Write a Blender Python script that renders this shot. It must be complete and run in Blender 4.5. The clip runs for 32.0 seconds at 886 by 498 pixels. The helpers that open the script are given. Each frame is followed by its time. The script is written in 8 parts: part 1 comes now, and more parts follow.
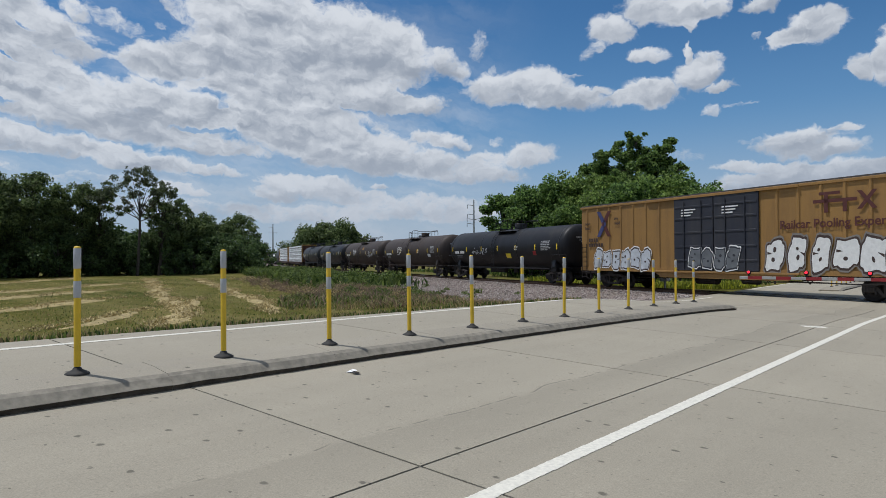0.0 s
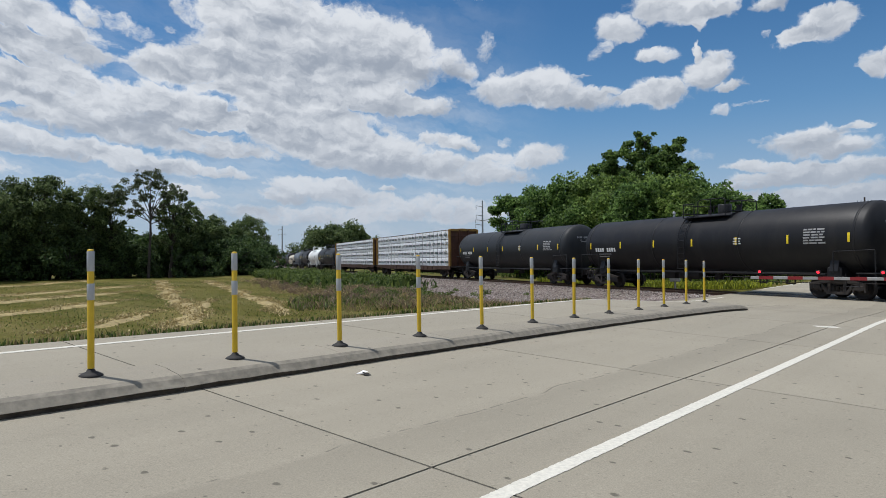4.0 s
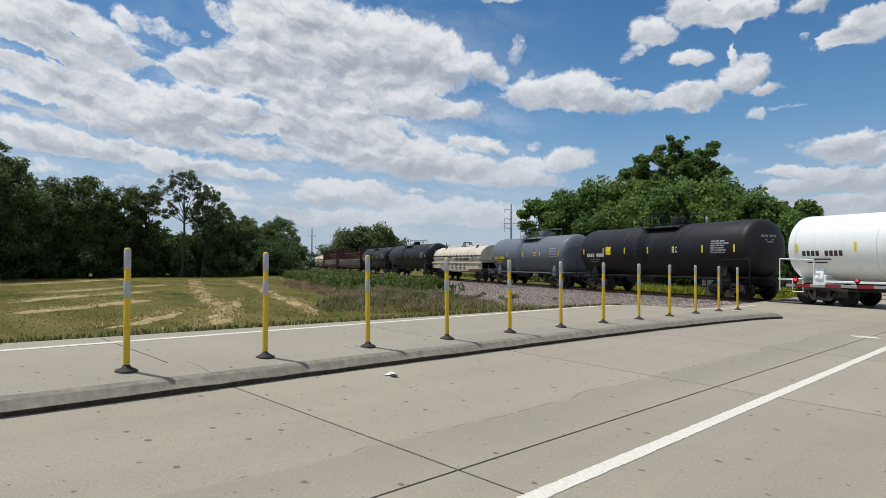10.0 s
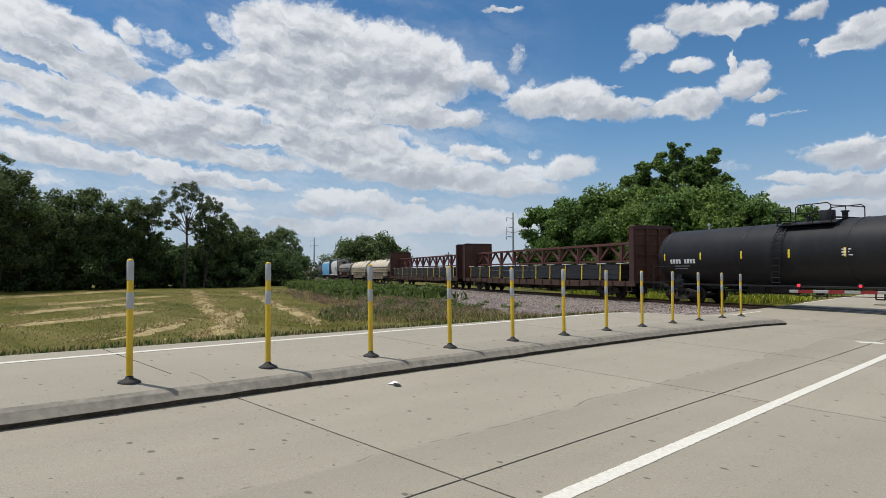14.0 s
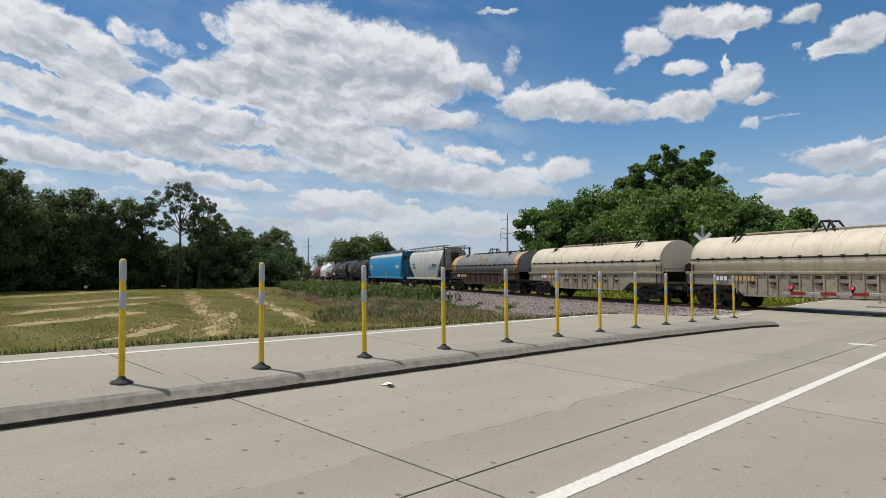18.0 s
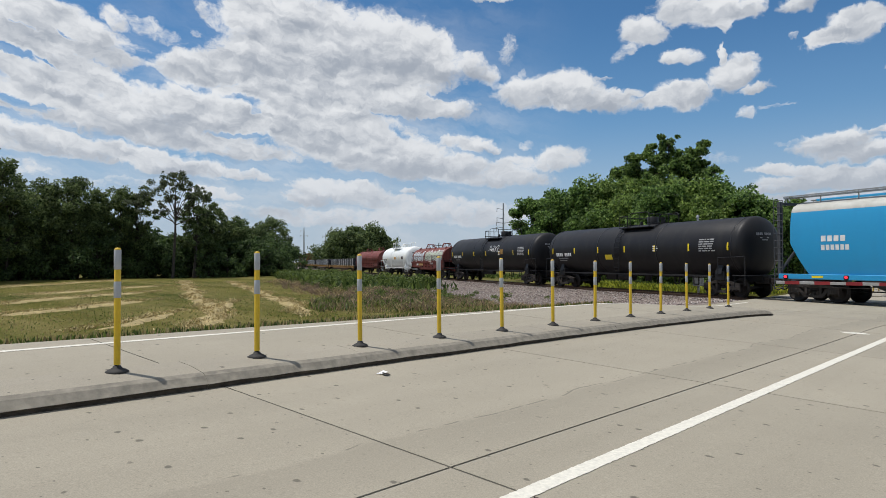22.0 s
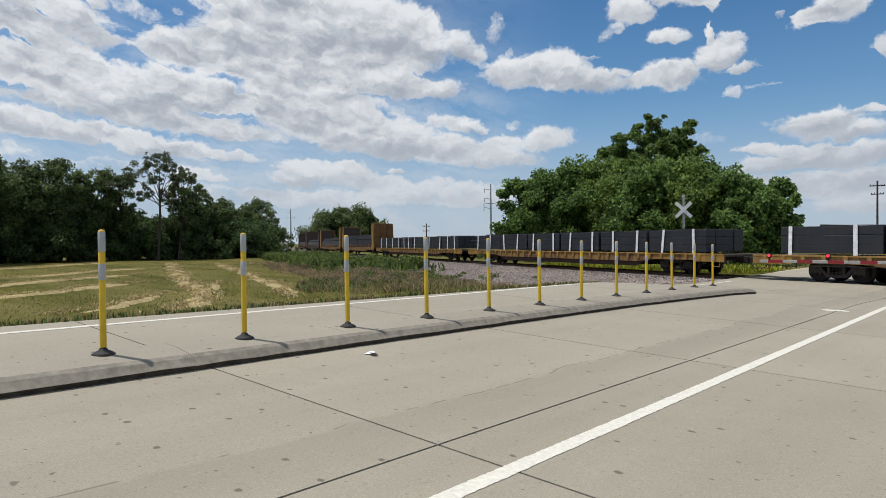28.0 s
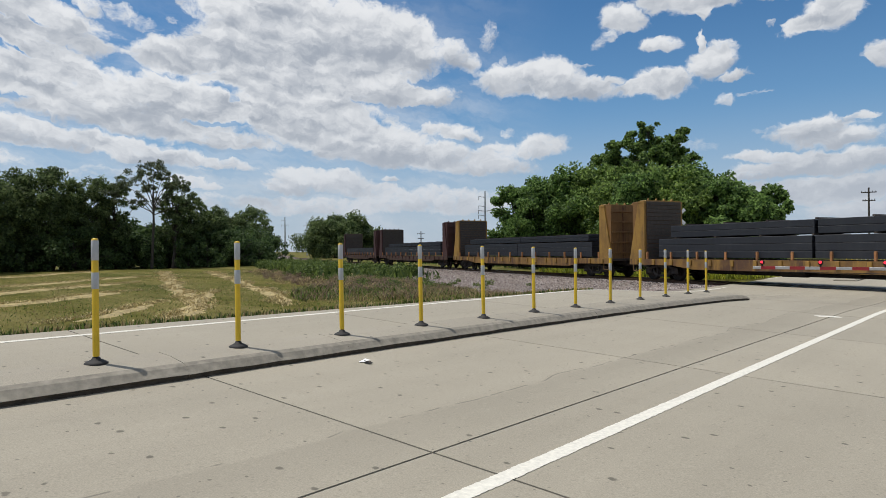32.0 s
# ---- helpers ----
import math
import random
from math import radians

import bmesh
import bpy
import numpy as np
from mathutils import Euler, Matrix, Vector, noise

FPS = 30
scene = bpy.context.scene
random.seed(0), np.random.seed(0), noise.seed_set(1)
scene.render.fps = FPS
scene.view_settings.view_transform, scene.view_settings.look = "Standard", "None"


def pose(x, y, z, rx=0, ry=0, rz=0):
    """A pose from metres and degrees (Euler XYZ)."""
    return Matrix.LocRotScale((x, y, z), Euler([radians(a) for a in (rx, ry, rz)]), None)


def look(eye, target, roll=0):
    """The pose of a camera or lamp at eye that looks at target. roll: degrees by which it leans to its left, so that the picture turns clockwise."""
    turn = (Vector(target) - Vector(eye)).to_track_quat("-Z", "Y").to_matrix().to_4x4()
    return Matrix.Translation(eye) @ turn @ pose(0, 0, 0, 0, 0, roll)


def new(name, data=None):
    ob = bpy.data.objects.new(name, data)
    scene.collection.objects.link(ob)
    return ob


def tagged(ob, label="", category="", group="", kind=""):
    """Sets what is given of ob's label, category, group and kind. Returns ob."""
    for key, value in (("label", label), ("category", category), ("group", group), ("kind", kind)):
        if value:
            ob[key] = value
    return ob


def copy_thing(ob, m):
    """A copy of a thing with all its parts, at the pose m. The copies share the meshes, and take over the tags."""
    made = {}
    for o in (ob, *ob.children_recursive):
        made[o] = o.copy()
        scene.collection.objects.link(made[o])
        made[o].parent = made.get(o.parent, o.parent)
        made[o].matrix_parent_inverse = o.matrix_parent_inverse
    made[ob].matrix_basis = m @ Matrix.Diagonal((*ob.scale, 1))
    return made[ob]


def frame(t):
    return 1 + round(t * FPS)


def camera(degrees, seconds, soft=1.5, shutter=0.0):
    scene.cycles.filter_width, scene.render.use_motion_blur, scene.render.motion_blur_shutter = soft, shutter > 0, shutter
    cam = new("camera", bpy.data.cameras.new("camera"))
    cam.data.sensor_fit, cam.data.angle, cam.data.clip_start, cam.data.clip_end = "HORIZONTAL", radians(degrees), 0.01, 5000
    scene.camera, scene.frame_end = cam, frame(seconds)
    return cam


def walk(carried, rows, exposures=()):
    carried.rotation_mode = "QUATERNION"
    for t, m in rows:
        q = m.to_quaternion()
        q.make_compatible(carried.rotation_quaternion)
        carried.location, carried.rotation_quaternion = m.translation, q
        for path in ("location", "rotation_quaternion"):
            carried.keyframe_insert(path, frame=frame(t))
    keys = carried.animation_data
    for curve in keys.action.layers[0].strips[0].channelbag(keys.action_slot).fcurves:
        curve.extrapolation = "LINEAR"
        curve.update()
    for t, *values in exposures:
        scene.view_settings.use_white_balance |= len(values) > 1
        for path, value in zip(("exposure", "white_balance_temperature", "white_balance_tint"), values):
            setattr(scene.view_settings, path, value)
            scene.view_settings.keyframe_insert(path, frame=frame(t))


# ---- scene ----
cam = camera(70.15, 32.0, soft=0.72)
# seconds, eye x, y, z, yaw, pitch, lean
ROWS = [
    (0, 0.000, 0.000, 1.450, 40.86, 0.82, -0.26),
    (0.5, -0.000, -0.002, 1.450, 40.92, 0.96, 0.40),
    (1, -0.001, -0.004, 1.451, 41.11, 0.94, -0.25),
    (1.5, -0.001, -0.006, 1.451, 40.65, 0.72, -0.45),
    (2, -0.001, -0.008, 1.451, 41.26, 0.94, 0.16),
    (2.5, -0.002, -0.010, 1.451, 41.24, 1.52, -0.00),
    (3, -0.002, -0.012, 1.451, 42.28, 1.11, -0.43),
    (3.5, -0.002, -0.013, 1.451, 41.70, 0.95, -0.64),
    (5.5, -0.003, -0.018, 1.451, 42.29, 1.28, 0.40),
    (6, -0.003, -0.019, 1.451, 43.29, 1.86, 0.55),
    (6.5, -0.003, -0.020, 1.451, 43.92, 2.18, 0.96),
    (7, -0.004, -0.021, 1.451, 44.19, 1.51, 0.66),
    (7.5, -0.004, -0.022, 1.450, 44.44, 1.26, 0.27),
    (8, -0.004, -0.022, 1.450, 44.51, 1.36, 0.07),
    (8.5, -0.004, -0.023, 1.450, 44.35, 1.21, 0.23),
    (9, -0.004, -0.023, 1.449, 44.73, 1.70, 0.34),
    (9.5, -0.004, -0.024, 1.449, 44.40, 1.78, 0.52),
    (10, -0.004, -0.024, 1.448, 44.19, 1.21, 0.23),
    (10.5, -0.004, -0.024, 1.448, 43.90, 1.53, -0.05),
    (11, -0.004, -0.025, 1.448, 44.79, 1.06, 0.19),
    (11.5, -0.004, -0.025, 1.447, 44.54, 2.20, 0.81),
    (12, -0.004, -0.025, 1.447, 44.16, 1.23, 0.50),
    (12.5, -0.004, -0.025, 1.446, 43.42, 1.22, 0.93),
    (13, -0.004, -0.025, 1.446, 44.35, 1.74, 0.49),
    (13.5, -0.003, -0.025, 1.445, 44.39, 1.88, 0.48),
    (14, -0.003, -0.025, 1.444, 44.40, 2.02, -0.23),
    (14.5, -0.003, -0.025, 1.444, 44.24, 2.09, 0.14),
    (16.5, -0.002, -0.025, 1.442, 44.16, 1.76, -0.41),
    (17, -0.001, -0.025, 1.441, 43.92, 1.77, -0.01),
    (17.5, -0.001, -0.024, 1.441, 44.38, 2.47, 0.45),
    (18, -0.000, -0.024, 1.440, 43.88, 2.13, -0.08),
    (18.5, 0.001, -0.024, 1.439, 43.57, 0.50, -0.68),
    (19, 0.001, -0.024, 1.439, 44.18, 0.40, -0.39),
    (19.5, 0.002, -0.024, 1.438, 44.49, 1.36, 0.22),
    (20, 0.003, -0.024, 1.438, 43.90, -0.64, -0.29),
    (20.5, 0.003, -0.024, 1.437, 44.57, -0.28, 0.18),
    (21, 0.004, -0.023, 1.437, 43.40, -0.10, -0.39),
    (21.5, 0.005, -0.023, 1.436, 43.42, 0.83, -0.29),
    (22, 0.006, -0.023, 1.436, 43.51, 1.17, -0.08),
    (22.5, 0.007, -0.023, 1.435, 43.50, 1.30, -0.20),
    (23, 0.008, -0.023, 1.435, 43.80, 0.65, -0.34),
    (23.5, 0.009, -0.023, 1.435, 43.35, 0.93, -0.75),
    (24, 0.010, -0.023, 1.434, 43.34, -0.02, -0.55),
    (24.5, 0.011, -0.023, 1.434, 43.02, 0.60, -0.24),
    (25, 0.012, -0.024, 1.434, 43.05, 1.00, -0.28),
    (25.5, 0.014, -0.024, 1.433, 42.80, -0.16, -0.37),
    (27.5, 0.019, -0.025, 1.432, 42.67, -0.01, -0.45),
    (28, 0.021, -0.026, 1.432, 42.39, -0.58, -0.37),
    (28.5, 0.023, -0.026, 1.432, 41.76, -0.57, -0.46),
    (29, 0.024, -0.027, 1.432, 41.32, -0.47, -0.12),
    (29.5, 0.026, -0.028, 1.432, 42.00, 1.32, 0.39),
    (30, 0.028, -0.028, 1.432, 41.05, 0.33, 0.42),
    (30.5, 0.030, -0.029, 1.433, 42.01, 0.47, -0.09),
    (31, 0.032, -0.030, 1.433, 41.07, 0.08, 0.05),
    (31.5, 0.034, -0.031, 1.433, 41.18, 0.20, 0.30),
    (32, 0.036, -0.033, 1.433, 41.90, 0.10, -0.55),
]
EXPOSURES = [(0.0, -0.62, 6000, 10), (0.8, -0.85, 5600, 10), (2.0, -0.85, 5600, 10), (3.0, -0.66, 5750, 10), (3.5, -0.56, 5950, 10), (5.5, -0.46, 6200, 10), (9.0, -0.42, 6250, 10), (32.0, -0.4, 6320, 10)]
walk(cam, [(t, pose(x, y, z, 90 + pitch, -lean, yaw)) for t, x, y, z, yaw, pitch, lean in ROWS], EXPOSURES)

# ---- world and sun ----
SUN_DIR = Vector((-0.32, -0.22, 1.0)).normalized()
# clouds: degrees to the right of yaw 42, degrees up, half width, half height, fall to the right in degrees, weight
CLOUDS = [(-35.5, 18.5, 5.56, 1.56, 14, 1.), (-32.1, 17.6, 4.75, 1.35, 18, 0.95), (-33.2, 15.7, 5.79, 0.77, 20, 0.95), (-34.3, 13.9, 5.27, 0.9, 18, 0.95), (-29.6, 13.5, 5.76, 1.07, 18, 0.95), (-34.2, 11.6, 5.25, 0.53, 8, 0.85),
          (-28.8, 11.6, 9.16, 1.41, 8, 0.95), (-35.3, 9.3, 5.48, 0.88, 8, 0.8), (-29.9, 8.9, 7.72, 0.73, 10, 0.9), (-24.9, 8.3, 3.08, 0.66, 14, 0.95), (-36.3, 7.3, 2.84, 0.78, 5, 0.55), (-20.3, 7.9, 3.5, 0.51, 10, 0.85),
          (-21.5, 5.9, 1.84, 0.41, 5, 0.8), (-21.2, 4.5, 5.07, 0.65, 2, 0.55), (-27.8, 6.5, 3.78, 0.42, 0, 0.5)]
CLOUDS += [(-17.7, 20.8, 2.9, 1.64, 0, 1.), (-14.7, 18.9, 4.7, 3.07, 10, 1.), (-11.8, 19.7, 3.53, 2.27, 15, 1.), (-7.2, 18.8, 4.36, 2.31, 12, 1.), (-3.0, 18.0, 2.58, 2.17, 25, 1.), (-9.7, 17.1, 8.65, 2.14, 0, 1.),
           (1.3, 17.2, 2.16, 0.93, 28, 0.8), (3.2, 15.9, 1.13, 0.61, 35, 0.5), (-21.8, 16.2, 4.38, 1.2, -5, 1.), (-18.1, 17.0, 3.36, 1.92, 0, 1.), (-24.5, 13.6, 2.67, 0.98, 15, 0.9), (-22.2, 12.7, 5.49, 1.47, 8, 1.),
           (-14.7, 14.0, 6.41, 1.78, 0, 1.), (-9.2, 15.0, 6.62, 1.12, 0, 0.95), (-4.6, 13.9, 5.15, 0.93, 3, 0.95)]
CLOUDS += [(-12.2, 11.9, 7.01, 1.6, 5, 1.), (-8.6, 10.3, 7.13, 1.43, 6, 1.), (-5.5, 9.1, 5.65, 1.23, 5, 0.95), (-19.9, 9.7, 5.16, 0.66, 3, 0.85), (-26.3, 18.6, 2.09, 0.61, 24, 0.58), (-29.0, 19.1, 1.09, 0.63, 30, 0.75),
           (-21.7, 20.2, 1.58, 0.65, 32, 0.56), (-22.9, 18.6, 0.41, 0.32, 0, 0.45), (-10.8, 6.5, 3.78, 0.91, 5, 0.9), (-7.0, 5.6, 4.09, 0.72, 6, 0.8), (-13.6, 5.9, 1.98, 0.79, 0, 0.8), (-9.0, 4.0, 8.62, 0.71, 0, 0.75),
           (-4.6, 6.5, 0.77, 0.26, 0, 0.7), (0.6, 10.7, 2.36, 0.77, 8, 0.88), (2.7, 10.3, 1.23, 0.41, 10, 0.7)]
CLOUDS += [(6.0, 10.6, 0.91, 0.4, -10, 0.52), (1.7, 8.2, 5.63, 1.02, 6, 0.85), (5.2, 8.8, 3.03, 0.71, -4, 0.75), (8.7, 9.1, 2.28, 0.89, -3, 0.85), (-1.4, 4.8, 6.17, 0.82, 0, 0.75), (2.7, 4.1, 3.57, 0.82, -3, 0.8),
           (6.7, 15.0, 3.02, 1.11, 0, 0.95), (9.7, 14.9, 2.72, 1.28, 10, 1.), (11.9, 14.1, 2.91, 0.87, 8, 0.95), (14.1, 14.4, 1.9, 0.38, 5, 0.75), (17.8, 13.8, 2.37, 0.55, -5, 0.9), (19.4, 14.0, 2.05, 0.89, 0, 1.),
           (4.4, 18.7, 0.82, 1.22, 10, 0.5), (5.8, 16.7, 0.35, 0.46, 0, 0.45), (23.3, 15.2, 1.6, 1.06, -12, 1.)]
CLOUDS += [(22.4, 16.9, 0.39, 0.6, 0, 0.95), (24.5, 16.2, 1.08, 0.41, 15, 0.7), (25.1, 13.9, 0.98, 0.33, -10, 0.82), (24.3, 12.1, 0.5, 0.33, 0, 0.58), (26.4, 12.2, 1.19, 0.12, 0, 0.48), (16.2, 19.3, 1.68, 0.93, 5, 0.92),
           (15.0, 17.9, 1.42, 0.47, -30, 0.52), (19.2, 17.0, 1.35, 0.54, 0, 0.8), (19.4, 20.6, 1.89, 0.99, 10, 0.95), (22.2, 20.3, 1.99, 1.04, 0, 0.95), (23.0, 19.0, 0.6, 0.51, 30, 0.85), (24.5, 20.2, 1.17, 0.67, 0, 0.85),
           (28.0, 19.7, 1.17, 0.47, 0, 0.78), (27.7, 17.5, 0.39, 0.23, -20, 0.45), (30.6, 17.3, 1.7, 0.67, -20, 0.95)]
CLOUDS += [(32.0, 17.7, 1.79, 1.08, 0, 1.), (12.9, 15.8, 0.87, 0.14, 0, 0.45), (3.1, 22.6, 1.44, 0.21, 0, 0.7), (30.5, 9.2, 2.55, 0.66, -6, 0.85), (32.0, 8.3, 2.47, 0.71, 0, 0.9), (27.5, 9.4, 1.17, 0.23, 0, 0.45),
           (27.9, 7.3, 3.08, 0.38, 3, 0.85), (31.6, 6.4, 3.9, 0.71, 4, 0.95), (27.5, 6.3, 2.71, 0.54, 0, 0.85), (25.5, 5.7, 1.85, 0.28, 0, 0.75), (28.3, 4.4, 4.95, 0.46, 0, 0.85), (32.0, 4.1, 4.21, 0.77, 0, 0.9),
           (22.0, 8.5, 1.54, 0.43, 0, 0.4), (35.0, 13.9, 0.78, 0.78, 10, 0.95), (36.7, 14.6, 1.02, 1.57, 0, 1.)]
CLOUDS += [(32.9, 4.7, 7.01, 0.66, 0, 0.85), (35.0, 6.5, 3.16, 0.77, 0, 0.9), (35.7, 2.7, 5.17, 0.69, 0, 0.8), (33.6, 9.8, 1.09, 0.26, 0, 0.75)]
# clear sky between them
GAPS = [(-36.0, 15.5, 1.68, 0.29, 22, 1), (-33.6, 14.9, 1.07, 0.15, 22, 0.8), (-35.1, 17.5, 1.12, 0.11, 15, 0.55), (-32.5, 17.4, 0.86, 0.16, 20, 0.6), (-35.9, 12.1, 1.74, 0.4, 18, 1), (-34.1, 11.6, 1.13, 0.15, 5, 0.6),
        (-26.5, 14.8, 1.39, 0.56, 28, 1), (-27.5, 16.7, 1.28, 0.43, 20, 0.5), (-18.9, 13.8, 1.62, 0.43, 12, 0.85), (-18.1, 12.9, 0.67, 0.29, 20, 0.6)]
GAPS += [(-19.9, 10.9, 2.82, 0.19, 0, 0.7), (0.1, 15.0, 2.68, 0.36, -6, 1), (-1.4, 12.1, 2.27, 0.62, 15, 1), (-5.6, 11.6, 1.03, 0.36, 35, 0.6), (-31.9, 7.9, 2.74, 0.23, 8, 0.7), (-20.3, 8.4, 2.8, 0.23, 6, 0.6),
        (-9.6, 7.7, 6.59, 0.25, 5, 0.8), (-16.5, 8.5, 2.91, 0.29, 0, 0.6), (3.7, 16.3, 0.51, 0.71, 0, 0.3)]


def make_world():
    world = bpy.data.worlds.new("sky_world")
    world.use_nodes = True
    scene.world = world
    nt = world.node_tree
    nt.nodes.clear()
    link = nt.links.new

    def put(sock, v):
        if isinstance(v, (int, float, tuple)):
            sock.default_value = v
        else:
            link(v, sock)

    def calc(op, a, b=0.0, c=0.0):
        n = nt.nodes.new("ShaderNodeMath")
        n.operation = op
        for sock, v in zip(n.inputs, (a, b, c)):
            put(sock, v)
        return n.outputs[0]

    def vec(op, a, b=(0, 0, 0)):
        n = nt.nodes.new("ShaderNodeVectorMath")
        n.operation = op
        put(n.inputs[0], a)
        put(n.inputs[1], b)
        return n.outputs["Value"] if op in ("DOT_PRODUCT", "LENGTH") else n.outputs["Vector"]

    def step(v, a, b, lo=0.0, hi=1.0):
        n = nt.nodes.new("ShaderNodeMapRange")
        n.interpolation_type, n.clamp = "SMOOTHSTEP", False
        put(n.inputs[0], v)
        for k, q in enumerate((a, b, lo, hi)):
            n.inputs[1 + k].default_value = q
        return n.outputs[0]

    def fbm(v, scale, detail, rough):
        n = nt.nodes.new("ShaderNodeTexNoise")
        n.inputs["Scale"].default_value, n.inputs["Detail"].default_value, n.inputs["Roughness"].default_value = scale, detail, rough
        link(v, n.inputs["Vector"])
        return n.outputs["Fac"]

    def mix(f, a, b):
        n = nt.nodes.new("ShaderNodeMix")
        n.data_type = "RGBA"
        put(n.inputs[0], f)
        put(n.inputs[6], a)
        put(n.inputs[7], b)
        return n.outputs[2]

    d = nt.nodes.new("ShaderNodeTexCoord").outputs["Generated"]
    az = calc("MULTIPLY", calc("ARCTAN2", vec("DOT_PRODUCT", d, (0.743, 0.669, 0)), vec("DOT_PRODUCT", d, (-0.669, 0.743, 0))), 57.2958)
    el = calc("MULTIPLY", calc("ARCSINE", vec("DOT_PRODUCT", d, (0, 0, 1))), 57.2958)
    comb = nt.nodes.new("ShaderNodeCombineXYZ")
    link(az, comb.inputs[0])
    link(el, comb.inputs[1])
    p = comb.outputs[0]

    def stretched(v, fall, along, across):
        """Coordinates drawn out along a line that falls to the right."""
        c, s = math.cos(radians(fall)), math.sin(radians(fall))
        n = nt.nodes.new("ShaderNodeCombineXYZ")
        link(vec("DOT_PRODUCT", v, (c * along, -s * along, 0.0)), n.inputs[0])
        link(vec("DOT_PRODUCT", v, (s * across, c * across, 0.0)), n.inputs[1])
        return n.outputs[0]

    def wobble(v, scale, detail, amount):
        n = nt.nodes.new("ShaderNodeTexNoise")
        n.inputs["Scale"].default_value, n.inputs["Detail"].default_value, n.inputs["Roughness"].default_value = scale, detail, 0.6
        link(v, n.inputs["Vector"])
        return vec("ADD", v, vec("MULTIPLY", vec("SUBTRACT", n.outputs["Color"], (0.5, 0.5, 0.5)), (amount, amount * 0.7, 0)))

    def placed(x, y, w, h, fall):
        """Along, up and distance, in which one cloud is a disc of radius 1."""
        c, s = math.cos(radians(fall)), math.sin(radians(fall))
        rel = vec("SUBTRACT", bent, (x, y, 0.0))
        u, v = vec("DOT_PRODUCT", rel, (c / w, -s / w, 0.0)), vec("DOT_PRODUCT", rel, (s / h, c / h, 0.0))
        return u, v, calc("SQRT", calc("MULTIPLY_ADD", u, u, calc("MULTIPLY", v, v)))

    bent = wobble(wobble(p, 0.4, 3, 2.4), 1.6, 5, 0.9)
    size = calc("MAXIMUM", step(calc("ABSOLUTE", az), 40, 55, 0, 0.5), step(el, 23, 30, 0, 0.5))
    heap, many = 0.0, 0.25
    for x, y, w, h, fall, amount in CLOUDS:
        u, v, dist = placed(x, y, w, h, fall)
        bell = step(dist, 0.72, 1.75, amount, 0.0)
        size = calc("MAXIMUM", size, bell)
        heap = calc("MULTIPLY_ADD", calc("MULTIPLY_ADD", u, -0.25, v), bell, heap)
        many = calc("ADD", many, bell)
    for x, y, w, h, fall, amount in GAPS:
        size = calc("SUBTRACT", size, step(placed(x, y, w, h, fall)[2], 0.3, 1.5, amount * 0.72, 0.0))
    # the left bank is drawn out into falling streaks, the rest is rounded
    left = step(az, -16, 0, 1.0, 0.0)
    streak = fbm(stretched(bent, 18, 0.12, 0.62), 1.0, 6, 0.6)
    puffs = fbm(vec("MULTIPLY", p, (0.62, 0.8, 0.0)), 1.0, 10, 0.62)
    dens = calc("ADD", size, calc("MULTIPLY", calc("SUBTRACT", puffs, 0.5), 0.95))
    wisps = fbm(vec("MULTIPLY", bent, (1.3, 1.7, 0.0)), 1.0, 8, 0.68)
    dens = calc("ADD", dens, calc("MULTIPLY", calc("SUBTRACT", wisps, 0.5), 0.75))
    dens = calc("ADD", dens, calc("MULTIPLY", calc("MULTIPLY", calc("SUBTRACT", streak, 0.5), 0.5), left))
    # a thin white veil joins the clouds of the left bank
    veil = calc("MULTIPLY", step(fbm(stretched(bent, 14, 0.1, 0.36), 1.0, 6, 0.6), 0.34, 0.7, 0.0, 0.5), calc("MULTIPLY", step(az, -2, 12, 1.0, 0.0), step(el, 12, 20, 1.0, 0.3)))
    cover = calc("MAXIMUM", step(dens, 0.2, 0.86), veil)
    # sunlit from above and the left: the difference of two shifted samples gives the relief
    wide = vec("MULTIPLY", bent, (0.16, 0.27, 0.0))
    relief = calc("SUBTRACT", fbm(wide, 1.0, 4, 0.5), fbm(vec("ADD", wide, (-0.1, 0.2, 0.0)), 1.0, 4, 0.5))
    small = vec("MULTIPLY", bent, (0.55, 0.8, 0.0))
    ripple = calc("SUBTRACT", fbm(small, 1.0, 6, 0.55), fbm(vec("ADD", small, (-0.1, 0.22, 0.0)), 1.0, 6, 0.55))
    drawn = stretched(bent, 18, 0.16, 0.75)
    furrow = calc("SUBTRACT", fbm(drawn, 1.0, 4, 0.5), fbm(vec("ADD", drawn, (0.0, 0.24, 0.0)), 1.0, 4, 0.5))
    top = calc("DIVIDE", heap, many)
    deep = calc("MULTIPLY", step(many, 0.9, 2.6), step(dens, 0.7, 1.15))
    light = calc("ADD", calc("ADD", 0.7, calc("MULTIPLY", top, 0.3)), calc("MULTIPLY", relief, 1.9))
    light = calc("ADD", light, calc("MULTIPLY", ripple, 0.34))
    light = calc("ADD", light, calc("MULTIPLY", calc("MULTIPLY", furrow, 0.85), left))
    light = calc("SUBTRACT", light, calc("MULTIPLY", deep, 0.19))
    light = calc("ADD", light, step(dens, 0.5, 0.85, 0.12, 0.0))
    light = calc("SUBTRACT", light, calc("MULTIPLY", step(az, 12, 26, 0.0, 0.26), step(el, 6, 11, 1.0, 0.0)))
    light = step(light, 0.15, 1.05)
    sky = nt.nodes.new("ShaderNodeTexSky")
    sky.sky_type = "NISHITA"
    sky.sun_disc = False
    sky.sun_elevation = math.asin(SUN_DIR.z)
    sky.sun_rotation = math.atan2(SUN_DIR.x, SUN_DIR.y)
    sky.air_density, sky.dust_density, sky.ozone_density = 1.0, 0.4, 3.0
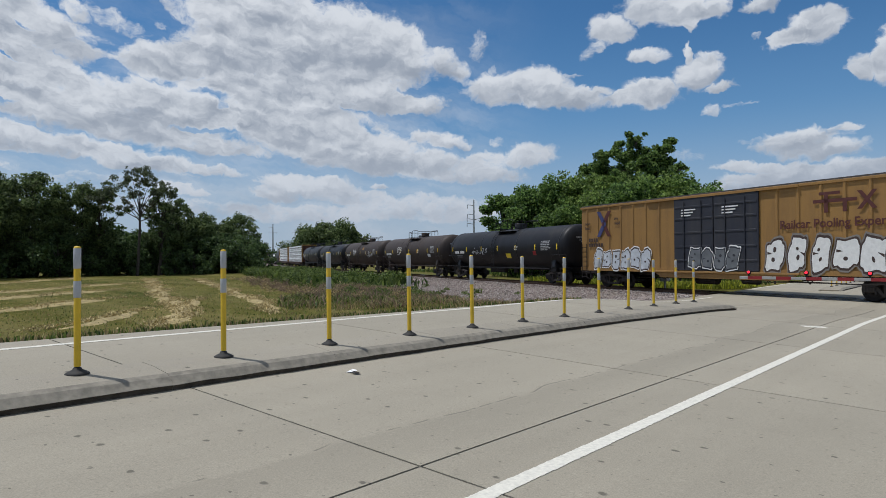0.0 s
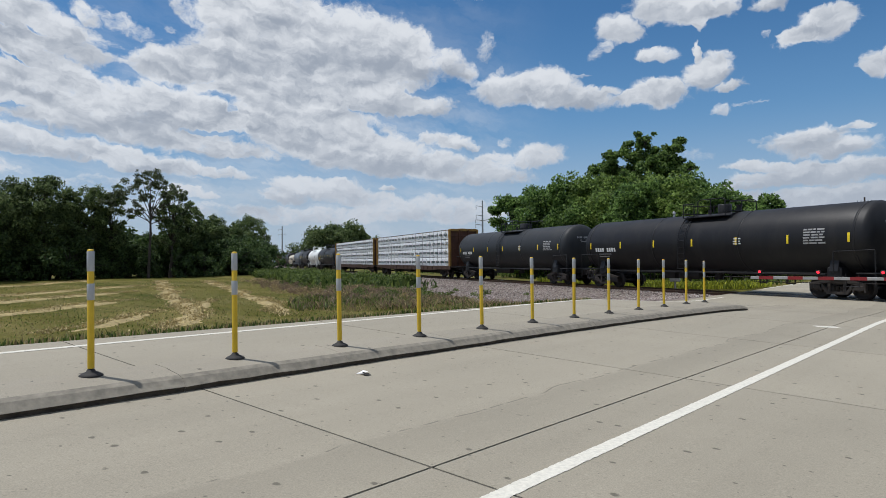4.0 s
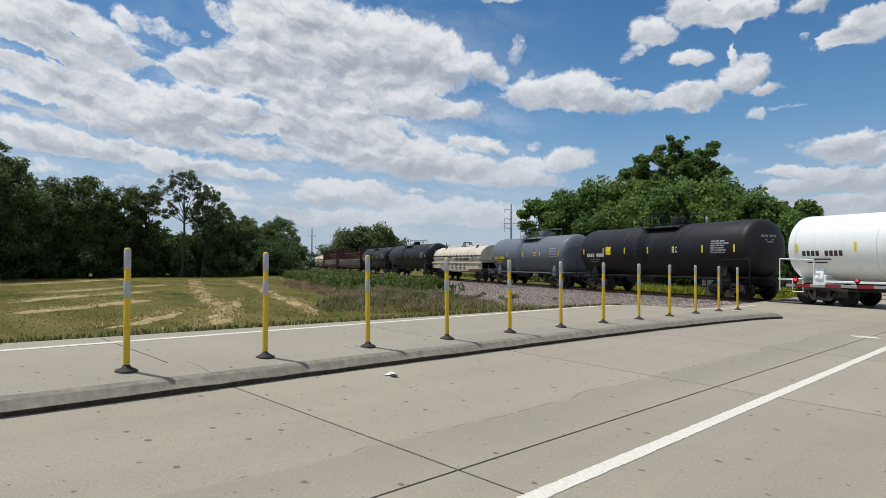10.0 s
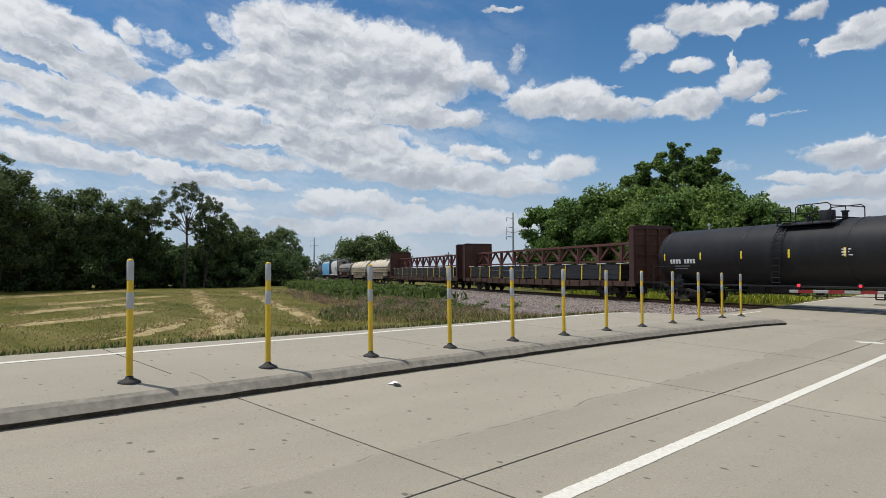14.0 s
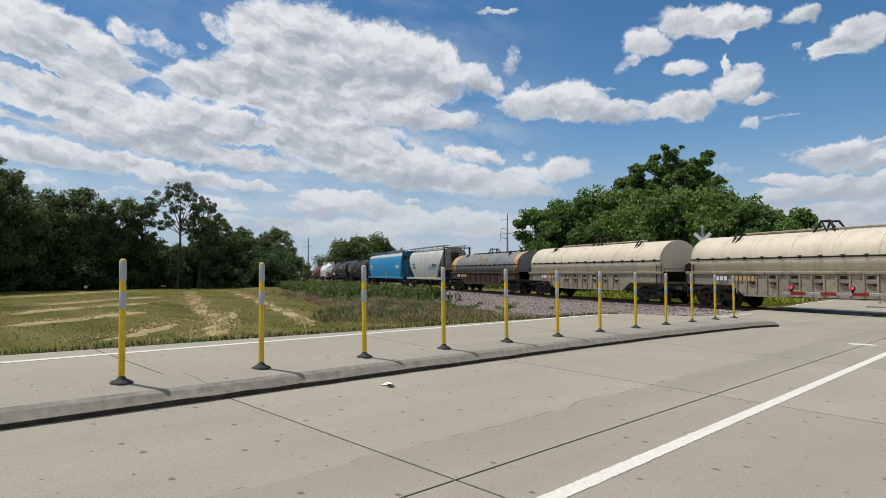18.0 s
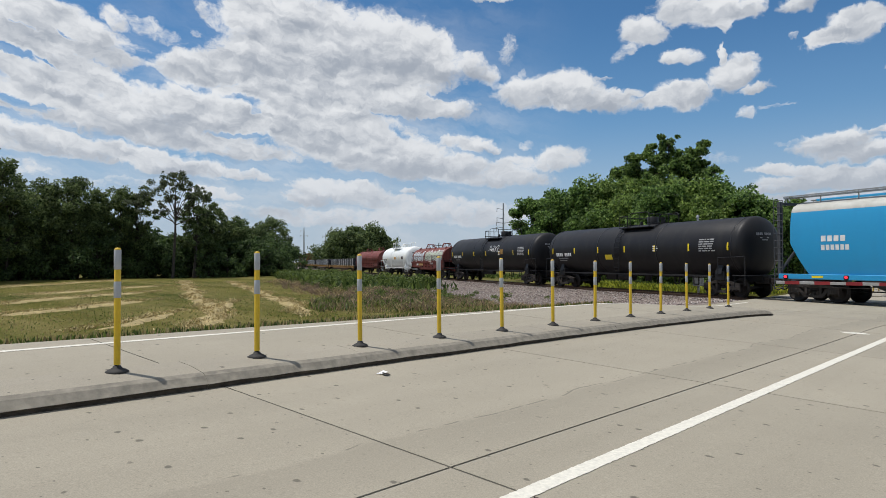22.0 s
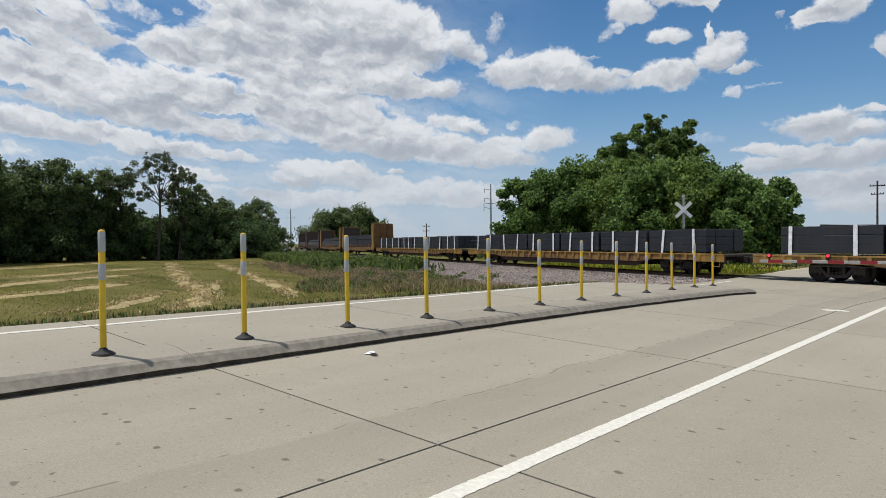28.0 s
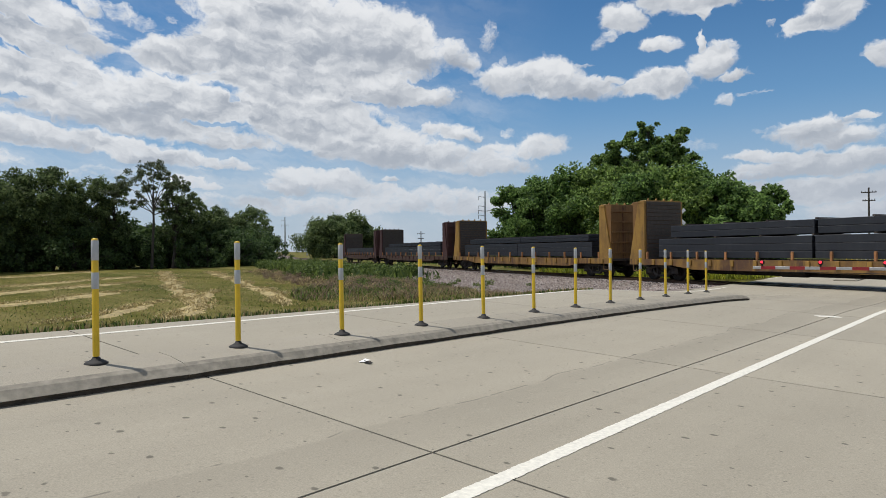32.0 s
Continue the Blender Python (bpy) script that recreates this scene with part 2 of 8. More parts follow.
    # sky radiance is scaled by 0.12 below, so the cloud colours are divided by it
    k = 1 / 0.12
    cloud = mix(light, (0.5 * k, 0.54 * k, 0.6 * k, 1), (1.1 * k, 1.1 * k, 1.09 * k, 1))
    clear = vec("MULTIPLY", sky.outputs[0], (0.55, 0.86, 1.02))
    clear = mix(step(el, 1.0, 22.0, 0.6, 0.0), clear, (0.35 * k, 0.57 * k, 0.82 * k, 1))
    colour = mix(calc("MULTIPLY", cover, 0.96), clear, cloud)
    haze = step(el, 0.0, 13.0, 0.7, 0.0)
    colour = mix(haze, colour, (0.68 * k, 0.73 * k, 0.8 * k, 1))
    out = nt.nodes.new("ShaderNodeOutputWorld")
    bg = nt.nodes.new("ShaderNodeBackground")
    bg.inputs["Strength"].default_value = 0.12
    link(colour, bg.inputs["Color"])
    link(bg.outputs[0], out.inputs["Surface"])


make_world()
sun = new("sun", bpy.data.lights.new("sun", "SUN"))
sun.data.energy, sun.data.angle, sun.data.color = 4.8, radians(0.5), (1.0, 0.94, 0.86)
sun.matrix_world = look(SUN_DIR * 100, (0, 0, 0))

# ---- materials ----
def shader(name, rough=0.6, metal=0.0, spec=0.5):
    m = bpy.data.materials.new(name)
    m.use_nodes = True
    b = m.node_tree.nodes["Principled BSDF"]
    b.inputs["Roughness"].default_value, b.inputs["Metallic"].default_value = rough, metal
    b.inputs["Specular IOR Level"].default_value = spec
    return m, m.node_tree, b


def node(nt, kind, **values):
    n = nt.nodes.new(kind)
    for key, value in values.items():
        n.inputs[key].default_value = value
    return n


def noise_fac(nt, coord, scale, detail=5.0, rough=0.6):
    n = node(nt, "ShaderNodeTexNoise", Scale=scale, Detail=detail, Roughness=rough)
    nt.links.new(coord, n.inputs["Vector"])
    return n.outputs["Fac"]


def ramp(nt, fac, stops):
    r = nt.nodes.new("ShaderNodeValToRGB")
    while len(r.color_ramp.elements) < len(stops):
        r.color_ramp.elements.new(0.5)
    for e, (p, c) in zip(r.color_ramp.elements, stops):
        e.position, e.color = p, (*c, 1) if len(c) == 3 else c
    nt.links.new(fac, r.inputs["Fac"])
    return r.outputs["Color"]


def mixed(nt, fac, a, b, blend="MIX"):
    n = nt.nodes.new("ShaderNodeMix")
    n.data_type, n.blend_type = "RGBA", blend
    for sock, v in ((n.inputs[0], fac), (n.inputs[6], a), (n.inputs[7], b)):
        if isinstance(v, (int, float)):
            sock.default_value = v
        elif isinstance(v, tuple):
            sock.default_value = (*v, 1)
        else:
            nt.links.new(v, sock)
    return n.outputs[2]


def bumped(nt, b, height, strength=0.3, dist=0.02):
    n = node(nt, "ShaderNodeBump", Strength=strength, Distance=dist)
    nt.links.new(height, n.inputs["Height"])
    nt.links.new(n.outputs[0], b.inputs["Normal"])


def coords(nt, which="Object"):
    return nt.nodes.new("ShaderNodeTexCoord").outputs[which]


def weathered(name, base, dirt, rough=0.55, metal=0.0, scale=0.8, amount=0.6, streak=True, spec=0.5, bump=0.15):
    """Painted metal: base colour, dirt in blotches and in downward streaks, fine grain."""
    m, nt, b = shader(name, rough, metal, spec)
    co = coords(nt)
    mp = node(nt, "ShaderNodeMapping", Scale=(1.0, 1.0, 0.12) if streak else (1, 1, 1))
    nt.links.new(co, mp.inputs["Vector"])
    streaks = noise_fac(nt, mp.outputs[0], scale * 4, 6, 0.65)
    blotch = noise_fac(nt, co, scale, 6, 0.6)
    f1 = ramp(nt, streaks, [(0.48, (0, 0, 0)), (0.75, (amount, amount, amount))])
    f2 = ramp(nt, blotch, [(0.45, (0, 0, 0)), (0.7, (amount, amount, amount))])
    c = mixed(nt, f1, base, dirt)
    c = mixed(nt, f2, c, mixed(nt, 0.5, base, dirt))
    grain = noise_fac(nt, co, 60, 2, 0.5)
    c = mixed(nt, 0.12, c, ramp(nt, grain, [(0.3, (0, 0, 0)), (0.7, (1, 1, 1))]), "OVERLAY")
    nt.links.new(c, b.inputs["Base Color"])
    rr = node(nt, "ShaderNodeMapRange")
    rr.inputs[3].default_value, rr.inputs[4].default_value = max(rough - 0.12, 0.05), min(rough + 0.2, 1)
    nt.links.new(blotch, rr.inputs[0])
    nt.links.new(rr.outputs[0], b.inputs["Roughness"])
    bumped(nt, b, blotch, bump, 0.03)
    return m


def simple(name, base, rough=0.6, metal=0.0, vary=0.25, scale=6.0, bump=0.1, spec=0.5):
    m, nt, b = shader(name, rough, metal, spec)
    co = coords(nt)
    n = noise_fac(nt, co, scale, 5, 0.6)
    dark = tuple(v * (1 - vary) for v in base)
    light = tuple(min(v * (1 + vary), 1) for v in base)
    nt.links.new(ramp(nt, n, [(0.3, dark), (0.7, light)]), b.inputs["Base Color"])
    bumped(nt, b, n, bump, 0.01)
    return m


def mp_y(nt, co):
    """Long drawn-out coordinates along the road."""
    m = node(nt, "ShaderNodeMapping", Scale=(0.0, 1.0, 0.0))
    nt.links.new(co, m.inputs["Vector"])
    return m.outputs[0]


def concrete_mat(name, base, lane=False):
    m, nt, b = shader(name, 0.82, 0, 0.3)
    co = coords(nt)
    big = noise_fac(nt, co, 0.35, 5, 0.55)
    mid = noise_fac(nt, co, 3.0, 6, 0.65)
    fine = noise_fac(nt, co, 90, 3, 0.6)
    mp = node(nt, "ShaderNodeMapping", Scale=(3.0, 0.12, 1.0))
    nt.links.new(co, mp.inputs["Vector"])
    lanes = noise_fac(nt, mp.outputs[0], 0.6, 4, 0.5)
    c = ramp(nt, big, [(0.3, tuple(v * 0.93 for v in base)), (0.7, tuple(v * 1.06 for v in base))])
    c = mixed(nt, ramp(nt, lanes, [(0.45, (0, 0, 0)), (0.75, (0.28, 0.28, 0.28))]), c, tuple(v * 0.72 for v in base))
    c = mixed(nt, ramp(nt, mid, [(0.55, (0, 0, 0)), (0.8, (0.35, 0.35, 0.35))]), c, tuple(v * 0.8 for v in base))
    c = mixed(nt, 0.35, c, ramp(nt, fine, [(0.25, (0.2, 0.2, 0.2)), (0.75, (0.8, 0.8, 0.8))]), "OVERLAY")
    wob = node(nt, "ShaderNodeTexNoise", Scale=14.0, Detail=3.0)
    nt.links.new(co, wob.inputs["Vector"])
    for sc, rad, few, dark in ((1.6, 0.055, 0.45, 0.8), (3.5, 0.06, 0.3, 0.75), (9.0, 0.1, 0.16, 0.6)):
        sq = node(nt, "ShaderNodeMapping", Scale=(1.0, 1.35, 0.0), Location=(sc * 3.1, sc * 1.7, 0))
        ad = nt.nodes.new("ShaderNodeVectorMath")
        ad.operation = "MULTIPLY_ADD"
        nt.links.new(wob.outputs["Color"], ad.inputs[0])
        ad.inputs[1].default_value = (0.05, 0.05, 0)
        nt.links.new(co, ad.inputs[2])
        nt.links.new(ad.outputs[0], sq.inputs["Vector"])
        v = node(nt, "ShaderNodeTexVoronoi", Scale=sc)
        v.voronoi_dimensions = "2D"
        nt.links.new(sq.outputs[0], v.inputs["Vector"])
        spot = ramp(nt, v.outputs["Distance"], [(rad * 0.6, (dark, dark, dark)), (rad, (0, 0, 0))])
        some = ramp(nt, v.outputs["Color"], [(few, (1, 1, 1)), (few + 0.03, (0, 0, 0))])
        c = mixed(nt, mixed(nt, 1.0, spot, some, "MULTIPLY"), c, tuple(q * 0.28 for q in base))
    if lane:
        # a worn dark band beside the long joint, with a ragged crack along its edge, and pale aggregate showing
        xyz = nt.nodes.new("ShaderNodeSeparateXYZ")
        nt.links.new(co, xyz.inputs[0])
        sway = noise_fac(nt, mp_y(nt, co), 0.35, 4, 0.5)

        def along(op, p, q):
            n = nt.nodes.new("ShaderNodeMath")
            n.operation = op
            for sock, v in zip(n.inputs, (p, q)):
                if isinstance(v, float):
                    sock.default_value = v
                else:
                    nt.links.new(v, sock)
            return n.outputs[0]

        d = along("ADD", along("ADD", xyz.outputs[0], 3.62), along("MULTIPLY", along("SUBTRACT", sway, 0.5), -0.7))
        band = ramp(nt, d, [(0.0, (0, 0, 0)), (0.05, (0.24, 0.24, 0.24)), (0.5, (0.18, 0.18, 0.18)), (0.8, (0, 0, 0))])
        c = mixed(nt, band, c, tuple(v * 0.55 for v in base))
        crack = ramp(nt, along("ABSOLUTE", d, 0.0), [(0.005, (0.55, 0.55, 0.55)), (0.016, (0, 0, 0))])
        c = mixed(nt, mixed(nt, 1.0, crack, ramp(nt, mid, [(0.45, (0, 0, 0)), (0.52, (1, 1, 1))]), "MULTIPLY"), c, tuple(v * 0.25 for v in base))
        grit = node(nt, "ShaderNodeTexVoronoi", Scale=55.0)
        nt.links.new(co, grit.inputs["Vector"])
        c = mixed(nt, ramp(nt, grit.outputs["Color"], [(0.9, (0, 0, 0)), (0.94, (0.16, 0.16, 0.16))]), c, tuple(v * 1.7 for v in base))
        c = mixed(nt, ramp(nt, grit.outputs["Color"], [(0.08, (0.25, 0.25, 0.25)), (0.12, (0, 0, 0))]), c, tuple(v * 0.4 for v in base))
    oi = nt.nodes.new("ShaderNodeObjectInfo")
    c = mixed(nt, 0.1, c, ramp(nt, oi.outputs["Random"], [(0, (0.3, 0.3, 0.3)), (1, (0.7, 0.7, 0.7))]), "OVERLAY")
    nt.links.new(c, b.inputs["Base Color"])
    bumped(nt, b, fine, 0.25, 0.004)
    return m


def leaf_mat(name, dark, light, trans=0.35):
    m, nt, b = shader(name, 0.6, 0, 0.3)
    geo = nt.nodes.new("ShaderNodeNewGeometry")
    c = ramp(nt, geo.outputs["Random Per Island"], [(0.0, dark), (0.3, tuple(0.75 * p + 0.25 * q for p, q in zip(dark, light))), (0.75, light), (1.0, tuple(v * 1.3 for v in light))])
    nt.links.new(c, b.inputs["Base Color"])
    tr = nt.nodes.new("ShaderNodeBsdfTranslucent")
    nt.links.new(c, tr.inputs["Color"])
    mx = node(nt, "ShaderNodeMixShader", Fac=trans)
    out = nt.nodes["Material Output"]
    nt.links.new(b.outputs[0], mx.inputs[1])
    nt.links.new(tr.outputs[0], mx.inputs[2])
    nt.links.new(mx.outputs[0], out.inputs["Surface"])
    return m


def glow(name, colour, strength):
    m, nt, b = shader(name, 0.3)
    b.inputs["Base Color"].default_value = (*colour, 1)
    b.inputs["Emission Color"].default_value = (*colour, 1)
    b.inputs["Emission Strength"].default_value = strength
    return m


CONCRETE = concrete_mat("road_concrete", (0.325, 0.292, 0.225), True)
KERB = concrete_mat("kerb_concrete", (0.3, 0.27, 0.212))
# shade of the undercut kerb face, put into a mottled near-black colour
KERB_FACE = simple("kerb_shade", (0.06, 0.05, 0.038), 0.95, vary=0.5, scale=9, bump=0.6)
KERB_WORN = simple("kerb_worn", (0.235, 0.212, 0.168), 0.9, vary=0.28, scale=9, bump=0.45)
JOINT = simple("joint_tar", (0.06, 0.055, 0.05), 0.8)
PAINT_WHITE = simple("road_paint", (0.66, 0.63, 0.54), 0.75, vary=0.14, scale=30)
POST_YELLOW = simple("post_yellow", (0.64, 0.42, 0.015), 0.5, vary=0.12)
POST_SLEEVE = simple("post_sleeve", (0.4, 0.41, 0.42), 0.4, vary=0.1)
RUBBER = simple("black_rubber", (0.022, 0.02, 0.018), 0.75)
TRUCK_DUST = weathered("truck_dust", (0.022, 0.018, 0.016), (0.075, 0.06, 0.05), 0.8, 0.1, 3, 0.8)
# rusted yellow, darkened in colour for end walls turned from the sun
YEL_RUST_SHADED = weathered("yellow_rust_shaded", (0.2, 0.1, 0.028), (0.06, 0.03, 0.016), 0.65, 0, 1.3, 0.9)
TRUSS_RED = weathered("truss_red", (0.11, 0.034, 0.028), (0.045, 0.026, 0.022), 0.65, 0, 0.7, 0.7)
# dirty cream of the coil car bodies, with shade below the cover painted in
DIRTY_SHADED_CREAM = weathered("dirty_shaded_cream", (0.33, 0.28, 0.2), (0.07, 0.052, 0.038), 0.65, 0, 1.2, 0.85, streak=False)
STEEL_DARK = weathered("truck_steel", (0.014, 0.011, 0.01), (0.05, 0.035, 0.025), 0.75, 0.2, 3, 0.7)
WHEEL_STEEL = simple("wheel_steel", (0.028, 0.023, 0.02), 0.6, 0.5)
RAIL_STEEL = simple("rail_rust", (0.12, 0.07, 0.045), 0.6, 0.4)
RAIL_TOP = simple("rail_polished", (0.45, 0.45, 0.46), 0.25, 0.9)
WOOD_TIE = simple("tie_wood", (0.07, 0.055, 0.045), 0.9)
BLACK_TANK = weathered("tank_black", (0.012, 0.012, 0.014), (0.035, 0.032, 0.03), 0.45, 0, 0.5, 0.5, spec=0.28)
SILL_RUST = weathered("sill_rust", (0.07, 0.036, 0.022), (0.028, 0.018, 0.014), 0.7, 0, 1.6, 0.95, streak=False)
BULK_BROWN = weathered("bulkhead_brown", (0.1, 0.038, 0.02), (0.035, 0.02, 0.014), 0.7, 0, 1.0, 0.8)
HOPPER_END = weathered("hopper_end", (0.05, 0.055, 0.065), (0.03, 0.025, 0.022), 0.6, 0, 0.8, 0.6)
BROWN_TANK = weathered("tank_brown_black", (0.045, 0.034, 0.029), (0.08, 0.06, 0.048), 0.55, 0, 0.5, 0.6, spec=0.3)
DGREY_TANK = weathered("tank_dark_grey", (0.026, 0.028, 0.031), (0.045, 0.045, 0.045), 0.5, 0, 0.5, 0.4, spec=0.3)
GREY_TANK = weathered("tank_blue_grey", (0.13, 0.15, 0.18), (0.07, 0.07, 0.07), 0.5, 0, 0.5, 0.4)
WHITE_TANK = weathered("tank_white", (0.84, 0.86, 0.84), (0.45, 0.43, 0.4), 0.4, 0, 0.6, 0.25)
PALE_CREAM = weathered("coil_cover_pale", (0.64, 0.56, 0.42), (0.3, 0.22, 0.14), 0.5, 0, 0.5, 0.45)
CREAM = weathered("coil_cover_cream", (0.66, 0.6, 0.48), (0.24, 0.17, 0.11), 0.55, 0, 0.5, 0.6)
COIL_GREY = weathered("coil_cover_grey", (0.2, 0.205, 0.2), (0.07, 0.06, 0.05), 0.55, 0, 0.5, 0.6)
COIL_RED = weathered("coil_cover_red", (0.19, 0.038, 0.027), (0.05, 0.026, 0.02), 0.6, 0, 0.8, 0.85)
BOX_YELLOW = weathered("boxcar_yellow", (0.3, 0.165, 0.045), (0.14, 0.078, 0.032), 0.55, 0, 0.5, 0.55)
FLAT_SILL = weathered("flat_sill", (0.1, 0.05, 0.026), (0.44, 0.25, 0.045), 0.7, 0, 0.7, 1.0)
LOW_SILL = weathered("low_sill", (0.05, 0.024, 0.017), (0.022, 0.014, 0.012), 0.75, 0, 1.4, 0.9, streak=False)
FLAT_YELLOW = weathered("flat_yellow", (0.33, 0.185, 0.036), (0.07, 0.035, 0.022), 0.65, 0, 0.9, 0.9)
BROWN_RED = weathered("oxide_red", (0.06, 0.02, 0.017), (0.03, 0.022, 0.02), 0.65, 0, 0.7, 0.7)
DOOR_NAVY = weathered("door_navy", (0.022, 0.024, 0.035), (0.06, 0.055, 0.05), 0.55, 0, 0.6, 0.5)
OCHRE = weathered("ochre_paint", (0.55, 0.33, 0.12), (0.2, 0.12, 0.06), 0.55, 0, 0.6, 0.5)
HOPPER_GREY = weathered("hopper_grey", (0.5, 0.5, 0.46), (0.2, 0.18, 0.145), 0.55, 0, 0.5, 0.5)
HOPPER_BLUE = weathered("hopper_blue", (0.022, 0.29, 0.56), (0.025, 0.2, 0.4), 0.35, 0, 0.5, 0.3)
WRAP_WHITE = weathered("lumber_wrap", (0.94, 0.95, 0.96), (0.78, 0.8, 0.83), 0.32, 0, 3.2, 0.5, bump=1.0)
LUMBER_END = simple("lumber_end", (0.36, 0.16, 0.06), 0.8, vary=0.4, scale=3)
STEEL_LOAD = weathered("steel_load", (0.019, 0.021, 0.027), (0.04, 0.042, 0.047), 0.5, 0.1, 1.0, 0.5)
STRAP = simple("strap_white", (0.75, 0.76, 0.78), 0.6)
REFLECT = simple("reflective_yellow", (0.8, 0.6, 0.02), 0.4, vary=0.08)
LETTER = simple("stencil_white", (0.72, 0.72, 0.7), 0.6, vary=0.1)
LETTER_DIM = simple("stencil_faded", (0.3, 0.3, 0.3), 0.6, vary=0.15)
LETTER_DK = simple("stencil_dark", (0.05, 0.03, 0.025), 0.6, vary=0.1)
GRAF_GREY = simple("spray_grey", (0.5, 0.53, 0.56), 0.6, vary=0.2, scale=2)
EMBLEM_RED = simple("emblem_red", (0.085, 0.022, 0.018), 0.6, vary=0.15)
EMBLEM_BLUE = simple("emblem_blue", (0.05, 0.055, 0.15), 0.6, vary=0.15)
SPRAY_SOOT = simple("spray_soot", (0.13, 0.14, 0.15), 0.6, vary=0.3, scale=2)
SPRAY_MOSS = simple("spray_moss", (0.42, 0.46, 0.36), 0.6, vary=0.2, scale=2)
SPRAY_DIM = simple("spray_dim", (0.2, 0.18, 0.16), 0.6, vary=0.2, scale=2)
GRAF_BLUE = simple("spray_blue", (0.1, 0.3, 0.5), 0.6, vary=0.2, scale=2)
GATE_WHITE = simple("gate_white", (0.36, 0.35, 0.335), 0.6, vary=0.2)
RED = simple("sign_red", (0.26, 0.016, 0.018), 0.45, vary=0.1)
WHITE_PAINT = simple("white_enamel", (0.75, 0.75, 0.73), 0.5, vary=0.1)
GALV = simple("galvanised", (0.35, 0.36, 0.37), 0.5, 0.5)
BARK = simple("bark", (0.055, 0.045, 0.037), 0.9, vary=0.4, scale=5)
LEAF = leaf_mat("leaf_green", (0.03, 0.07, 0.018), (0.215, 0.33, 0.085), 0.5)
LEAF_YEL = leaf_mat("leaf_yellow_green", (0.04, 0.085, 0.018), (0.26, 0.36, 0.088), 0.5)
LEAF_TALL = leaf_mat("leaf_deep_green", (0.028, 0.06, 0.018), (0.21, 0.31, 0.08), 0.48)
LEAF_PALE = leaf_mat("leaf_pale", (0.04, 0.055, 0.03), (0.16, 0.19, 0.1), 0.4)
LEAF_WOOD = leaf_mat("leaf_wood", (0.03, 0.055, 0.02), (0.18, 0.235, 0.085), 0.48)
LEAF_DK = leaf_mat("leaf_dark", (0.024, 0.048, 0.018), (0.105, 0.16, 0.052), 0.42)
WEED = leaf_mat("weed_green", (0.035, 0.065, 0.012), (0.15, 0.2, 0.045))
DRYGRASS = leaf_mat("grass_dry", (0.19, 0.14, 0.065), (0.46, 0.36, 0.18))
PURPLE = leaf_mat("grass_reddish", (0.12, 0.08, 0.055), (0.27, 0.19, 0.135))
STRAW = leaf_mat("straw", (0.26, 0.2, 0.085), (0.5, 0.4, 0.19), 0.2)
YFLOWER = leaf_mat("grass_bright", (0.12, 0.16, 0.02), (0.38, 0.4, 0.04))
GLOW_RED = glow("signal_red", (1.0, 0.02, 0.04), 2.2)


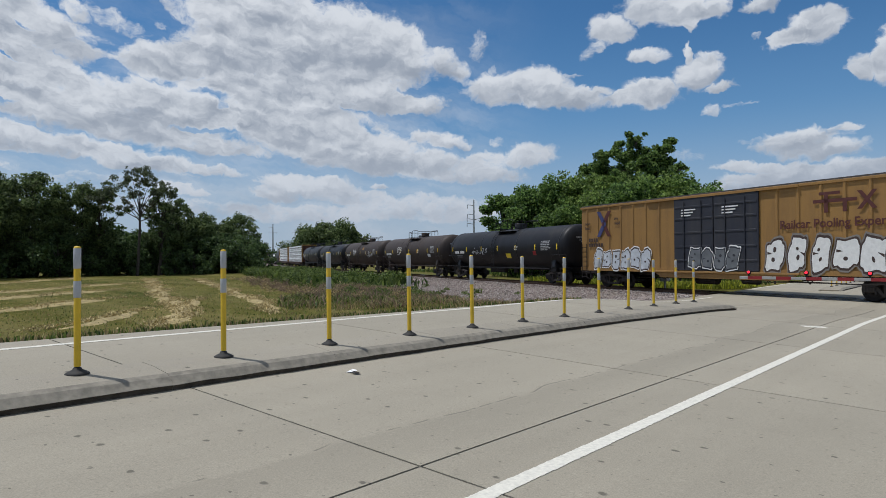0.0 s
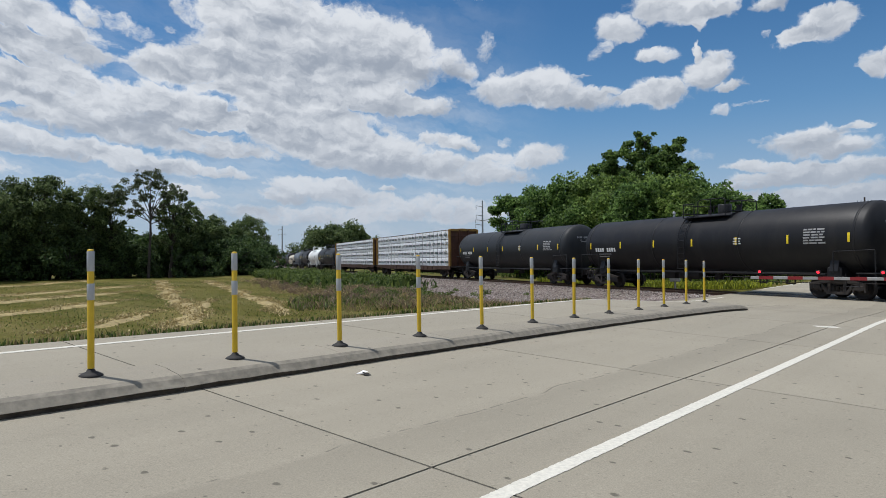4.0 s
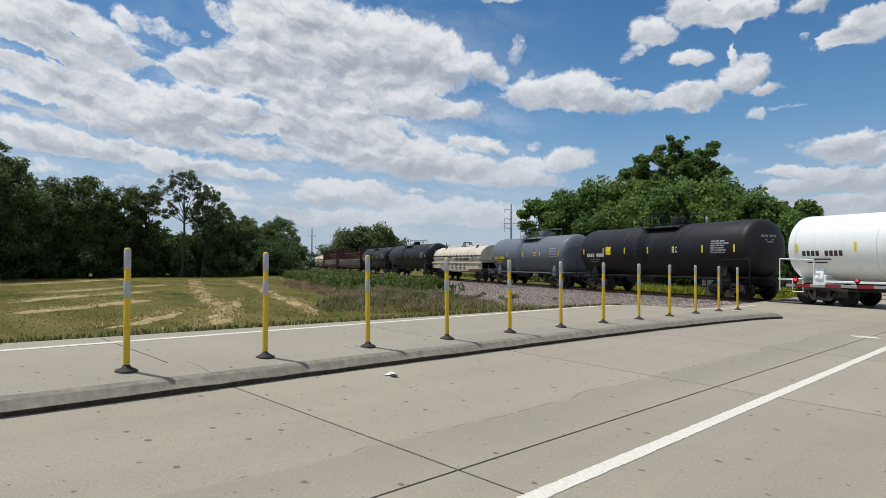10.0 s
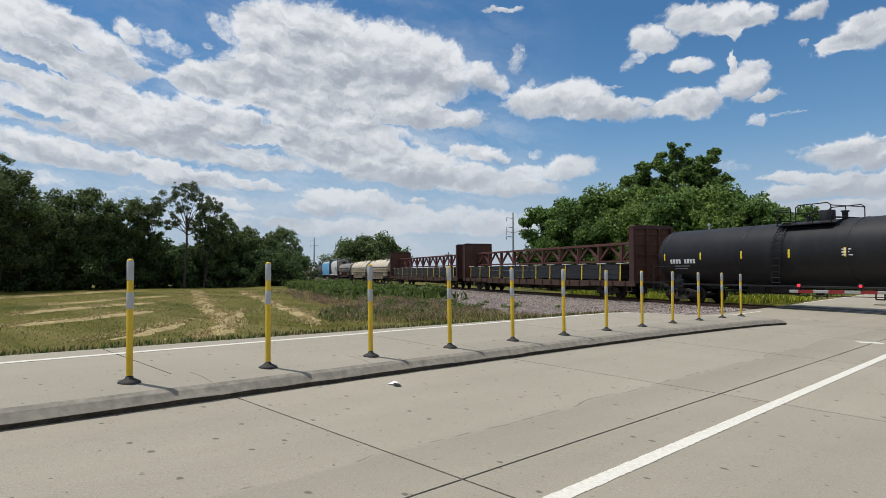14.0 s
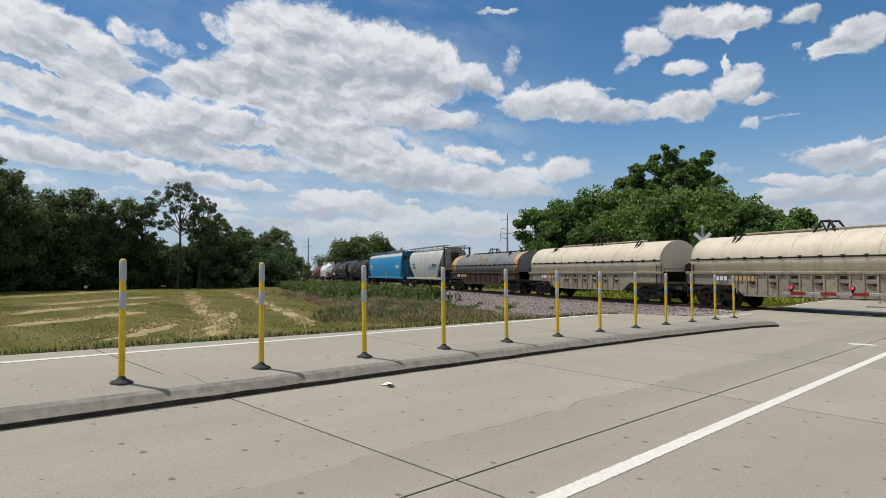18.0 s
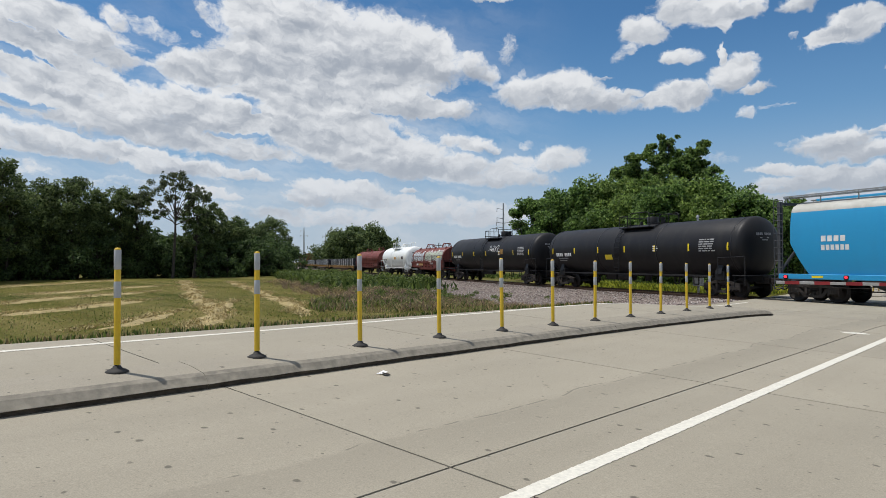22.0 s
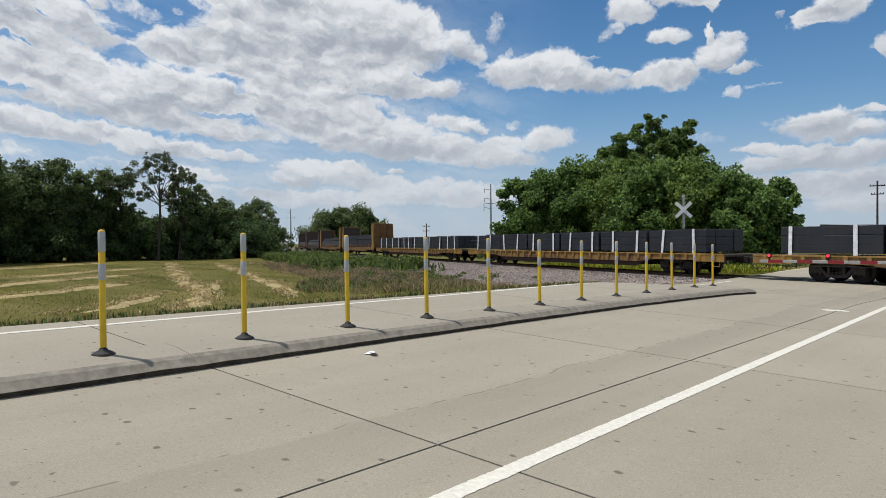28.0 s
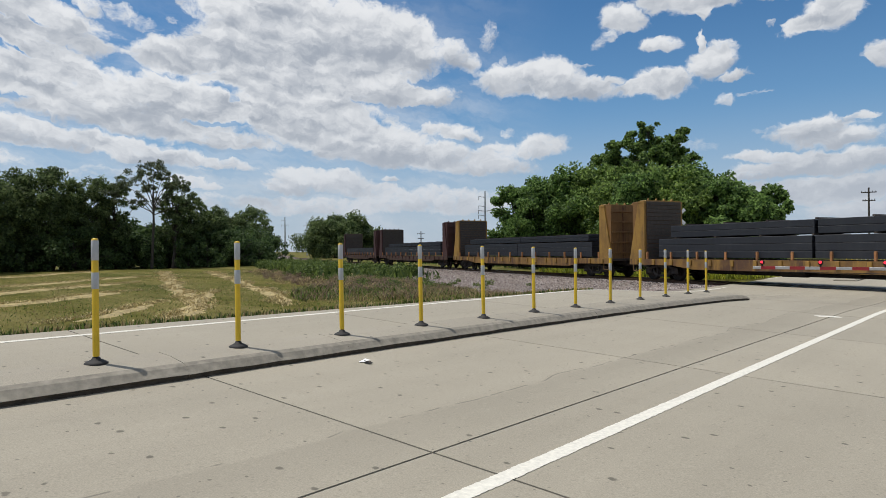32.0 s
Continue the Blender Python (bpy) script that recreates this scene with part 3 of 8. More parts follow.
# ---- building helpers ----
class Geo:
    """Collects faces for one mesh."""

    def __init__(self):
        self.v, self.f, self.s = [], [], []

    def add(self, verts, faces, smooth=False):
        k = len(self.v)
        self.v.extend(tuple(p) for p in verts)
        self.f.extend(tuple(k + i for i in q) for q in faces)
        self.s.extend([smooth] * len(faces))
        return self

    def box(self, x0, x1, y0, y1, z0, z1, c=0.0):
        if c <= 0:
            v = [(x, y, z) for z in (z0, z1) for y in (y0, y1) for x in (x0, x1)]
            return self.add(v, [(0, 2, 3, 1), (4, 5, 7, 6), (0, 1, 5, 4), (2, 6, 7, 3), (0, 4, 6, 2), (1, 3, 7, 5)])
        # chamfered edges: every corner becomes three points
        idx, v = {}, []
        for a, x in enumerate((x0, x1)):
            for b, y in enumerate((y0, y1)):
                for d, z in enumerate((z0, z1)):
                    sx, sy, sz = (c, -c)[a], (c, -c)[b], (c, -c)[d]
                    for n, p in enumerate(((x, y + sy, z + sz), (x + sx, y, z + sz), (x + sx, y + sy, z))):
                        idx[a, b, d, n] = len(v)
                        v.append(p)
        i, f = idx, []
        for a in (0, 1):
            q = [i[a, 0, 0, 0], i[a, 1, 0, 0], i[a, 1, 1, 0], i[a, 0, 1, 0]]
            f.append(q if a else q[::-1])
            q = [i[0, a, 0, 1], i[0, a, 1, 1], i[1, a, 1, 1], i[1, a, 0, 1]]
            f.append(q if a else q[::-1])
            q = [i[0, 0, a, 2], i[1, 0, a, 2], i[1, 1, a, 2], i[0, 1, a, 2]]
            f.append(q if a else q[::-1])
        for a in (0, 1):
            for b in (0, 1):
                f.append((i[a, b, 0, 0], i[a, b, 1, 0], i[a, b, 1, 1], i[a, b, 0, 1]))
                f.append((i[a, 0, b, 0], i[a, 1, b, 0], i[a, 1, b, 2], i[a, 0, b, 2]))
                f.append((i[0, a, b, 1], i[1, a, b, 1], i[1, a, b, 2], i[0, a, b, 2]))
                for d in (0, 1):
                    f.append((i[a, b, d, 0], i[a, b, d, 1], i[a, b, d, 2]))
        return self.add(v, f)

    def cyl(self, p0, p1, r0, r1=None, n=10, caps=True):
        r1 = r0 if r1 is None else r1
        p0, p1 = Vector(p0), Vector(p1)
        w = (p1 - p0).normalized()
        u = w.orthogonal().normalized()
        k = w.cross(u)
        ring = [(math.cos(2 * math.pi * i / n), math.sin(2 * math.pi * i / n)) for i in range(n)]
        a = [p0 + (u * c + k * s) * r0 for c, s in ring]
        b = [p1 + (u * c + k * s) * r1 for c, s in ring]
        self.add(a + b, [(i, (i + 1) % n, n + (i + 1) % n, n + i) for i in range(n)], True)
        if caps:
            self.add(a, [tuple(range(n))[::-1]])
            self.add(b, [tuple(range(n))])
        return self

    def tube(self, pts, r, n=6):
        for a, b in zip(pts, pts[1:]):
            self.cyl(a, b, r, n=n)
        return self

    def lathe(self, prof, axis="x", n=24, smooth=True, centre=(0, 0, 0)):
        """prof: rows of (along, radius)."""
        cx, cy, cz = centre
        v = []
        for a, r in prof:
            for i in range(n):
                c, s = r * math.cos(2 * math.pi * i / n), r * math.sin(2 * math.pi * i / n)
                v.append((cx + a, cy + c, cz + s) if axis == "x" else (cx + c, cy - a, cz + s) if axis == "y" else (cx + c, cy + s, cz + a))
        f = [(j * n + i, j * n + (i + 1) % n, (j + 1) * n + (i + 1) % n, (j + 1) * n + i) for j in range(len(prof) - 1) for i in range(n)]
        return self.add(v, f, smooth)

    def prism(self, outline, axis, lo, hi, smooth=False):
        """An outline of (a, b) pulled along an axis: x -> (y, z), y -> (x, z), z -> (x, y)."""
        put = {"x": lambda t, a, b: (t, a, b), "y": lambda t, a, b: (a, t, b), "z": lambda t, a, b: (a, b, t)}[axis]
        n = len(outline)
        lo_v, hi_v = [put(lo, *p) for p in outline], [put(hi, *p) for p in outline]
        self.add(lo_v + hi_v, [(i, (i + 1) % n, n + (i + 1) % n, n + i) for i in range(n)], smooth)
        self.add(lo_v, [tuple(range(n))[::-1]])
        self.add(hi_v, [tuple(range(n))])
        return self

    def mesh(self, name):
        me = bpy.data.meshes.new(name)
        me.from_pydata(self.v, [], self.f)
        me.polygons.foreach_set("use_smooth", self.s)
        me.update()
        return me


def fixed(me):
    """Faces outward."""
    bm = bmesh.new()
    bm.from_mesh(me)
    bmesh.ops.recalc_face_normals(bm, faces=bm.faces)
    bm.to_mesh(me)
    bm.free()
    return me


def sheet_mesh(name, v, f, material):
    """A mesh from arrays of points and of equal-sided faces."""
    me = bpy.data.meshes.new(name)
    v, f = np.asarray(v, np.float32), np.asarray(f, np.int32)
    me.vertices.add(len(v))
    me.vertices.foreach_set("co", v.ravel())
    me.loops.add(f.size)
    me.loops.foreach_set("vertex_index", f.ravel())
    me.polygons.add(len(f))
    me.polygons.foreach_set("loop_start", np.arange(len(f), dtype=np.int32) * f.shape[1])
    me.update(calc_edges=True)
    me.materials.append(material)
    return me


def part(name, geo, material=None, parent=None, label="", m=None):
    me = geo
    if isinstance(geo, Geo):
        me = fixed(geo.mesh(name))
    if material is not None and not me.materials:
        me.materials.append(material)
    ob = new(name, me)
    ob.parent = parent
    if m is not None:
        ob.matrix_basis = m
    if label:
        ob["label"] = label
    return ob


def thing(name, label, category, group="", m=None, kind=""):
    ob = tagged(new(name), label, category, group, kind)
    if m is not None:
        ob.matrix_basis = m
    return ob


def smooth01(a, b, x):
    t = np.clip((np.asarray(x, float) - a) / (b - a), 0, 1)
    return t * t * (3 - 2 * t)


# ---- the plan: road along y, track across it ----
RAIL_Z = -0.33
ROAD_L, ROAD_R = -9.98, 4.6


def track_y(x):
    u = -np.asarray(x, float)
    bend = 28.319 + 0.4365 * u + 0.000500 * u * u + 0.884 * np.clip((30 - u) / 30, 0, 1) ** 2
    far = 28.319 + 0.4365 * 200 + 0.000500 * 40000 + 0.6365 * (u - 200)
    return np.where(u < 0, 29.202 + 0.3776 * u, np.where(u < 200, bend, far))


TX = np.concatenate([np.arange(-1100, -200, 4.0), np.arange(-200, 0, 0.5), np.arange(0, 720, 4.0)])
TY = track_y(TX)
TS = np.concatenate([[0], np.cumsum(np.hypot(np.diff(TX), np.diff(TY)))])
TS -= np.interp(0, TX, TS)


def on_track(s, off=0.0):
    """Place on the centre line at the distance s along it, off metres to the far side."""
    x, y = np.interp(s, TS, TX), np.interp(s, TS, TY)
    x2, y2 = np.interp(s + 0.5, TS, TX), np.interp(s + 0.5, TS, TY)
    l = math.hypot(x2 - x, y2 - y)
    tx, ty = (x2 - x) / l, (y2 - y) / l
    return x - ty * off, y + tx * off, math.degrees(math.atan2(ty, tx))


def road_z(x, y):
    k = smooth01(17, 27, y)
    return (1 - k) * (-0.0383 * np.asarray(x, float) - 0.0134 * np.asarray(y, float)) + k * (RAIL_Z - 0.01)


def ground_z(x, y):
    x, y = np.asarray(x, float), np.asarray(y, float)
    d = (y - track_y(x)) * 0.9
    left = -0.78 + 0.03 * np.sin(x * 0.31 + y * 0.17) + 0.03 * np.sin(y * 0.43 - x * 0.21)
    left = left - 0.25 * smooth01(-14, -8, d) * (1 - smooth01(-8, -4, d))
    z = np.where(d > 0, -0.62 + 0.03 * np.sin(x * 0.4), left)
    edge = road_z(ROAD_L, y) - 0.07
    k = smooth01(0.0, 6.0, ROAD_L - x)
    z = np.where(x < ROAD_L, edge * (1 - k) + z * k, z)
    k = smooth01(0.0, 8.0, x - ROAD_R)
    z = np.where(x > ROAD_R, (road_z(ROAD_R, y) - 0.07) * (1 - k) - 0.5 * k, z)
    z = np.where((x >= ROAD_L) & (x <= ROAD_R), road_z(x, y) - 0.35, z)
    z = np.where((np.abs(d) < 3.0) & (x < ROAD_L), np.minimum(z, -0.85), z)
    return np.where((np.abs(d) < 3.0) & (x > ROAD_R), np.minimum(z, -0.85), z)


def gz(x, y):
    return float(ground_z(x, y))


def grid_mesh(name, xs, ys, zf, material, smooth=True):
    X, Y = np.meshgrid(xs, ys)
    Z = zf(X, Y)
    v = np.stack([X, Y, Z], -1).reshape(-1, 3)
    n = len(xs)
    i = np.arange(len(xs) - 1)[None] + n * np.arange(len(ys) - 1)[:, None]
    f = np.stack([i, i + 1, i + n + 1, i + n], -1).reshape(-1, 4)
    me = bpy.data.meshes.new(name)
    me.from_pydata(v.tolist(), [], f.tolist())
    me.polygons.foreach_set("use_smooth", [smooth] * len(f))
    me.update()
    me.materials.append(material)
    return me


# ---- ground ----
def ground_mat():
    m, nt, b = shader("field_ground", 0.95, 0, 0.1)
    co = coords(nt)
    big = noise_fac(nt, co, 0.06, 5, 0.6)
    mp = node(nt, "ShaderNodeMapping", Scale=(0.06, 0.5, 1.0), Rotation=(0, 0, radians(-28)))
    nt.links.new(co, mp.inputs["Vector"])
    rows = noise_fac(nt, mp.outputs[0], 1.0, 5, 0.6)
    fine = noise_fac(nt, co, 9.0, 6, 0.75)
    c = ramp(nt, big, [(0.35, (0.052, 0.062, 0.009)), (0.65, (0.105, 0.094, 0.017))])
    c = mixed(nt, ramp(nt, rows, [(0.42, (0, 0, 0)), (0.66, (0.75, 0.75, 0.75))]), c, (0.2, 0.165, 0.06))
    mid = noise_fac(nt, co, 0.7, 5, 0.65)
    c = mixed(nt, ramp(nt, mid, [(0.45, (0, 0, 0)), (0.7, (0.7, 0.7, 0.7))]), c, (0.17, 0.155, 0.04))
    c = mixed(nt, 0.6, c, ramp(nt, fine, [(0.3, (0.15, 0.15, 0.15)), (0.7, (0.85, 0.85, 0.85))]), "OVERLAY")
    nt.links.new(c, b.inputs["Base Color"])
    bumped(nt, b, fine, 0.8, 0.08)
    return m


def spread(lo, hi, step, grow=1.25, far=2600):
    a = list(np.arange(lo, hi + 1e-6, step))
    d = step
    while a[-1] < far:
        d *= grow
        a.append(a[-1] + d)
    d = step
    while a[0] > -far:
        d *= grow
        a.insert(0, a[0] - d)
    return np.array(a)


GROUND = ground_mat()
gx = np.sort(np.unique(np.concatenate([spread(-130, 12, 1.2), [ROAD_L - 0.01, ROAD_L + 0.02, ROAD_R - 0.02, ROAD_R + 0.01]])))
ground = tagged(part("ground", grid_mesh("ground", gx, spread(-12, 110, 1.2), ground_z, GROUND)), "mown hay field and rough grass verges, green and straw coloured", "ground", kind="structure")

# ---- road: slabs of pale concrete with tarred joints ----
road = thing("road", "pale concrete road slabs with dark joints and tyre stains", "road", kind="structure")
JY0, JSTEP, GAP = 3.08, 4.42, 0.0105
COLS = [(ROAD_L, -6.72), (-6.1, -2.87), (-2.87, 0.9), (0.9, 4.6)]


def slab_geo(x0, x1, y0, y1, nx=4, ny=5):
    g = Geo()
    xs, ys = np.linspace(x0 + GAP, x1 - GAP, nx), np.linspace(y0 + GAP, y1 - GAP, ny)
    top = [(x, y, float(road_z(x, y))) for y in ys for x in xs]
    g.add(top, [(j * nx + i, j * nx + i + 1, (j + 1) * nx + i + 1, (j + 1) * nx + i) for j in range(ny - 1) for i in range(nx - 1)], True)
    rim = [i for i in range(nx)] + [j * nx + nx - 1 for j in range(1, ny)] + [(ny - 1) * nx + i for i in range(nx - 2, -1, -1)] + [j * nx for j in range(ny - 2, 0, -1)]
    v = [top[i] for i in rim] + [(top[i][0], top[i][1], top[i][2] - 0.05) for i in rim]
    n = len(rim)
    g.add(v, [(i, (i + 1) % n, n + (i + 1) % n, n + i) for i in range(n)])
    return g


for x0, x1 in COLS:
    for k in range(-3, 5):
        y0 = JY0 + JSTEP * k
        part("slab", slab_geo(x0, x1, y0, y0 + JSTEP), CONCRETE, road)
CROSS_Y = JY0 + JSTEP * 5
part("slab", slab_geo(-6.72, -6.1, 18.9, CROSS_Y, 3, 6), CONCRETE, road)
bed = tagged(part("road_base", grid_mesh("road_base", np.linspace(ROAD_L, ROAD_R, 12), np.linspace(JY0 - 3 * JSTEP, CROSS_Y, 30), lambda x, y: road_z(x, y) - 0.012, JOINT), None, road), kind="stuff")
part("road_behind", grid_mesh("road_behind", np.linspace(ROAD_L, ROAD_R, 12), np.linspace(-70, JY0 - 3 * JSTEP - 0.01, 20), road_z, CONCRETE), None, road)
part("crossing_apron", grid_mesh("crossing_apron", np.linspace(ROAD_L, ROAD_R, 16), np.linspace(CROSS_Y + 0.015, 46, 24), road_z, CONCRETE), None, road)
part("road_beyond", grid_mesh("road_beyond", np.linspace(ROAD_L, ROAD_R, 6), np.linspace(46.02, 400, 30), lambda x, y: road_z(x, y) + 0 * x, CONCRETE), None, road)


def stripe(name, pts, width, material, parent, lift=0.004, zf=road_z, label=""):
    """A painted band along a line of (x, y)."""
    g, dense = Geo(), []
    for a, b in zip(pts, pts[1:]):
        n = max(2, int(math.dist(a, b) / 0.022))
        dense += [(a[0] + (b[0] - a[0]) * i / n, a[1] + (b[1] - a[1]) * i / n) for i in range(n)]
    dense.append(pts[-1])
    v = []
    for i, (x, y) in enumerate(dense):
        a, b = dense[max(i - 1, 0)], dense[min(i + 1, len(dense) - 1)]
        l = math.dist(a, b)
        nx, ny = -(b[1] - a[1]) / l, (b[0] - a[0]) / l
        for sgn in (-1, 1):
            w = width / 2 * (1 + random.uniform(-0.08, 0.06))
            px, py = x + nx * w * sgn, y + ny * w * sgn
            v.append((px, py, float(zf(px, py)) + lift))
    g.add(v, [(2 * i, 2 * i + 2, 2 * i + 3, 2 * i + 1) for i in range(len(dense) - 1)])
    return part(name, g, material, parent, label)


stripe("edge_line", [(-2.25, -40), (-2.27, 28.4)], 0.125, PAINT_WHITE, road, label="worn white edge line")
stripe("edge_line", [(-9.2, -40), (-9.33, 1), (-9.42, 3.9), (-9.57, 8.5), (-9.7, 12.3), (-9.86, 15.1), (-9.88, 18.3), (-9.5, 22), (-9.3, 29)], 0.12, PAINT_WHITE, road, label="white edge line")
stripe("edge_line", [(-2.27, 33), (-2.3, 200)], 0.12, PAINT_WHITE, road)
stripe("edge_line", [(-10.0, 38), (-10.0, 200)], 0.12, PAINT_WHITE, road)
stripe("lane_mark", [(-3.12, 15.7), (-2.72, 15.95)], 0.3, PAINT_WHITE, road, label="short white pavement mark")

# ---- median island with its kerb ----
def island(y0, y1, near):
    """near: (y, x) points of the kerb line on the side of the wider lane."""
    ob = thing("median_island", "raised concrete traffic island with a worn kerb edge", "traffic island")
    n = 16
    for k in range(n):
        ya, yb = y0 + (y1 - y0) * k / n, y0 + (y1 - y0) * (k + 1) / n
        g, rows = Geo(), []
        for y in np.linspace(ya + 0.004, yb - 0.004, 7):
            xr = float(np.interp(y, [p[0] for p in near], [p[1] for p in near])) + random.uniform(-0.006, 0.006)
            xl = -6.72
            end = min(1.0, max(0.55, (y1 - y + 0.2) / 0.3)) * min(1.0, max(0.1, (y - y0) / 1.4))
            h = 0.172 * (0.3 + 0.7 * end)
            zr, zl = float(road_z(xr, y)), float(road_z(xl, y))
            c, e = random.uniform(-0.006, 0.006), random.uniform(-0.005, 0.005)
            up = lambda d, f: float(road_z(xr - d, y)) + h * f
            # undercut dark face, chipped lip, sloping shoulder, gently crowned top
            rows.append([(xr - 0.03, y, zr - 0.05), (xr - 0.03, y, zr + 0.012), (xr - 0.02, y, zr + h * 0.2 + e), (xr + c, y, zr + h * 0.3 + e), (xr - 0.03 + c, y, up(0.03, 0.45) + e * 0.5), (xr - 0.075 + c, y, up(0.075, 0.7)), (xr - 0.14, y, up(0.14, 0.84)),
                         (xr - 0.42, y, up(0.42, 1.0)), (xl + 0.1, y, zl + h), (xl + 0.02, y, zl + h * 0.8), (xl, y, zl - 0.05)])
        w = len(rows[0])
        g.add([p for r in rows for p in r], [(j * w + i, j * w + i + 1, (j + 1) * w + i + 1, (j + 1) * w + i) for j in range(6) for i in range(w - 1)])
        for r in (rows[0], rows[-1]):
            g.add(r, [tuple(range(w))])
        sec = part("kerb_section", g, KERB, ob)
        # thin skin over the undercut, its dark colour paints the shade there
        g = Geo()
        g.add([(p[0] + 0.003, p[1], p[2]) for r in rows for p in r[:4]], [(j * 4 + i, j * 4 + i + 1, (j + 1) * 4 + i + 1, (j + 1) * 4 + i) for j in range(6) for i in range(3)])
        part("kerb_face", g, KERB_FACE, sec, "kerb face with the shade under its lip painted dark")
        g = Geo()
        g.add([(p[0] + 0.002, p[1], p[2] + 0.003) for r in rows for p in r[3:7]], [(j * 4 + i, j * 4 + i + 1, (j + 1) * 4 + i + 1, (j + 1) * 4 + i) for j in range(6) for i in range(3)])
        part("kerb_slope", g, KERB_WORN, sec, "rough worn kerb slope")
    return ob


island(-13.5, 19.3, ((-14, -5.9), (1.5, -5.93), (5, -5.96), (9.5, -5.95), (13, -5.88), (16, -5.72), (19, -5.5)))
island(37.5, 70.0, ((37, -5.7), (70, -5.7)))


# ---- flexible marker posts ----
def marker_post():
    ob = thing("marker_post", "flexible yellow marker post, grey reflective sleeves, black rubber foot", "marker post", "posts on the traffic island")
    g = Geo().lathe([(0.0, 0.105), (0.008, 0.105), (0.024, 0.08), (0.042, 0.042), (0.06, 0.034), (0.072, 0.0)], "z", 20)
    part("foot", g, RUBBER, ob, "black rubber foot")
    g = Geo().lathe([(0.07, 0.03), (1.17, 0.03), (1.185, 0.024), (1.19, 0.0)], "z", 16)
    part("tube", g, POST_YELLOW, ob)
    for a, b in ((0.71, 0.865), (0.98, 1.168)):
        part("sleeve", Geo().lathe([(a, 0.0312), (a + 0.003, 0.0325), (b - 0.003, 0.0325), (b, 0.0312)], "z", 16), POST_SLEEVE, ob, "grey reflective sleeve")
    return ob


first_post = None
for k in range(-3, 12):
    x, y = -6.42, 2.22 + 1.482 * k
    if k > 10:
        y = 2.22 + 1.482 * k - 0.1
    m = pose(x, y, float(road_z(x, y)) + 0.172, random.uniform(-0.6, 0.6), random.uniform(-0.9, 0.9), random.uniform(0, 360))
    if first_post is None:
        first_post = marker_post()
        first_post.matrix_basis = m
    else:
        copy_thing(first_post, m)
for k in range(20):
    y = 39.0 + 1.5 * k
    copy_thing(first_post, pose(-6.35, y, float(road_z(-6.4, y)) + 0.16))

# ---- track ----
track = thing("railway_track", "single railway track on grey-pink ballast", "railway track", kind="structure")


def swept(profile, s0, s1, step, closed=False):
    """A profile of (off, z) swept along the track."""
    g, ss = Geo(), np.arange(s0, s1 + 1e-6, step)
    v = []
    for s in ss:
        for off, z in profile:
            x, y, _ = on_track(s, off)
            v.append((x, y, z))
    w = len(profile)
    f = [(j * w + i, j * w + (i + 1) % w, (j + 1) * w + (i + 1) % w, (j + 1) * w + i) for j in range(len(ss) - 1) for i in range(w if closed else w - 1)]
    g.add(v, f)
    return g


for off in (-0.755, 0.755):
    z = RAIL_Z
    prof = [(off - 0.036, z), (off - 0.036, z - 0.04), (off - 0.01, z - 0.05), (off - 0.01, z - 0.14), (off - 0.07, z - 0.16), (off + 0.07, z - 0.16), (off + 0.01, z - 0.14), (off + 0.01, z - 0.05), (off + 0.036, z - 0.04), (off + 0.036, z)]
    part("rail", swept(prof, -420, 200, 5.0, True), RAIL_STEEL, track, "rusty steel rail")
    part("rail_head", swept([(off - 0.033, z + 0.002), (off + 0.033, z + 0.002)], -420, 200, 5.0), RAIL_TOP, track, "polished running surface")
    for d in (-0.075, 0.075):
        part("flangeway", swept([(off + d - 0.035, z - 0.004), (off + d + 0.035, z - 0.004)], -11, 8, 1.0), RUBBER, track, "black rubber flangeway strip")
BALLAST_Z = RAIL_Z - 0.17


def ballast_mat():
    m, nt, b = shader("ballast_gravel", 0.9, 0, 0.2)
    co = coords(nt)
    v = node(nt, "ShaderNodeTexVoronoi", Scale=9.0)
    nt.links.new(co, v.inputs["Vector"])
    big = noise_fac(nt, co, 0.5, 4, 0.6)
    c = ramp(nt, v.outputs["Color"], [(0.2, (0.11, 0.09, 0.08)), (0.5, (0.24, 0.19, 0.165)), (0.8, (0.36, 0.31, 0.28))])
    c = mixed(nt, ramp(nt, big, [(0.4, (0, 0, 0)), (0.7, (0.5, 0.5, 0.5))]), c, (0.13, 0.12, 0.085))
    nt.links.new(c, b.inputs["Base Color"])
    bumped(nt, b, v.outputs["Distance"], 1.0, 0.05)
    return m


BALLAST = ballast_mat()
prof = [(-10.5, -0.98), (-8.5, -0.94), (-5.2, -0.86), (-3.4, -0.72), (-2.1, BALLAST_Z), (0.0, BALLAST_Z + 0.01), (2.1, BALLAST_Z), (3.6, -0.75), (4.8, -0.9)]
part("ballast_bed", swept(prof, -420, -9.5, 2.0), BALLAST, track, "crushed stone ballast, grey and pinkish")
part("ballast_bed", swept(prof, 8.5, 200, 4.0), BALLAST, track, "crushed stone ballast, grey and pinkish")
tie = Geo().box(-0.115, 0.115, -1.3, 1.3, RAIL_Z - 0.36, RAIL_Z - 0.155, 0.012).mesh("tie")
tie.materials.append(WOOD_TIE)
for k in range(220):
    x, y, a = on_track(-10.5 - 0.55 * k)
    part("tie", tie, None, track, m=pose(x, y, 0, 0, 0, a + random.uniform(-1, 1)))


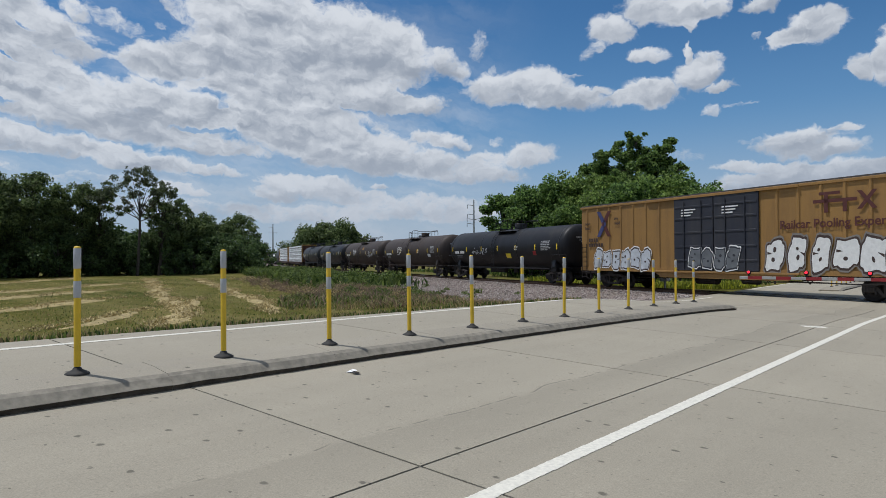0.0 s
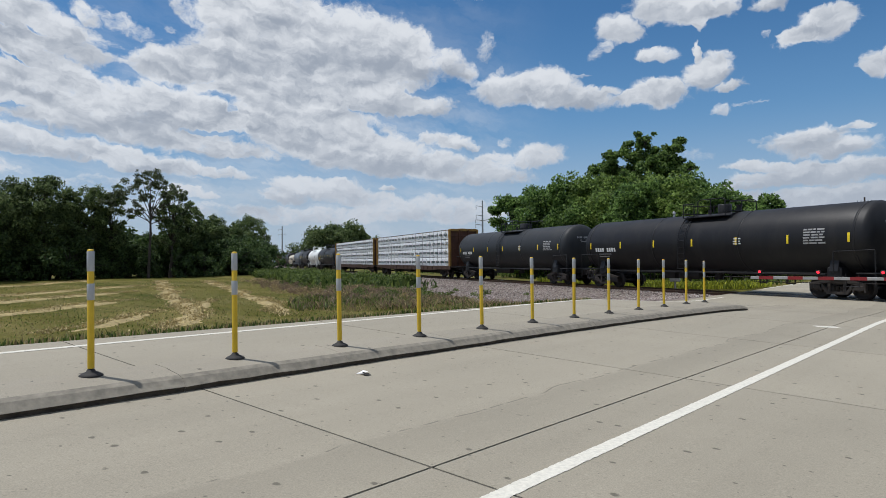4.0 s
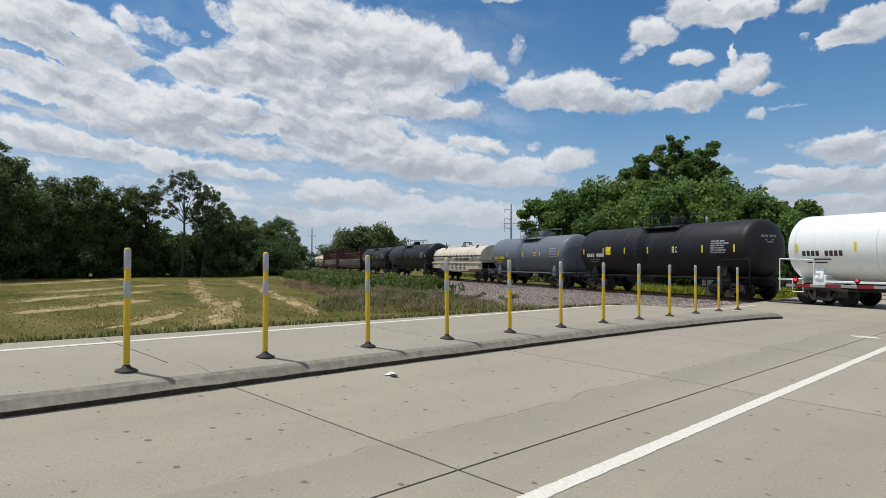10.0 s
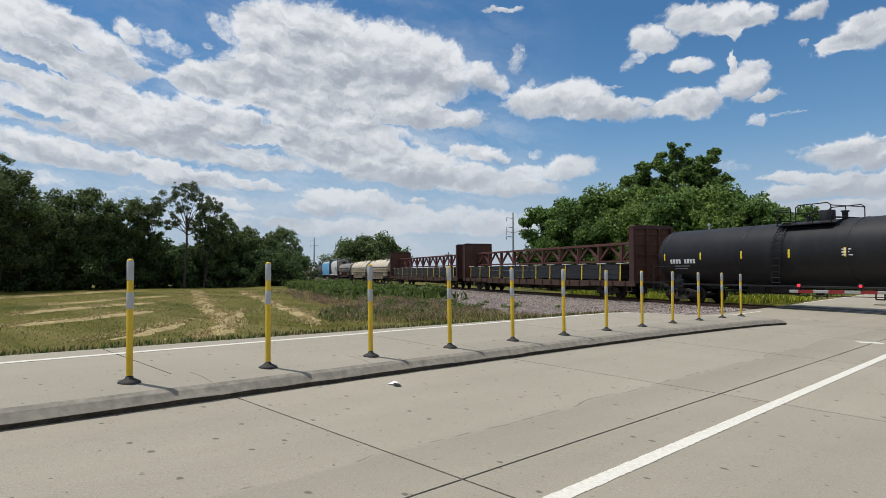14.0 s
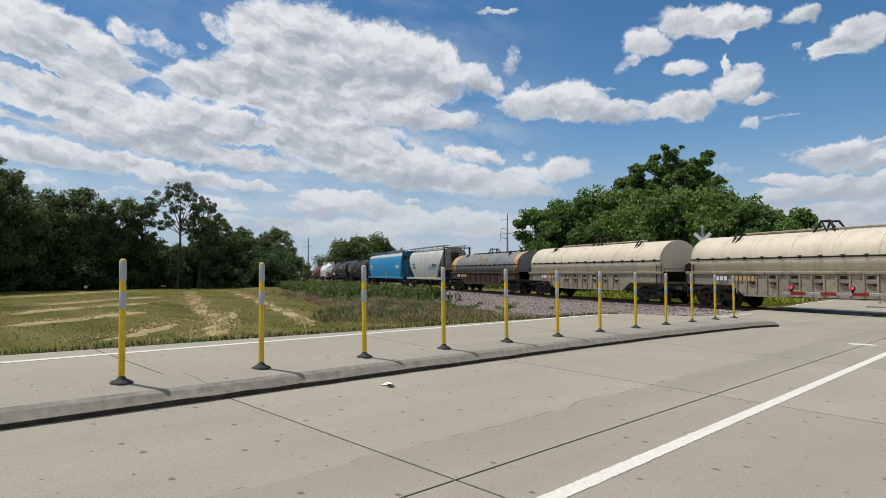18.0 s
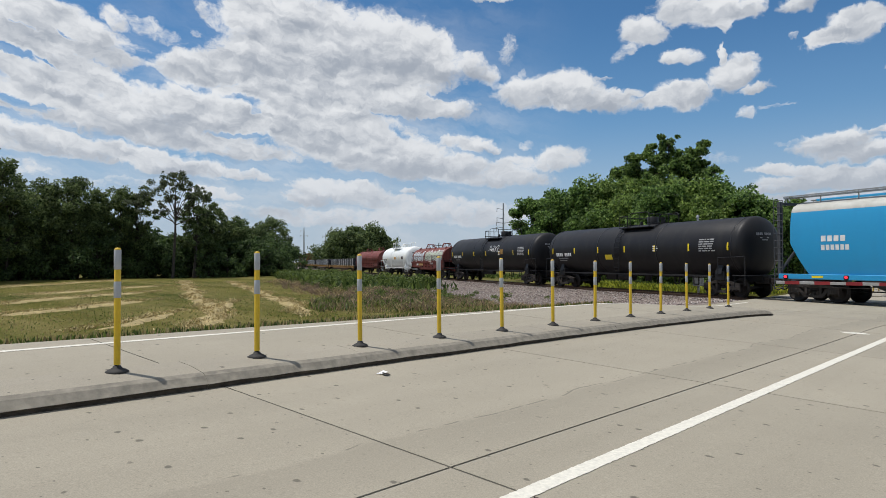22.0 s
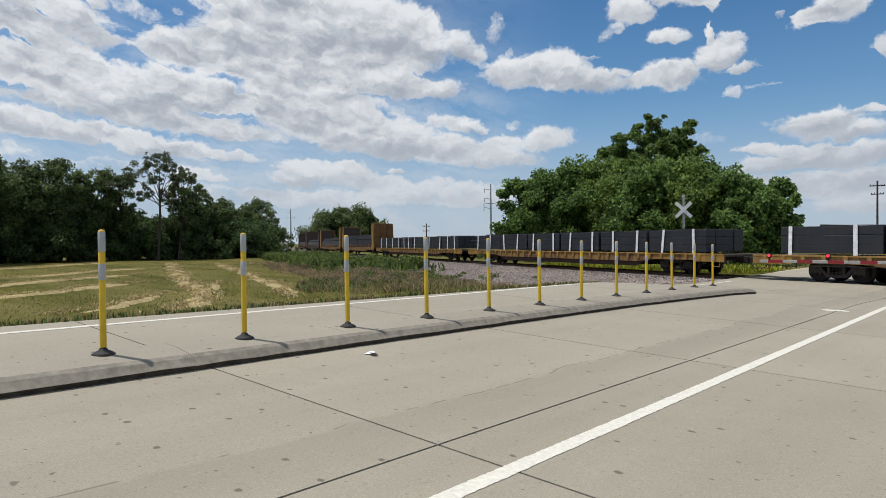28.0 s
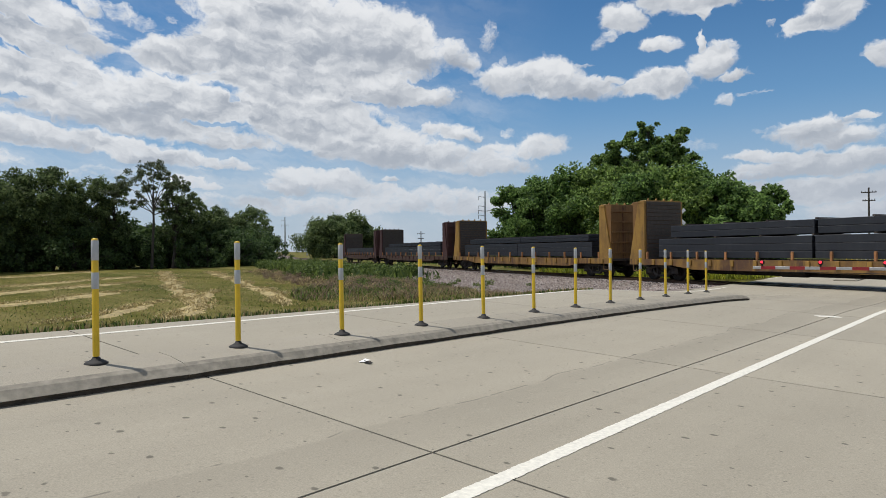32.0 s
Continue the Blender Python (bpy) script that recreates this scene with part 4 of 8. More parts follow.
def scatter_mesh(name, points, sizes, material, shape="stone"):
    """Many small stones in one mesh."""
    base = np.array([(0, 0, 0.7), (0.9, 0.1, 0.1), (0.1, 0.85, 0), (-0.8, 0.2, 0.1), (0, -0.9, 0.05), (0.1, 0.05, -0.6)])
    tri = np.array([(0, 1, 2), (0, 2, 3), (0, 3, 4), (0, 4, 1), (5, 2, 1), (5, 3, 2), (5, 4, 3), (5, 1, 4)])
    n = len(points)
    ang = np.random.rand(n) * 6.28
    c, s = np.cos(ang), np.sin(ang)
    jit = base[None] * (0.7 + 0.6 * np.random.rand(n, 6, 3)) * sizes[:, None, None]
    v = np.stack([jit[..., 0] * c[:, None] - jit[..., 1] * s[:, None], jit[..., 0] * s[:, None] + jit[..., 1] * c[:, None], jit[..., 2]], -1) + points[:, None]
    f = (tri[None] + 6 * np.arange(n)[:, None, None]).reshape(-1, 3)
    return sheet_mesh(name, v.reshape(-1, 3), f, material)


def stone_mat():
    m, nt, b = shader("ballast_stone", 0.9, 0, 0.2)
    geo = nt.nodes.new("ShaderNodeNewGeometry")
    nt.links.new(ramp(nt, geo.outputs["Random Per Island"], [(0, (0.1, 0.085, 0.08)), (0.4, (0.25, 0.2, 0.175)), (0.7, (0.33, 0.27, 0.24)), (1, (0.45, 0.42, 0.39))]), b.inputs["Base Color"])
    return m


def bed_z(x, y, o):
    return np.maximum(np.interp(o, [p[0] for p in prof], [p[1] for p in prof]), ground_z(x, y))


# gravel shoulder that runs up to the road edge
ss, oo = np.arange(-60, -8, 0.4), np.arange(-10.4, -2.2, 0.4)
pts = np.array([[on_track(s, o)[:2] for o in oo] for s in ss])
zz = bed_z(pts[..., 0], pts[..., 1], np.broadcast_to(oo, pts.shape[:2])) + 0.015
m = len(oo)
quads = [(j * m + i, j * m + i + 1, (j + 1) * m + i + 1, (j + 1) * m + i) for j in range(len(ss) - 1) for i in range(m - 1) if pts[j:j + 2, i:i + 2, 0].max() < ROAD_L - 0.02]
g = Geo().add([(*p, z) for p, z in zip(pts.reshape(-1, 2).tolist(), zz.reshape(-1).tolist())], quads, True)
part("ballast_shoulder", g, BALLAST, track, "spread crushed stone beside the road edge")

n = 34000
s_ = -10 - 75 * np.random.rand(n) ** 1.4
o_ = -10.3 + 12.3 * np.random.rand(n)
pts = np.array([on_track(s, o)[:2] + (0,) for s, o in zip(s_, o_)])
pts[:, 2] = bed_z(pts[:, 0], pts[:, 1], o_) + 0.02
keep = pts[:, 0] < ROAD_L - 0.1
tagged(part("ballast_stones", scatter_mesh("ballast_stones", pts[keep], 0.03 + 0.04 * np.random.rand(keep.sum()), stone_mat()), None, track), kind="stuff")

# dark rubber flangeway strips along both rails across the road
for off in (-1.02, -0.5, 0.5, 1.02):
    g = Geo()
    line = [on_track(s, off) for s in np.arange(-12.5, 6.5, 0.5)]
    v = []
    for x, y, a in line:
        c, s2 = math.cos(radians(a)), math.sin(radians(a))
        for o in (-0.17, 0.17):
            v.append((x - s2 * o, y + c * o, float(road_z(x, y)) + 0.012))
    g.add(v, [(2 * i, 2 * i + 2, 2 * i + 3, 2 * i + 1) for i in range(len(line) - 1) if line[i][0] > ROAD_L and line[i + 1][0] < ROAD_R])
    part("flangeway_strip", g, RUBBER, track, "black rubber strip beside the rail")

# ---- the train: parts shared by all cars ----
WHEEL_R = 0.457
SPEED = 18.781


def shared(name, geo, material):
    me = fixed(geo.mesh(name))
    me.materials.append(material)
    return me


def wheelset_mesh():
    g = Geo()
    for sgn in (-1, 1):
        g.lathe([(sgn * 0.69, 0.0), (sgn * 0.69, 0.49), (sgn * 0.72, 0.49), (sgn * 0.725, 0.462), (sgn * 0.83, 0.455), (sgn * 0.83, 0.39), (sgn * 0.79, 0.37), (sgn * 0.78, 0.18), (sgn * 0.83, 0.14), (sgn * 0.83, 0.0)], "y", 28)
        for k in range(3):
            a = 2 * math.pi * k / 3
            g.cyl((0.1 * math.cos(a), sgn * 0.95, 0.1 * math.sin(a)), (0.1 * math.cos(a), sgn * 1.13, 0.1 * math.sin(a)), 0.022, n=6)
        g.cyl((0, sgn * 0.83, 0), (0, sgn * 1.1, 0), 0.13, n=14)
    g.cyl((0, -0.8, 0), (0, 0.8, 0), 0.08, n=12)
    return shared("wheelset", g, WHEEL_STEEL)


def sideframe_mesh():
    g = Geo()
    top = [(-1.15, 0.52), (-1.15, 0.66), (-0.45, 0.8), (0.45, 0.8), (1.15, 0.66), (1.15, 0.52), (0.75, 0.6), (0.4, 0.68), (-0.4, 0.68), (-0.75, 0.6)]
    g.prism(top, "y", -0.09, 0.09)
    g.prism([(-0.78, 0.6), (-0.42, 0.2), (0.42, 0.2), (0.78, 0.6), (0.62, 0.62), (0.36, 0.31), (-0.36, 0.31), (-0.62, 0.62)], "y", -0.08, 0.08)
    for x in (-0.32, 0.32):
        g.box(x - 0.06, x + 0.06, -0.07, 0.07, 0.28, 0.72)
    for x in (-0.89, 0.89):
        g.box(x - 0.2, x + 0.2, -0.1, 0.1, 0.36, 0.58, 0.03)
        g.box(x - 0.26, x - 0.19, -0.08, 0.08, 0.3, 0.62)
        g.box(x + 0.19, x + 0.26, -0.08, 0.08, 0.3, 0.62)
    for x in (-0.17, 0.0, 0.17):
        for k in range(5):
            g.cyl((x, 0, 0.32 + 0.05 * k), (x, 0, 0.345 + 0.05 * k), 0.075, n=8)
    return shared("sideframe", g, TRUCK_DUST)


def bolster_mesh():
    g = Geo().box(-0.22, 0.22, -1.05, 1.05, 0.58, 0.74, 0.03).box(-0.3, 0.3, -0.35, 0.35, 0.7, 0.86, 0.02)
    g.box(-0.75, -0.68, -0.85, 0.85, 0.42, 0.5).box(0.68, 0.75, -0.85, 0.85, 0.42, 0.5)
    return shared("truck", g, STEEL_DARK)


def coupler_mesh():
    g = Geo().box(-0.7, 0.05, -0.19, 0.19, 0.68, 1.0, 0.02).box(0.0, 0.45, -0.09, 0.09, 0.77, 0.95, 0.02)
    g.box(0.36, 0.62, -0.16, 0.1, 0.72, 0.99, 0.04).box(0.5, 0.66, 0.04, 0.19, 0.74, 0.97, 0.04)
    g.tube([(0.3, -0.3, 0.8), (0.45, -0.3, 0.5), (0.6, -0.25, 0.42), (0.7, -0.2, 0.5)], 0.025)
    return shared("coupler", g, STEEL_DARK)


WHEELSET, SIDEFRAME, BOLSTER, COUPLER = wheelset_mesh(), sideframe_mesh(), bolster_mesh(), coupler_mesh()
CARS, WHEELS = [], []


def new_car(name, label, category, rear0, length, truck_in=2.5):
    """A car whose rear end lies at rear0 along the track at the start. Returns the thing; parts lie in its space, x ahead."""
    car = thing(name, label, category, "cars of the freight train")
    half = length / 2
    tc = half - truck_in
    for x in (-tc, tc):
        truck = part("truck", BOLSTER, None, car, m=pose(x, 0, 0))
        for y in (-1.03, 1.03):
            part("sideframe", SIDEFRAME, None, truck, m=pose(0, y, 0))
        for dx in (-0.89, 0.89):
            w = part("wheelset", WHEELSET, None, truck, m=pose(dx, 0, WHEEL_R))
            WHEELS.append((w, dx, rear0 + half + x + dx))
    for sgn in (-1, 1):
        part("coupler", COUPLER, None, car, m=pose(sgn * (half - 0.55), 0, 0, 0, 0, 0 if sgn > 0 else 180))
    CARS.append((car, rear0 + half, tc))
    return car


def under_gear(car, reach, z=0.92):
    """Brake cylinder, reservoir, levers and rods that hang between the trucks."""
    g = Geo().cyl((0.9, -0.75, z - 0.25), (1.7, -0.75, z - 0.25), 0.2, n=12).cyl((-1.8, -0.7, z - 0.28), (-0.6, -0.7, z - 0.28), 0.24, n=12)
    g.tube([(-reach, -0.35, z - 0.3), (-0.6, -0.5, z - 0.22), (0.9, -0.5, z - 0.22), (reach, -0.35, z - 0.3)], 0.028)
    g.tube([(-reach, 0.4, z - 0.12), (reach, 0.4, z - 0.12)], 0.03)
    for x in (-0.62 * reach, -0.3 * reach, 0.35 * reach, 0.66 * reach):
        g.box(x - 0.05, x + 0.05, -1.2, 1.2, z - 0.2, z, 0.01)
        g.tube([(x, -1.1, z), (x + 0.25, -1.1, z - 0.32), (x + 0.5, -1.1, z)], 0.022)
    return part("brake_gear", g, STEEL_DARK, car)


def ride(s_mid, tc):
    """The pose of a car whose middle is at s_mid, its trucks tc before and behind."""
    x0, y0, _ = on_track(s_mid - tc)
    x1, y1, _ = on_track(s_mid + tc)
    return pose((x0 + x1) / 2, (y0 + y1) / 2, RAIL_Z, 0, 0, math.degrees(math.atan2(y1 - y0, x1 - x0)))


def barrel_patch(g, zc, r, x0, x1, z0, z1, side=-1, lift=0.005, n=4):
    """A patch that lies on the side of a lying cylinder."""
    v = []
    for k in range(n + 1):
        z = z0 + (z1 - z0) * k / n
        y = side * math.sqrt(max(r * r - (z - zc) ** 2, 0)) + side * lift
        v += [(x0, y, z), (x1, y, z)]
    g.add(v, [(2 * k, 2 * k + 1, 2 * k + 3, 2 * k + 2) for k in range(n)])


def rungs(g, x, y, z0, z1, w=0.4, r=0.018, step=0.3, along="x"):
    for d in (-w / 2, w / 2):
        a = (x + d, y) if along == "x" else (x, y + d)
        g.cyl((*a, z0), (*a, z1), r, n=6)
    z = z0 + 0.1
    while z < z1:
        p, q = ((x - w / 2, y, z), (x + w / 2, y, z)) if along == "x" else ((x, y - w / 2, z), (x, y + w / 2, z))
        g.cyl(p, q, r * 0.85, n=5)
        z += step


def scrawl(g, put, x, z, w, h, seed, strokes=26, thick=0.06):
    """One unbroken spray line: tall loops and hooks, like a hand-written tag."""
    rnd = random.Random(seed)
    pts = []
    for k in range(strokes):
        u = (k + 0.5) / strokes
        tall = rnd.uniform(0.45, 1.0)
        lo, hi = z + h * rnd.uniform(0.0, 0.3), z + h * tall
        cx = x + u * w + rnd.uniform(-0.3, 0.5) * w / strokes
        wide = w / strokes
        form = rnd.choice((((0, 0), (0.1, 1), (0.7, 0.9), (0.75, 0.55), (0.15, 0.5), (0.8, 0)), ((0.1, 1), (0, 0.1), (0.6, 0), (0.8, 0.4), (0.75, 1)), ((0, 0), (0.35, 1), (0.5, 0.95), (0.8, 0), (0.2, 0.4), (0.9, 0.45)),
                           ((0.8, 0.9), (0.2, 1), (0, 0.6), (0.7, 0.45), (0.75, 0.05), (0, 0)), ((0, 1), (0.05, 0), (0.2, 0.5), (0.8, 1), (0.3, 0.5), (0.85, 0))))
        for p, q in form:
            pts.append((cx + wide * (p * 1.15 + 0.25 * q) + rnd.uniform(-0.05, 0.05) * wide, lo + (hi - lo) * q + rnd.uniform(-0.05, 0.05) * h))
    v = []
    for i, (px, pz) in enumerate(pts):
        (ax, az), (bx, bz) = pts[max(i - 1, 0)], pts[min(i + 1, len(pts) - 1)]
        d = math.hypot(bx - ax, bz - az) or 1
        t = thick * (0.35 + 0.3 * math.sin(i * 0.9 + seed) ** 2)
        nx, nz = -(bz - az) / d * t, (bx - ax) / d * t
        v += [put(px - nx, pz - nz), put(px + nx, pz + nz)]
    g.add(v, [(2 * i, 2 * i + 2, 2 * i + 3, 2 * i + 1) for i in range(len(pts) - 1)])


def bubble_letters(put, x, z, w, h, seed, count, fill, line, parent, label):
    """Fat outlined spray letters, each a lumpy filled shape with a darker rim and an inner stroke."""
    rnd = random.Random(seed)
    for k in range(count):
        cx, lw = x + w * (k + 0.5) / count, w / count * rnd.uniform(0.36, 0.43)
        cz, lh = z + h / 2 + rnd.uniform(-0.06, 0.06) * h, h / 2 * rnd.uniform(0.8, 1.0)
        n, ph, fat = 26, rnd.uniform(0, 6.28), rnd.uniform(0.4, 0.75)
        ring = []
        for i in range(n):
            a = 2 * math.pi * i / n
            q = 1 + 0.1 * math.sin(2 * a + ph) + 0.09 * math.sin(5 * a + 2 * ph) + rnd.uniform(-0.05, 0.05)
            sx, sz = abs(math.cos(a)) ** fat * (1 if math.cos(a) > 0 else -1), abs(math.sin(a)) ** fat * (1 if math.sin(a) > 0 else -1)
            ring.append((sx * q + 0.18 * sz, sz * q))

        def blob(scale, lift):
            rings = (1.0, 0.8, 0.6, 0.4, 0.2)
            v = [put(cx + lw * p * scale * f, cz + lh * q * (scale + (scale - 1) * 0.3) * f, lift) for f in rings for p, q in ring] + [put(cx, cz, lift)]
            f = [(j * n + i, j * n + (i + 1) % n, (j + 1) * n + (i + 1) % n, (j + 1) * n + i) for j in range(4) for i in range(n)]
            return Geo().add(v, f + [(4 * n + i, 4 * n + (i + 1) % n, 5 * n) for i in range(n)])

        letter = part("spray_letter", blob(1.0, 0.005), fill, parent, label)
        part("outline", blob(1.12, 0.002), line, letter)
        part("rim", blob(1.22, 0.0), WHITE_PAINT if fill is not LETTER else SPRAY_DIM, letter)
        # holes and cuts inside the letter
        g = Geo()
        for j in range(rnd.choice((1, 2, 2))):
            ox, oz = rnd.uniform(-0.25, 0.25) * lw, ((-0.3, 0.34)[j] + rnd.uniform(-0.1, 0.1)) * lh
            rx, rz, t = rnd.uniform(0.12, 0.3) * lw, rnd.uniform(0.08, 0.2) * lh, rnd.uniform(-0.6, 0.6)
            c, s = math.cos(t), math.sin(t)
            hole = [(math.cos(2 * math.pi * i / 10) * rx, math.sin(2 * math.pi * i / 10) * rz) for i in range(10)]
            g.add([put(cx + ox + c * p - s * q, cz + oz + s * p + c * q, 0.008) for p, q in hole], [tuple(range(10))])
        side = rnd.choice((-1, 1))
        cut = [(side * 0.9, rnd.uniform(-0.3, 0.3)), (side * 0.25, rnd.uniform(-0.1, 0.2))]
        g.add([put(cx + lw * cut[0][0], cz + lh * (cut[0][1] + 0.1), 0.008), put(cx + lw * cut[0][0], cz + lh * (cut[0][1] - 0.1), 0.008), put(cx + lw * cut[1][0], cz + lh * cut[1][1], 0.008)], [(0, 1, 2)])
        part("inner_stroke", g, line, letter)


def mark_line(put, x, z, count, w, h, material, parent, gaps=(), label=""):
    """A row of character-sized bars, each a part of its own."""
    for k in range(count):
        if k not in gaps:
            g = Geo()
            put(g, x + k * w * 1.35, x + k * w * 1.35 + w, z, z + h)
            part("mark_bar", g, material, parent, label)


def text_line(put, x, z, w, h, material, parent, name="stencil_line"):
    """One line of writing too small to read."""
    g = Geo()
    put(g, x, x + w, z, z + h)
    part(name, g, material, parent)


# ---- tank cars ----
def tank_car(label, rear0, length, mat, r=1.5, top=4.0, frame_mat=None, marks=9, mark_mat=None, strips=7, seed=0, panels=(), graffiti=None, words=None, lad=-0.6, cut=0.0):
    rnd = random.Random(seed)
    frame_mat = frame_mat or mat
    car = new_car("tank_car", label, "tank car", rear0, length)
    half, zc = length / 2, top - r
    hl = half - 0.8 - cut / 2
    body = hl - 0.52
    prof = [(-hl, 0.0)] + [(-body - 0.52 * math.cos(a), r * math.sin(a)) for a in np.linspace(0.18, math.pi / 2, 8)]
    prof += [(a, b) for a, b in ((-body * 0.5, r), (-0.03, r))] + [(0.0, r)] + [(body * 0.5, r)]
    prof += [(body + 0.52 * math.cos(a), r * math.sin(a)) for a in np.linspace(math.pi / 2, 0.18, 8)] + [(hl, 0.0)]
    tank = part("tank", Geo().lathe(prof, "x", 40, True, (0, 0, zc)), mat, car, m=pose(-cut / 2, 0, 0))
    # jacket bands
    for x in (-body * 0.97, -body * 0.33, body * 0.33, body * 0.97):
        part("jacket_band", Geo().lathe([(x - 0.05, r + 0.001), (x - 0.045, r + 0.012), (x + 0.045, r + 0.012), (x + 0.05, r + 0.001)], "x", 40, True, (0, 0, zc)), mat, tank)
    # stub sills with saddles over the trucks
    tc = half - 2.5
    for sgn in (-1, 1):
        g = Geo().box(min(sgn * (tc - 1.4), sgn * (half - 0.75)), max(sgn * (tc - 1.4), sgn * (half - 0.75)), -0.3, 0.3, 0.78, 1.12, 0.02)
        g.box(sgn * tc - 0.3, sgn * tc + 0.3, -1.25, 1.25, 0.82, 1.3, 0.03)
        g.prism([(-1.3, 1.15), (-1.05, zc - 0.4), (1.05, zc - 0.4), (1.3, 1.15)], "x", sgn * tc - 0.18, sgn * tc + 0.18)
        part("stub_sill", g, frame_mat, car)
        g = Geo().box(min(sgn * (half - 1.5), sgn * (half - 0.72)), max(sgn * (half - 1.5), sgn * (half - 0.72)), -1.5, 1.5, 1.06, 1.1, 0.01)
        part("end_platform", g, frame_mat, car)
        for y in (-1.45, 1.45):
            x0, x1 = sgn * (half - 2.4), sgn * (half - 0.78)
            part("handrail", Geo().tube([(x0, y, 1.08), (x0, y, 1.95), (x1, y, 2.0), (x1, y, 1.0), (x1, y, 0.6)], 0.024), frame_mat, car)
            part("sill_step", Geo().tube([(x0 + sgn * 0.5, y, 1.06), (x0 + sgn * 0.5, y, 0.55), (x0 + sgn * 1.0, y, 0.55), (x0 + sgn * 1.0, y, 1.06)], 0.02), frame_mat, car)
    # side running bar and pipework under the shell
    for y in (-1.32, 1.32):
        part("side_rail", Geo().box(-tc + 0.3, tc - 0.3, y - 0.05, y + 0.05, 0.98, 1.07, 0.01), frame_mat, car)
    g = Geo().cyl((0.4, 0, 0.62), (0.4, 0, 1.05), 0.2, n=14).cyl((-1.6, -0.5, 0.82), (-0.3, -0.5, 0.82), 0.2, n=12)
    g.box(-3.2, -2.2, -0.35, 0.35, 0.62, 0.98, 0.03).tube([(-tc, 0.3, 0.9), (tc, 0.3, 0.9)], 0.025)
    for x in (-3.8, 3.2, 4.6):
        if abs(x) < tc - 1:
            g.tube([(x, -0.6, 1.0), (x, -0.6, 0.55), (x + 0.35, -0.6, 0.55), (x + 0.35, -0.6, 1.0)], 0.03)
    part("underbody_gear", g, STEEL_DARK, car)
    # ladders up both sides, bent round the shell
    for side in (-1, 1):
        g = Geo()
        angs = np.linspace(-1.0, 1.15, 12)
        for dx in (-0.22, 0.22):
            g.tube([(lad + dx, side * (r + 0.1) * math.cos(a) if a > 0 else side * (r + 0.1), zc + (r + 0.1) * math.sin(a)) for a in angs], 0.022)
        for a in np.linspace(-0.95, 1.1, 11):
            y = side * (r + 0.1) * math.cos(a) if a > 0 else side * (r + 0.1)
            g.cyl((lad - 0.22, y, zc + (r + 0.1) * math.sin(a)), (lad + 0.22, y, zc + (r + 0.1) * math.sin(a)), 0.018, n=5)
        part("ladder", g, frame_mat, car)
    # platform with railing round the manway
    p0, p1 = lad - 0.25, lad + 2.35
    g = Geo()
    for y in (-0.95, 0.95):
        g.box(p0, p1, y - 0.22, y + 0.22, top - 0.22, top - 0.18)
    for x in (p0, p1):
        g.box(x - 0.15, x + 0.15, -1.1, 1.1, top + 0.01, top + 0.05)
    part("platform", g, frame_mat, car)
    for y in (-1.12, 1.12):
        part("railing", Geo().tube([(p0, y, top - 0.2), (p0, y, top + 0.5), (p0 + 0.7, y, top + 0.5), (p0 + 0.7, y, top - 0.2)], 0.024), frame_mat, car)
        g = Geo().tube([(p0 + 0.95, y, top - 0.2), (p0 + 0.95, y, top + 0.56), (p0 + 1.1, y, top + 0.66), (p1 - 0.15, y, top + 0.66), (p1, y, top + 0.56), (p1, y, top - 0.2)], 0.024)
        g.tube([(p0 + 1.75, y, top - 0.2), (p0 + 1.75, y, top + 0.66)], 0.02)
        part("railing", g, frame_mat, car)
    part("railing", Geo().tube([(p0, -1.12, top + 0.46), (p0, 1.12, top + 0.46)], 0.022), frame_mat, car)
    part("railing", Geo().tube([(p1, -1.12, top + 0.54), (p1, 1.12, top + 0.54)], 0.022), frame_mat, car)
    mx = lad + 1.4
    part("manway", Geo().lathe([(0.0, 0.33), (0.46, 0.33), (0.5, 0.3), (0.52, 0.0)], "z", 20, True, (mx, 0, top - 0.06)), frame_mat, car)
    part("valve_housing", Geo().cyl((mx + 0.75, 0.1, top - 0.05), (mx + 0.75, 0.1, top + 0.3), 0.12, n=12).cyl((mx + 0.75, 0.1, top + 0.3), (mx + 0.75, 0.1, top + 0.36), 0.17, n=12), frame_mat, car)
    part("relief_valve", Geo().cyl((mx - 0.75, -0.2, top - 0.05), (mx - 0.75, -0.2, top + 0.2), 0.09, n=10), frame_mat, car)
    # reflective strips
    for k in range(strips):
        x = -body * 0.95 + 2 * body * 0.95 * k / (strips - 1)
        if abs(x - lad) < 0.5:
            x += 0.9
        for side in (-1, 1):
            g = Geo()
            barrel_patch(g, zc, r + (0.013 if k in (0, strips - 1) else 0), x - 0.05, x + 0.05, zc - 0.18, zc + 0.2, side)
            part("reflector", g, REFLECT, tank, "yellow reflective strip")
    # stencilled marks
    lay = lambda g, x0, x1, z0, z1: barrel_patch(g, zc, r, x0, x1, z0, z1, -1, 0.006, 2)
    ink = mark_mat or LETTER
    mark_line(lay, -body * 0.9, zc - 0.36, marks, 0.15, 0.23, ink, tank, (4,))
    for k in range(2):
        text_line(lay, -body * 0.87, zc - 0.52 - 0.14 * k, 1.1 - 0.2 * k, 0.05, LETTER_DIM if ink is LETTER else ink, tank)
    for k in range(0 if mat is WHITE_TANK else 6):
        px = body * 0.72
        while px < body * 0.72 + 0.85:
            pw = rnd.uniform(0.1, 0.34)
            text_line(lay, px, zc + 0.36 - 0.115 * k, pw, 0.065, LETTER_DIM, tank)
            px += pw + rnd.uniform(0.03, 0.07)
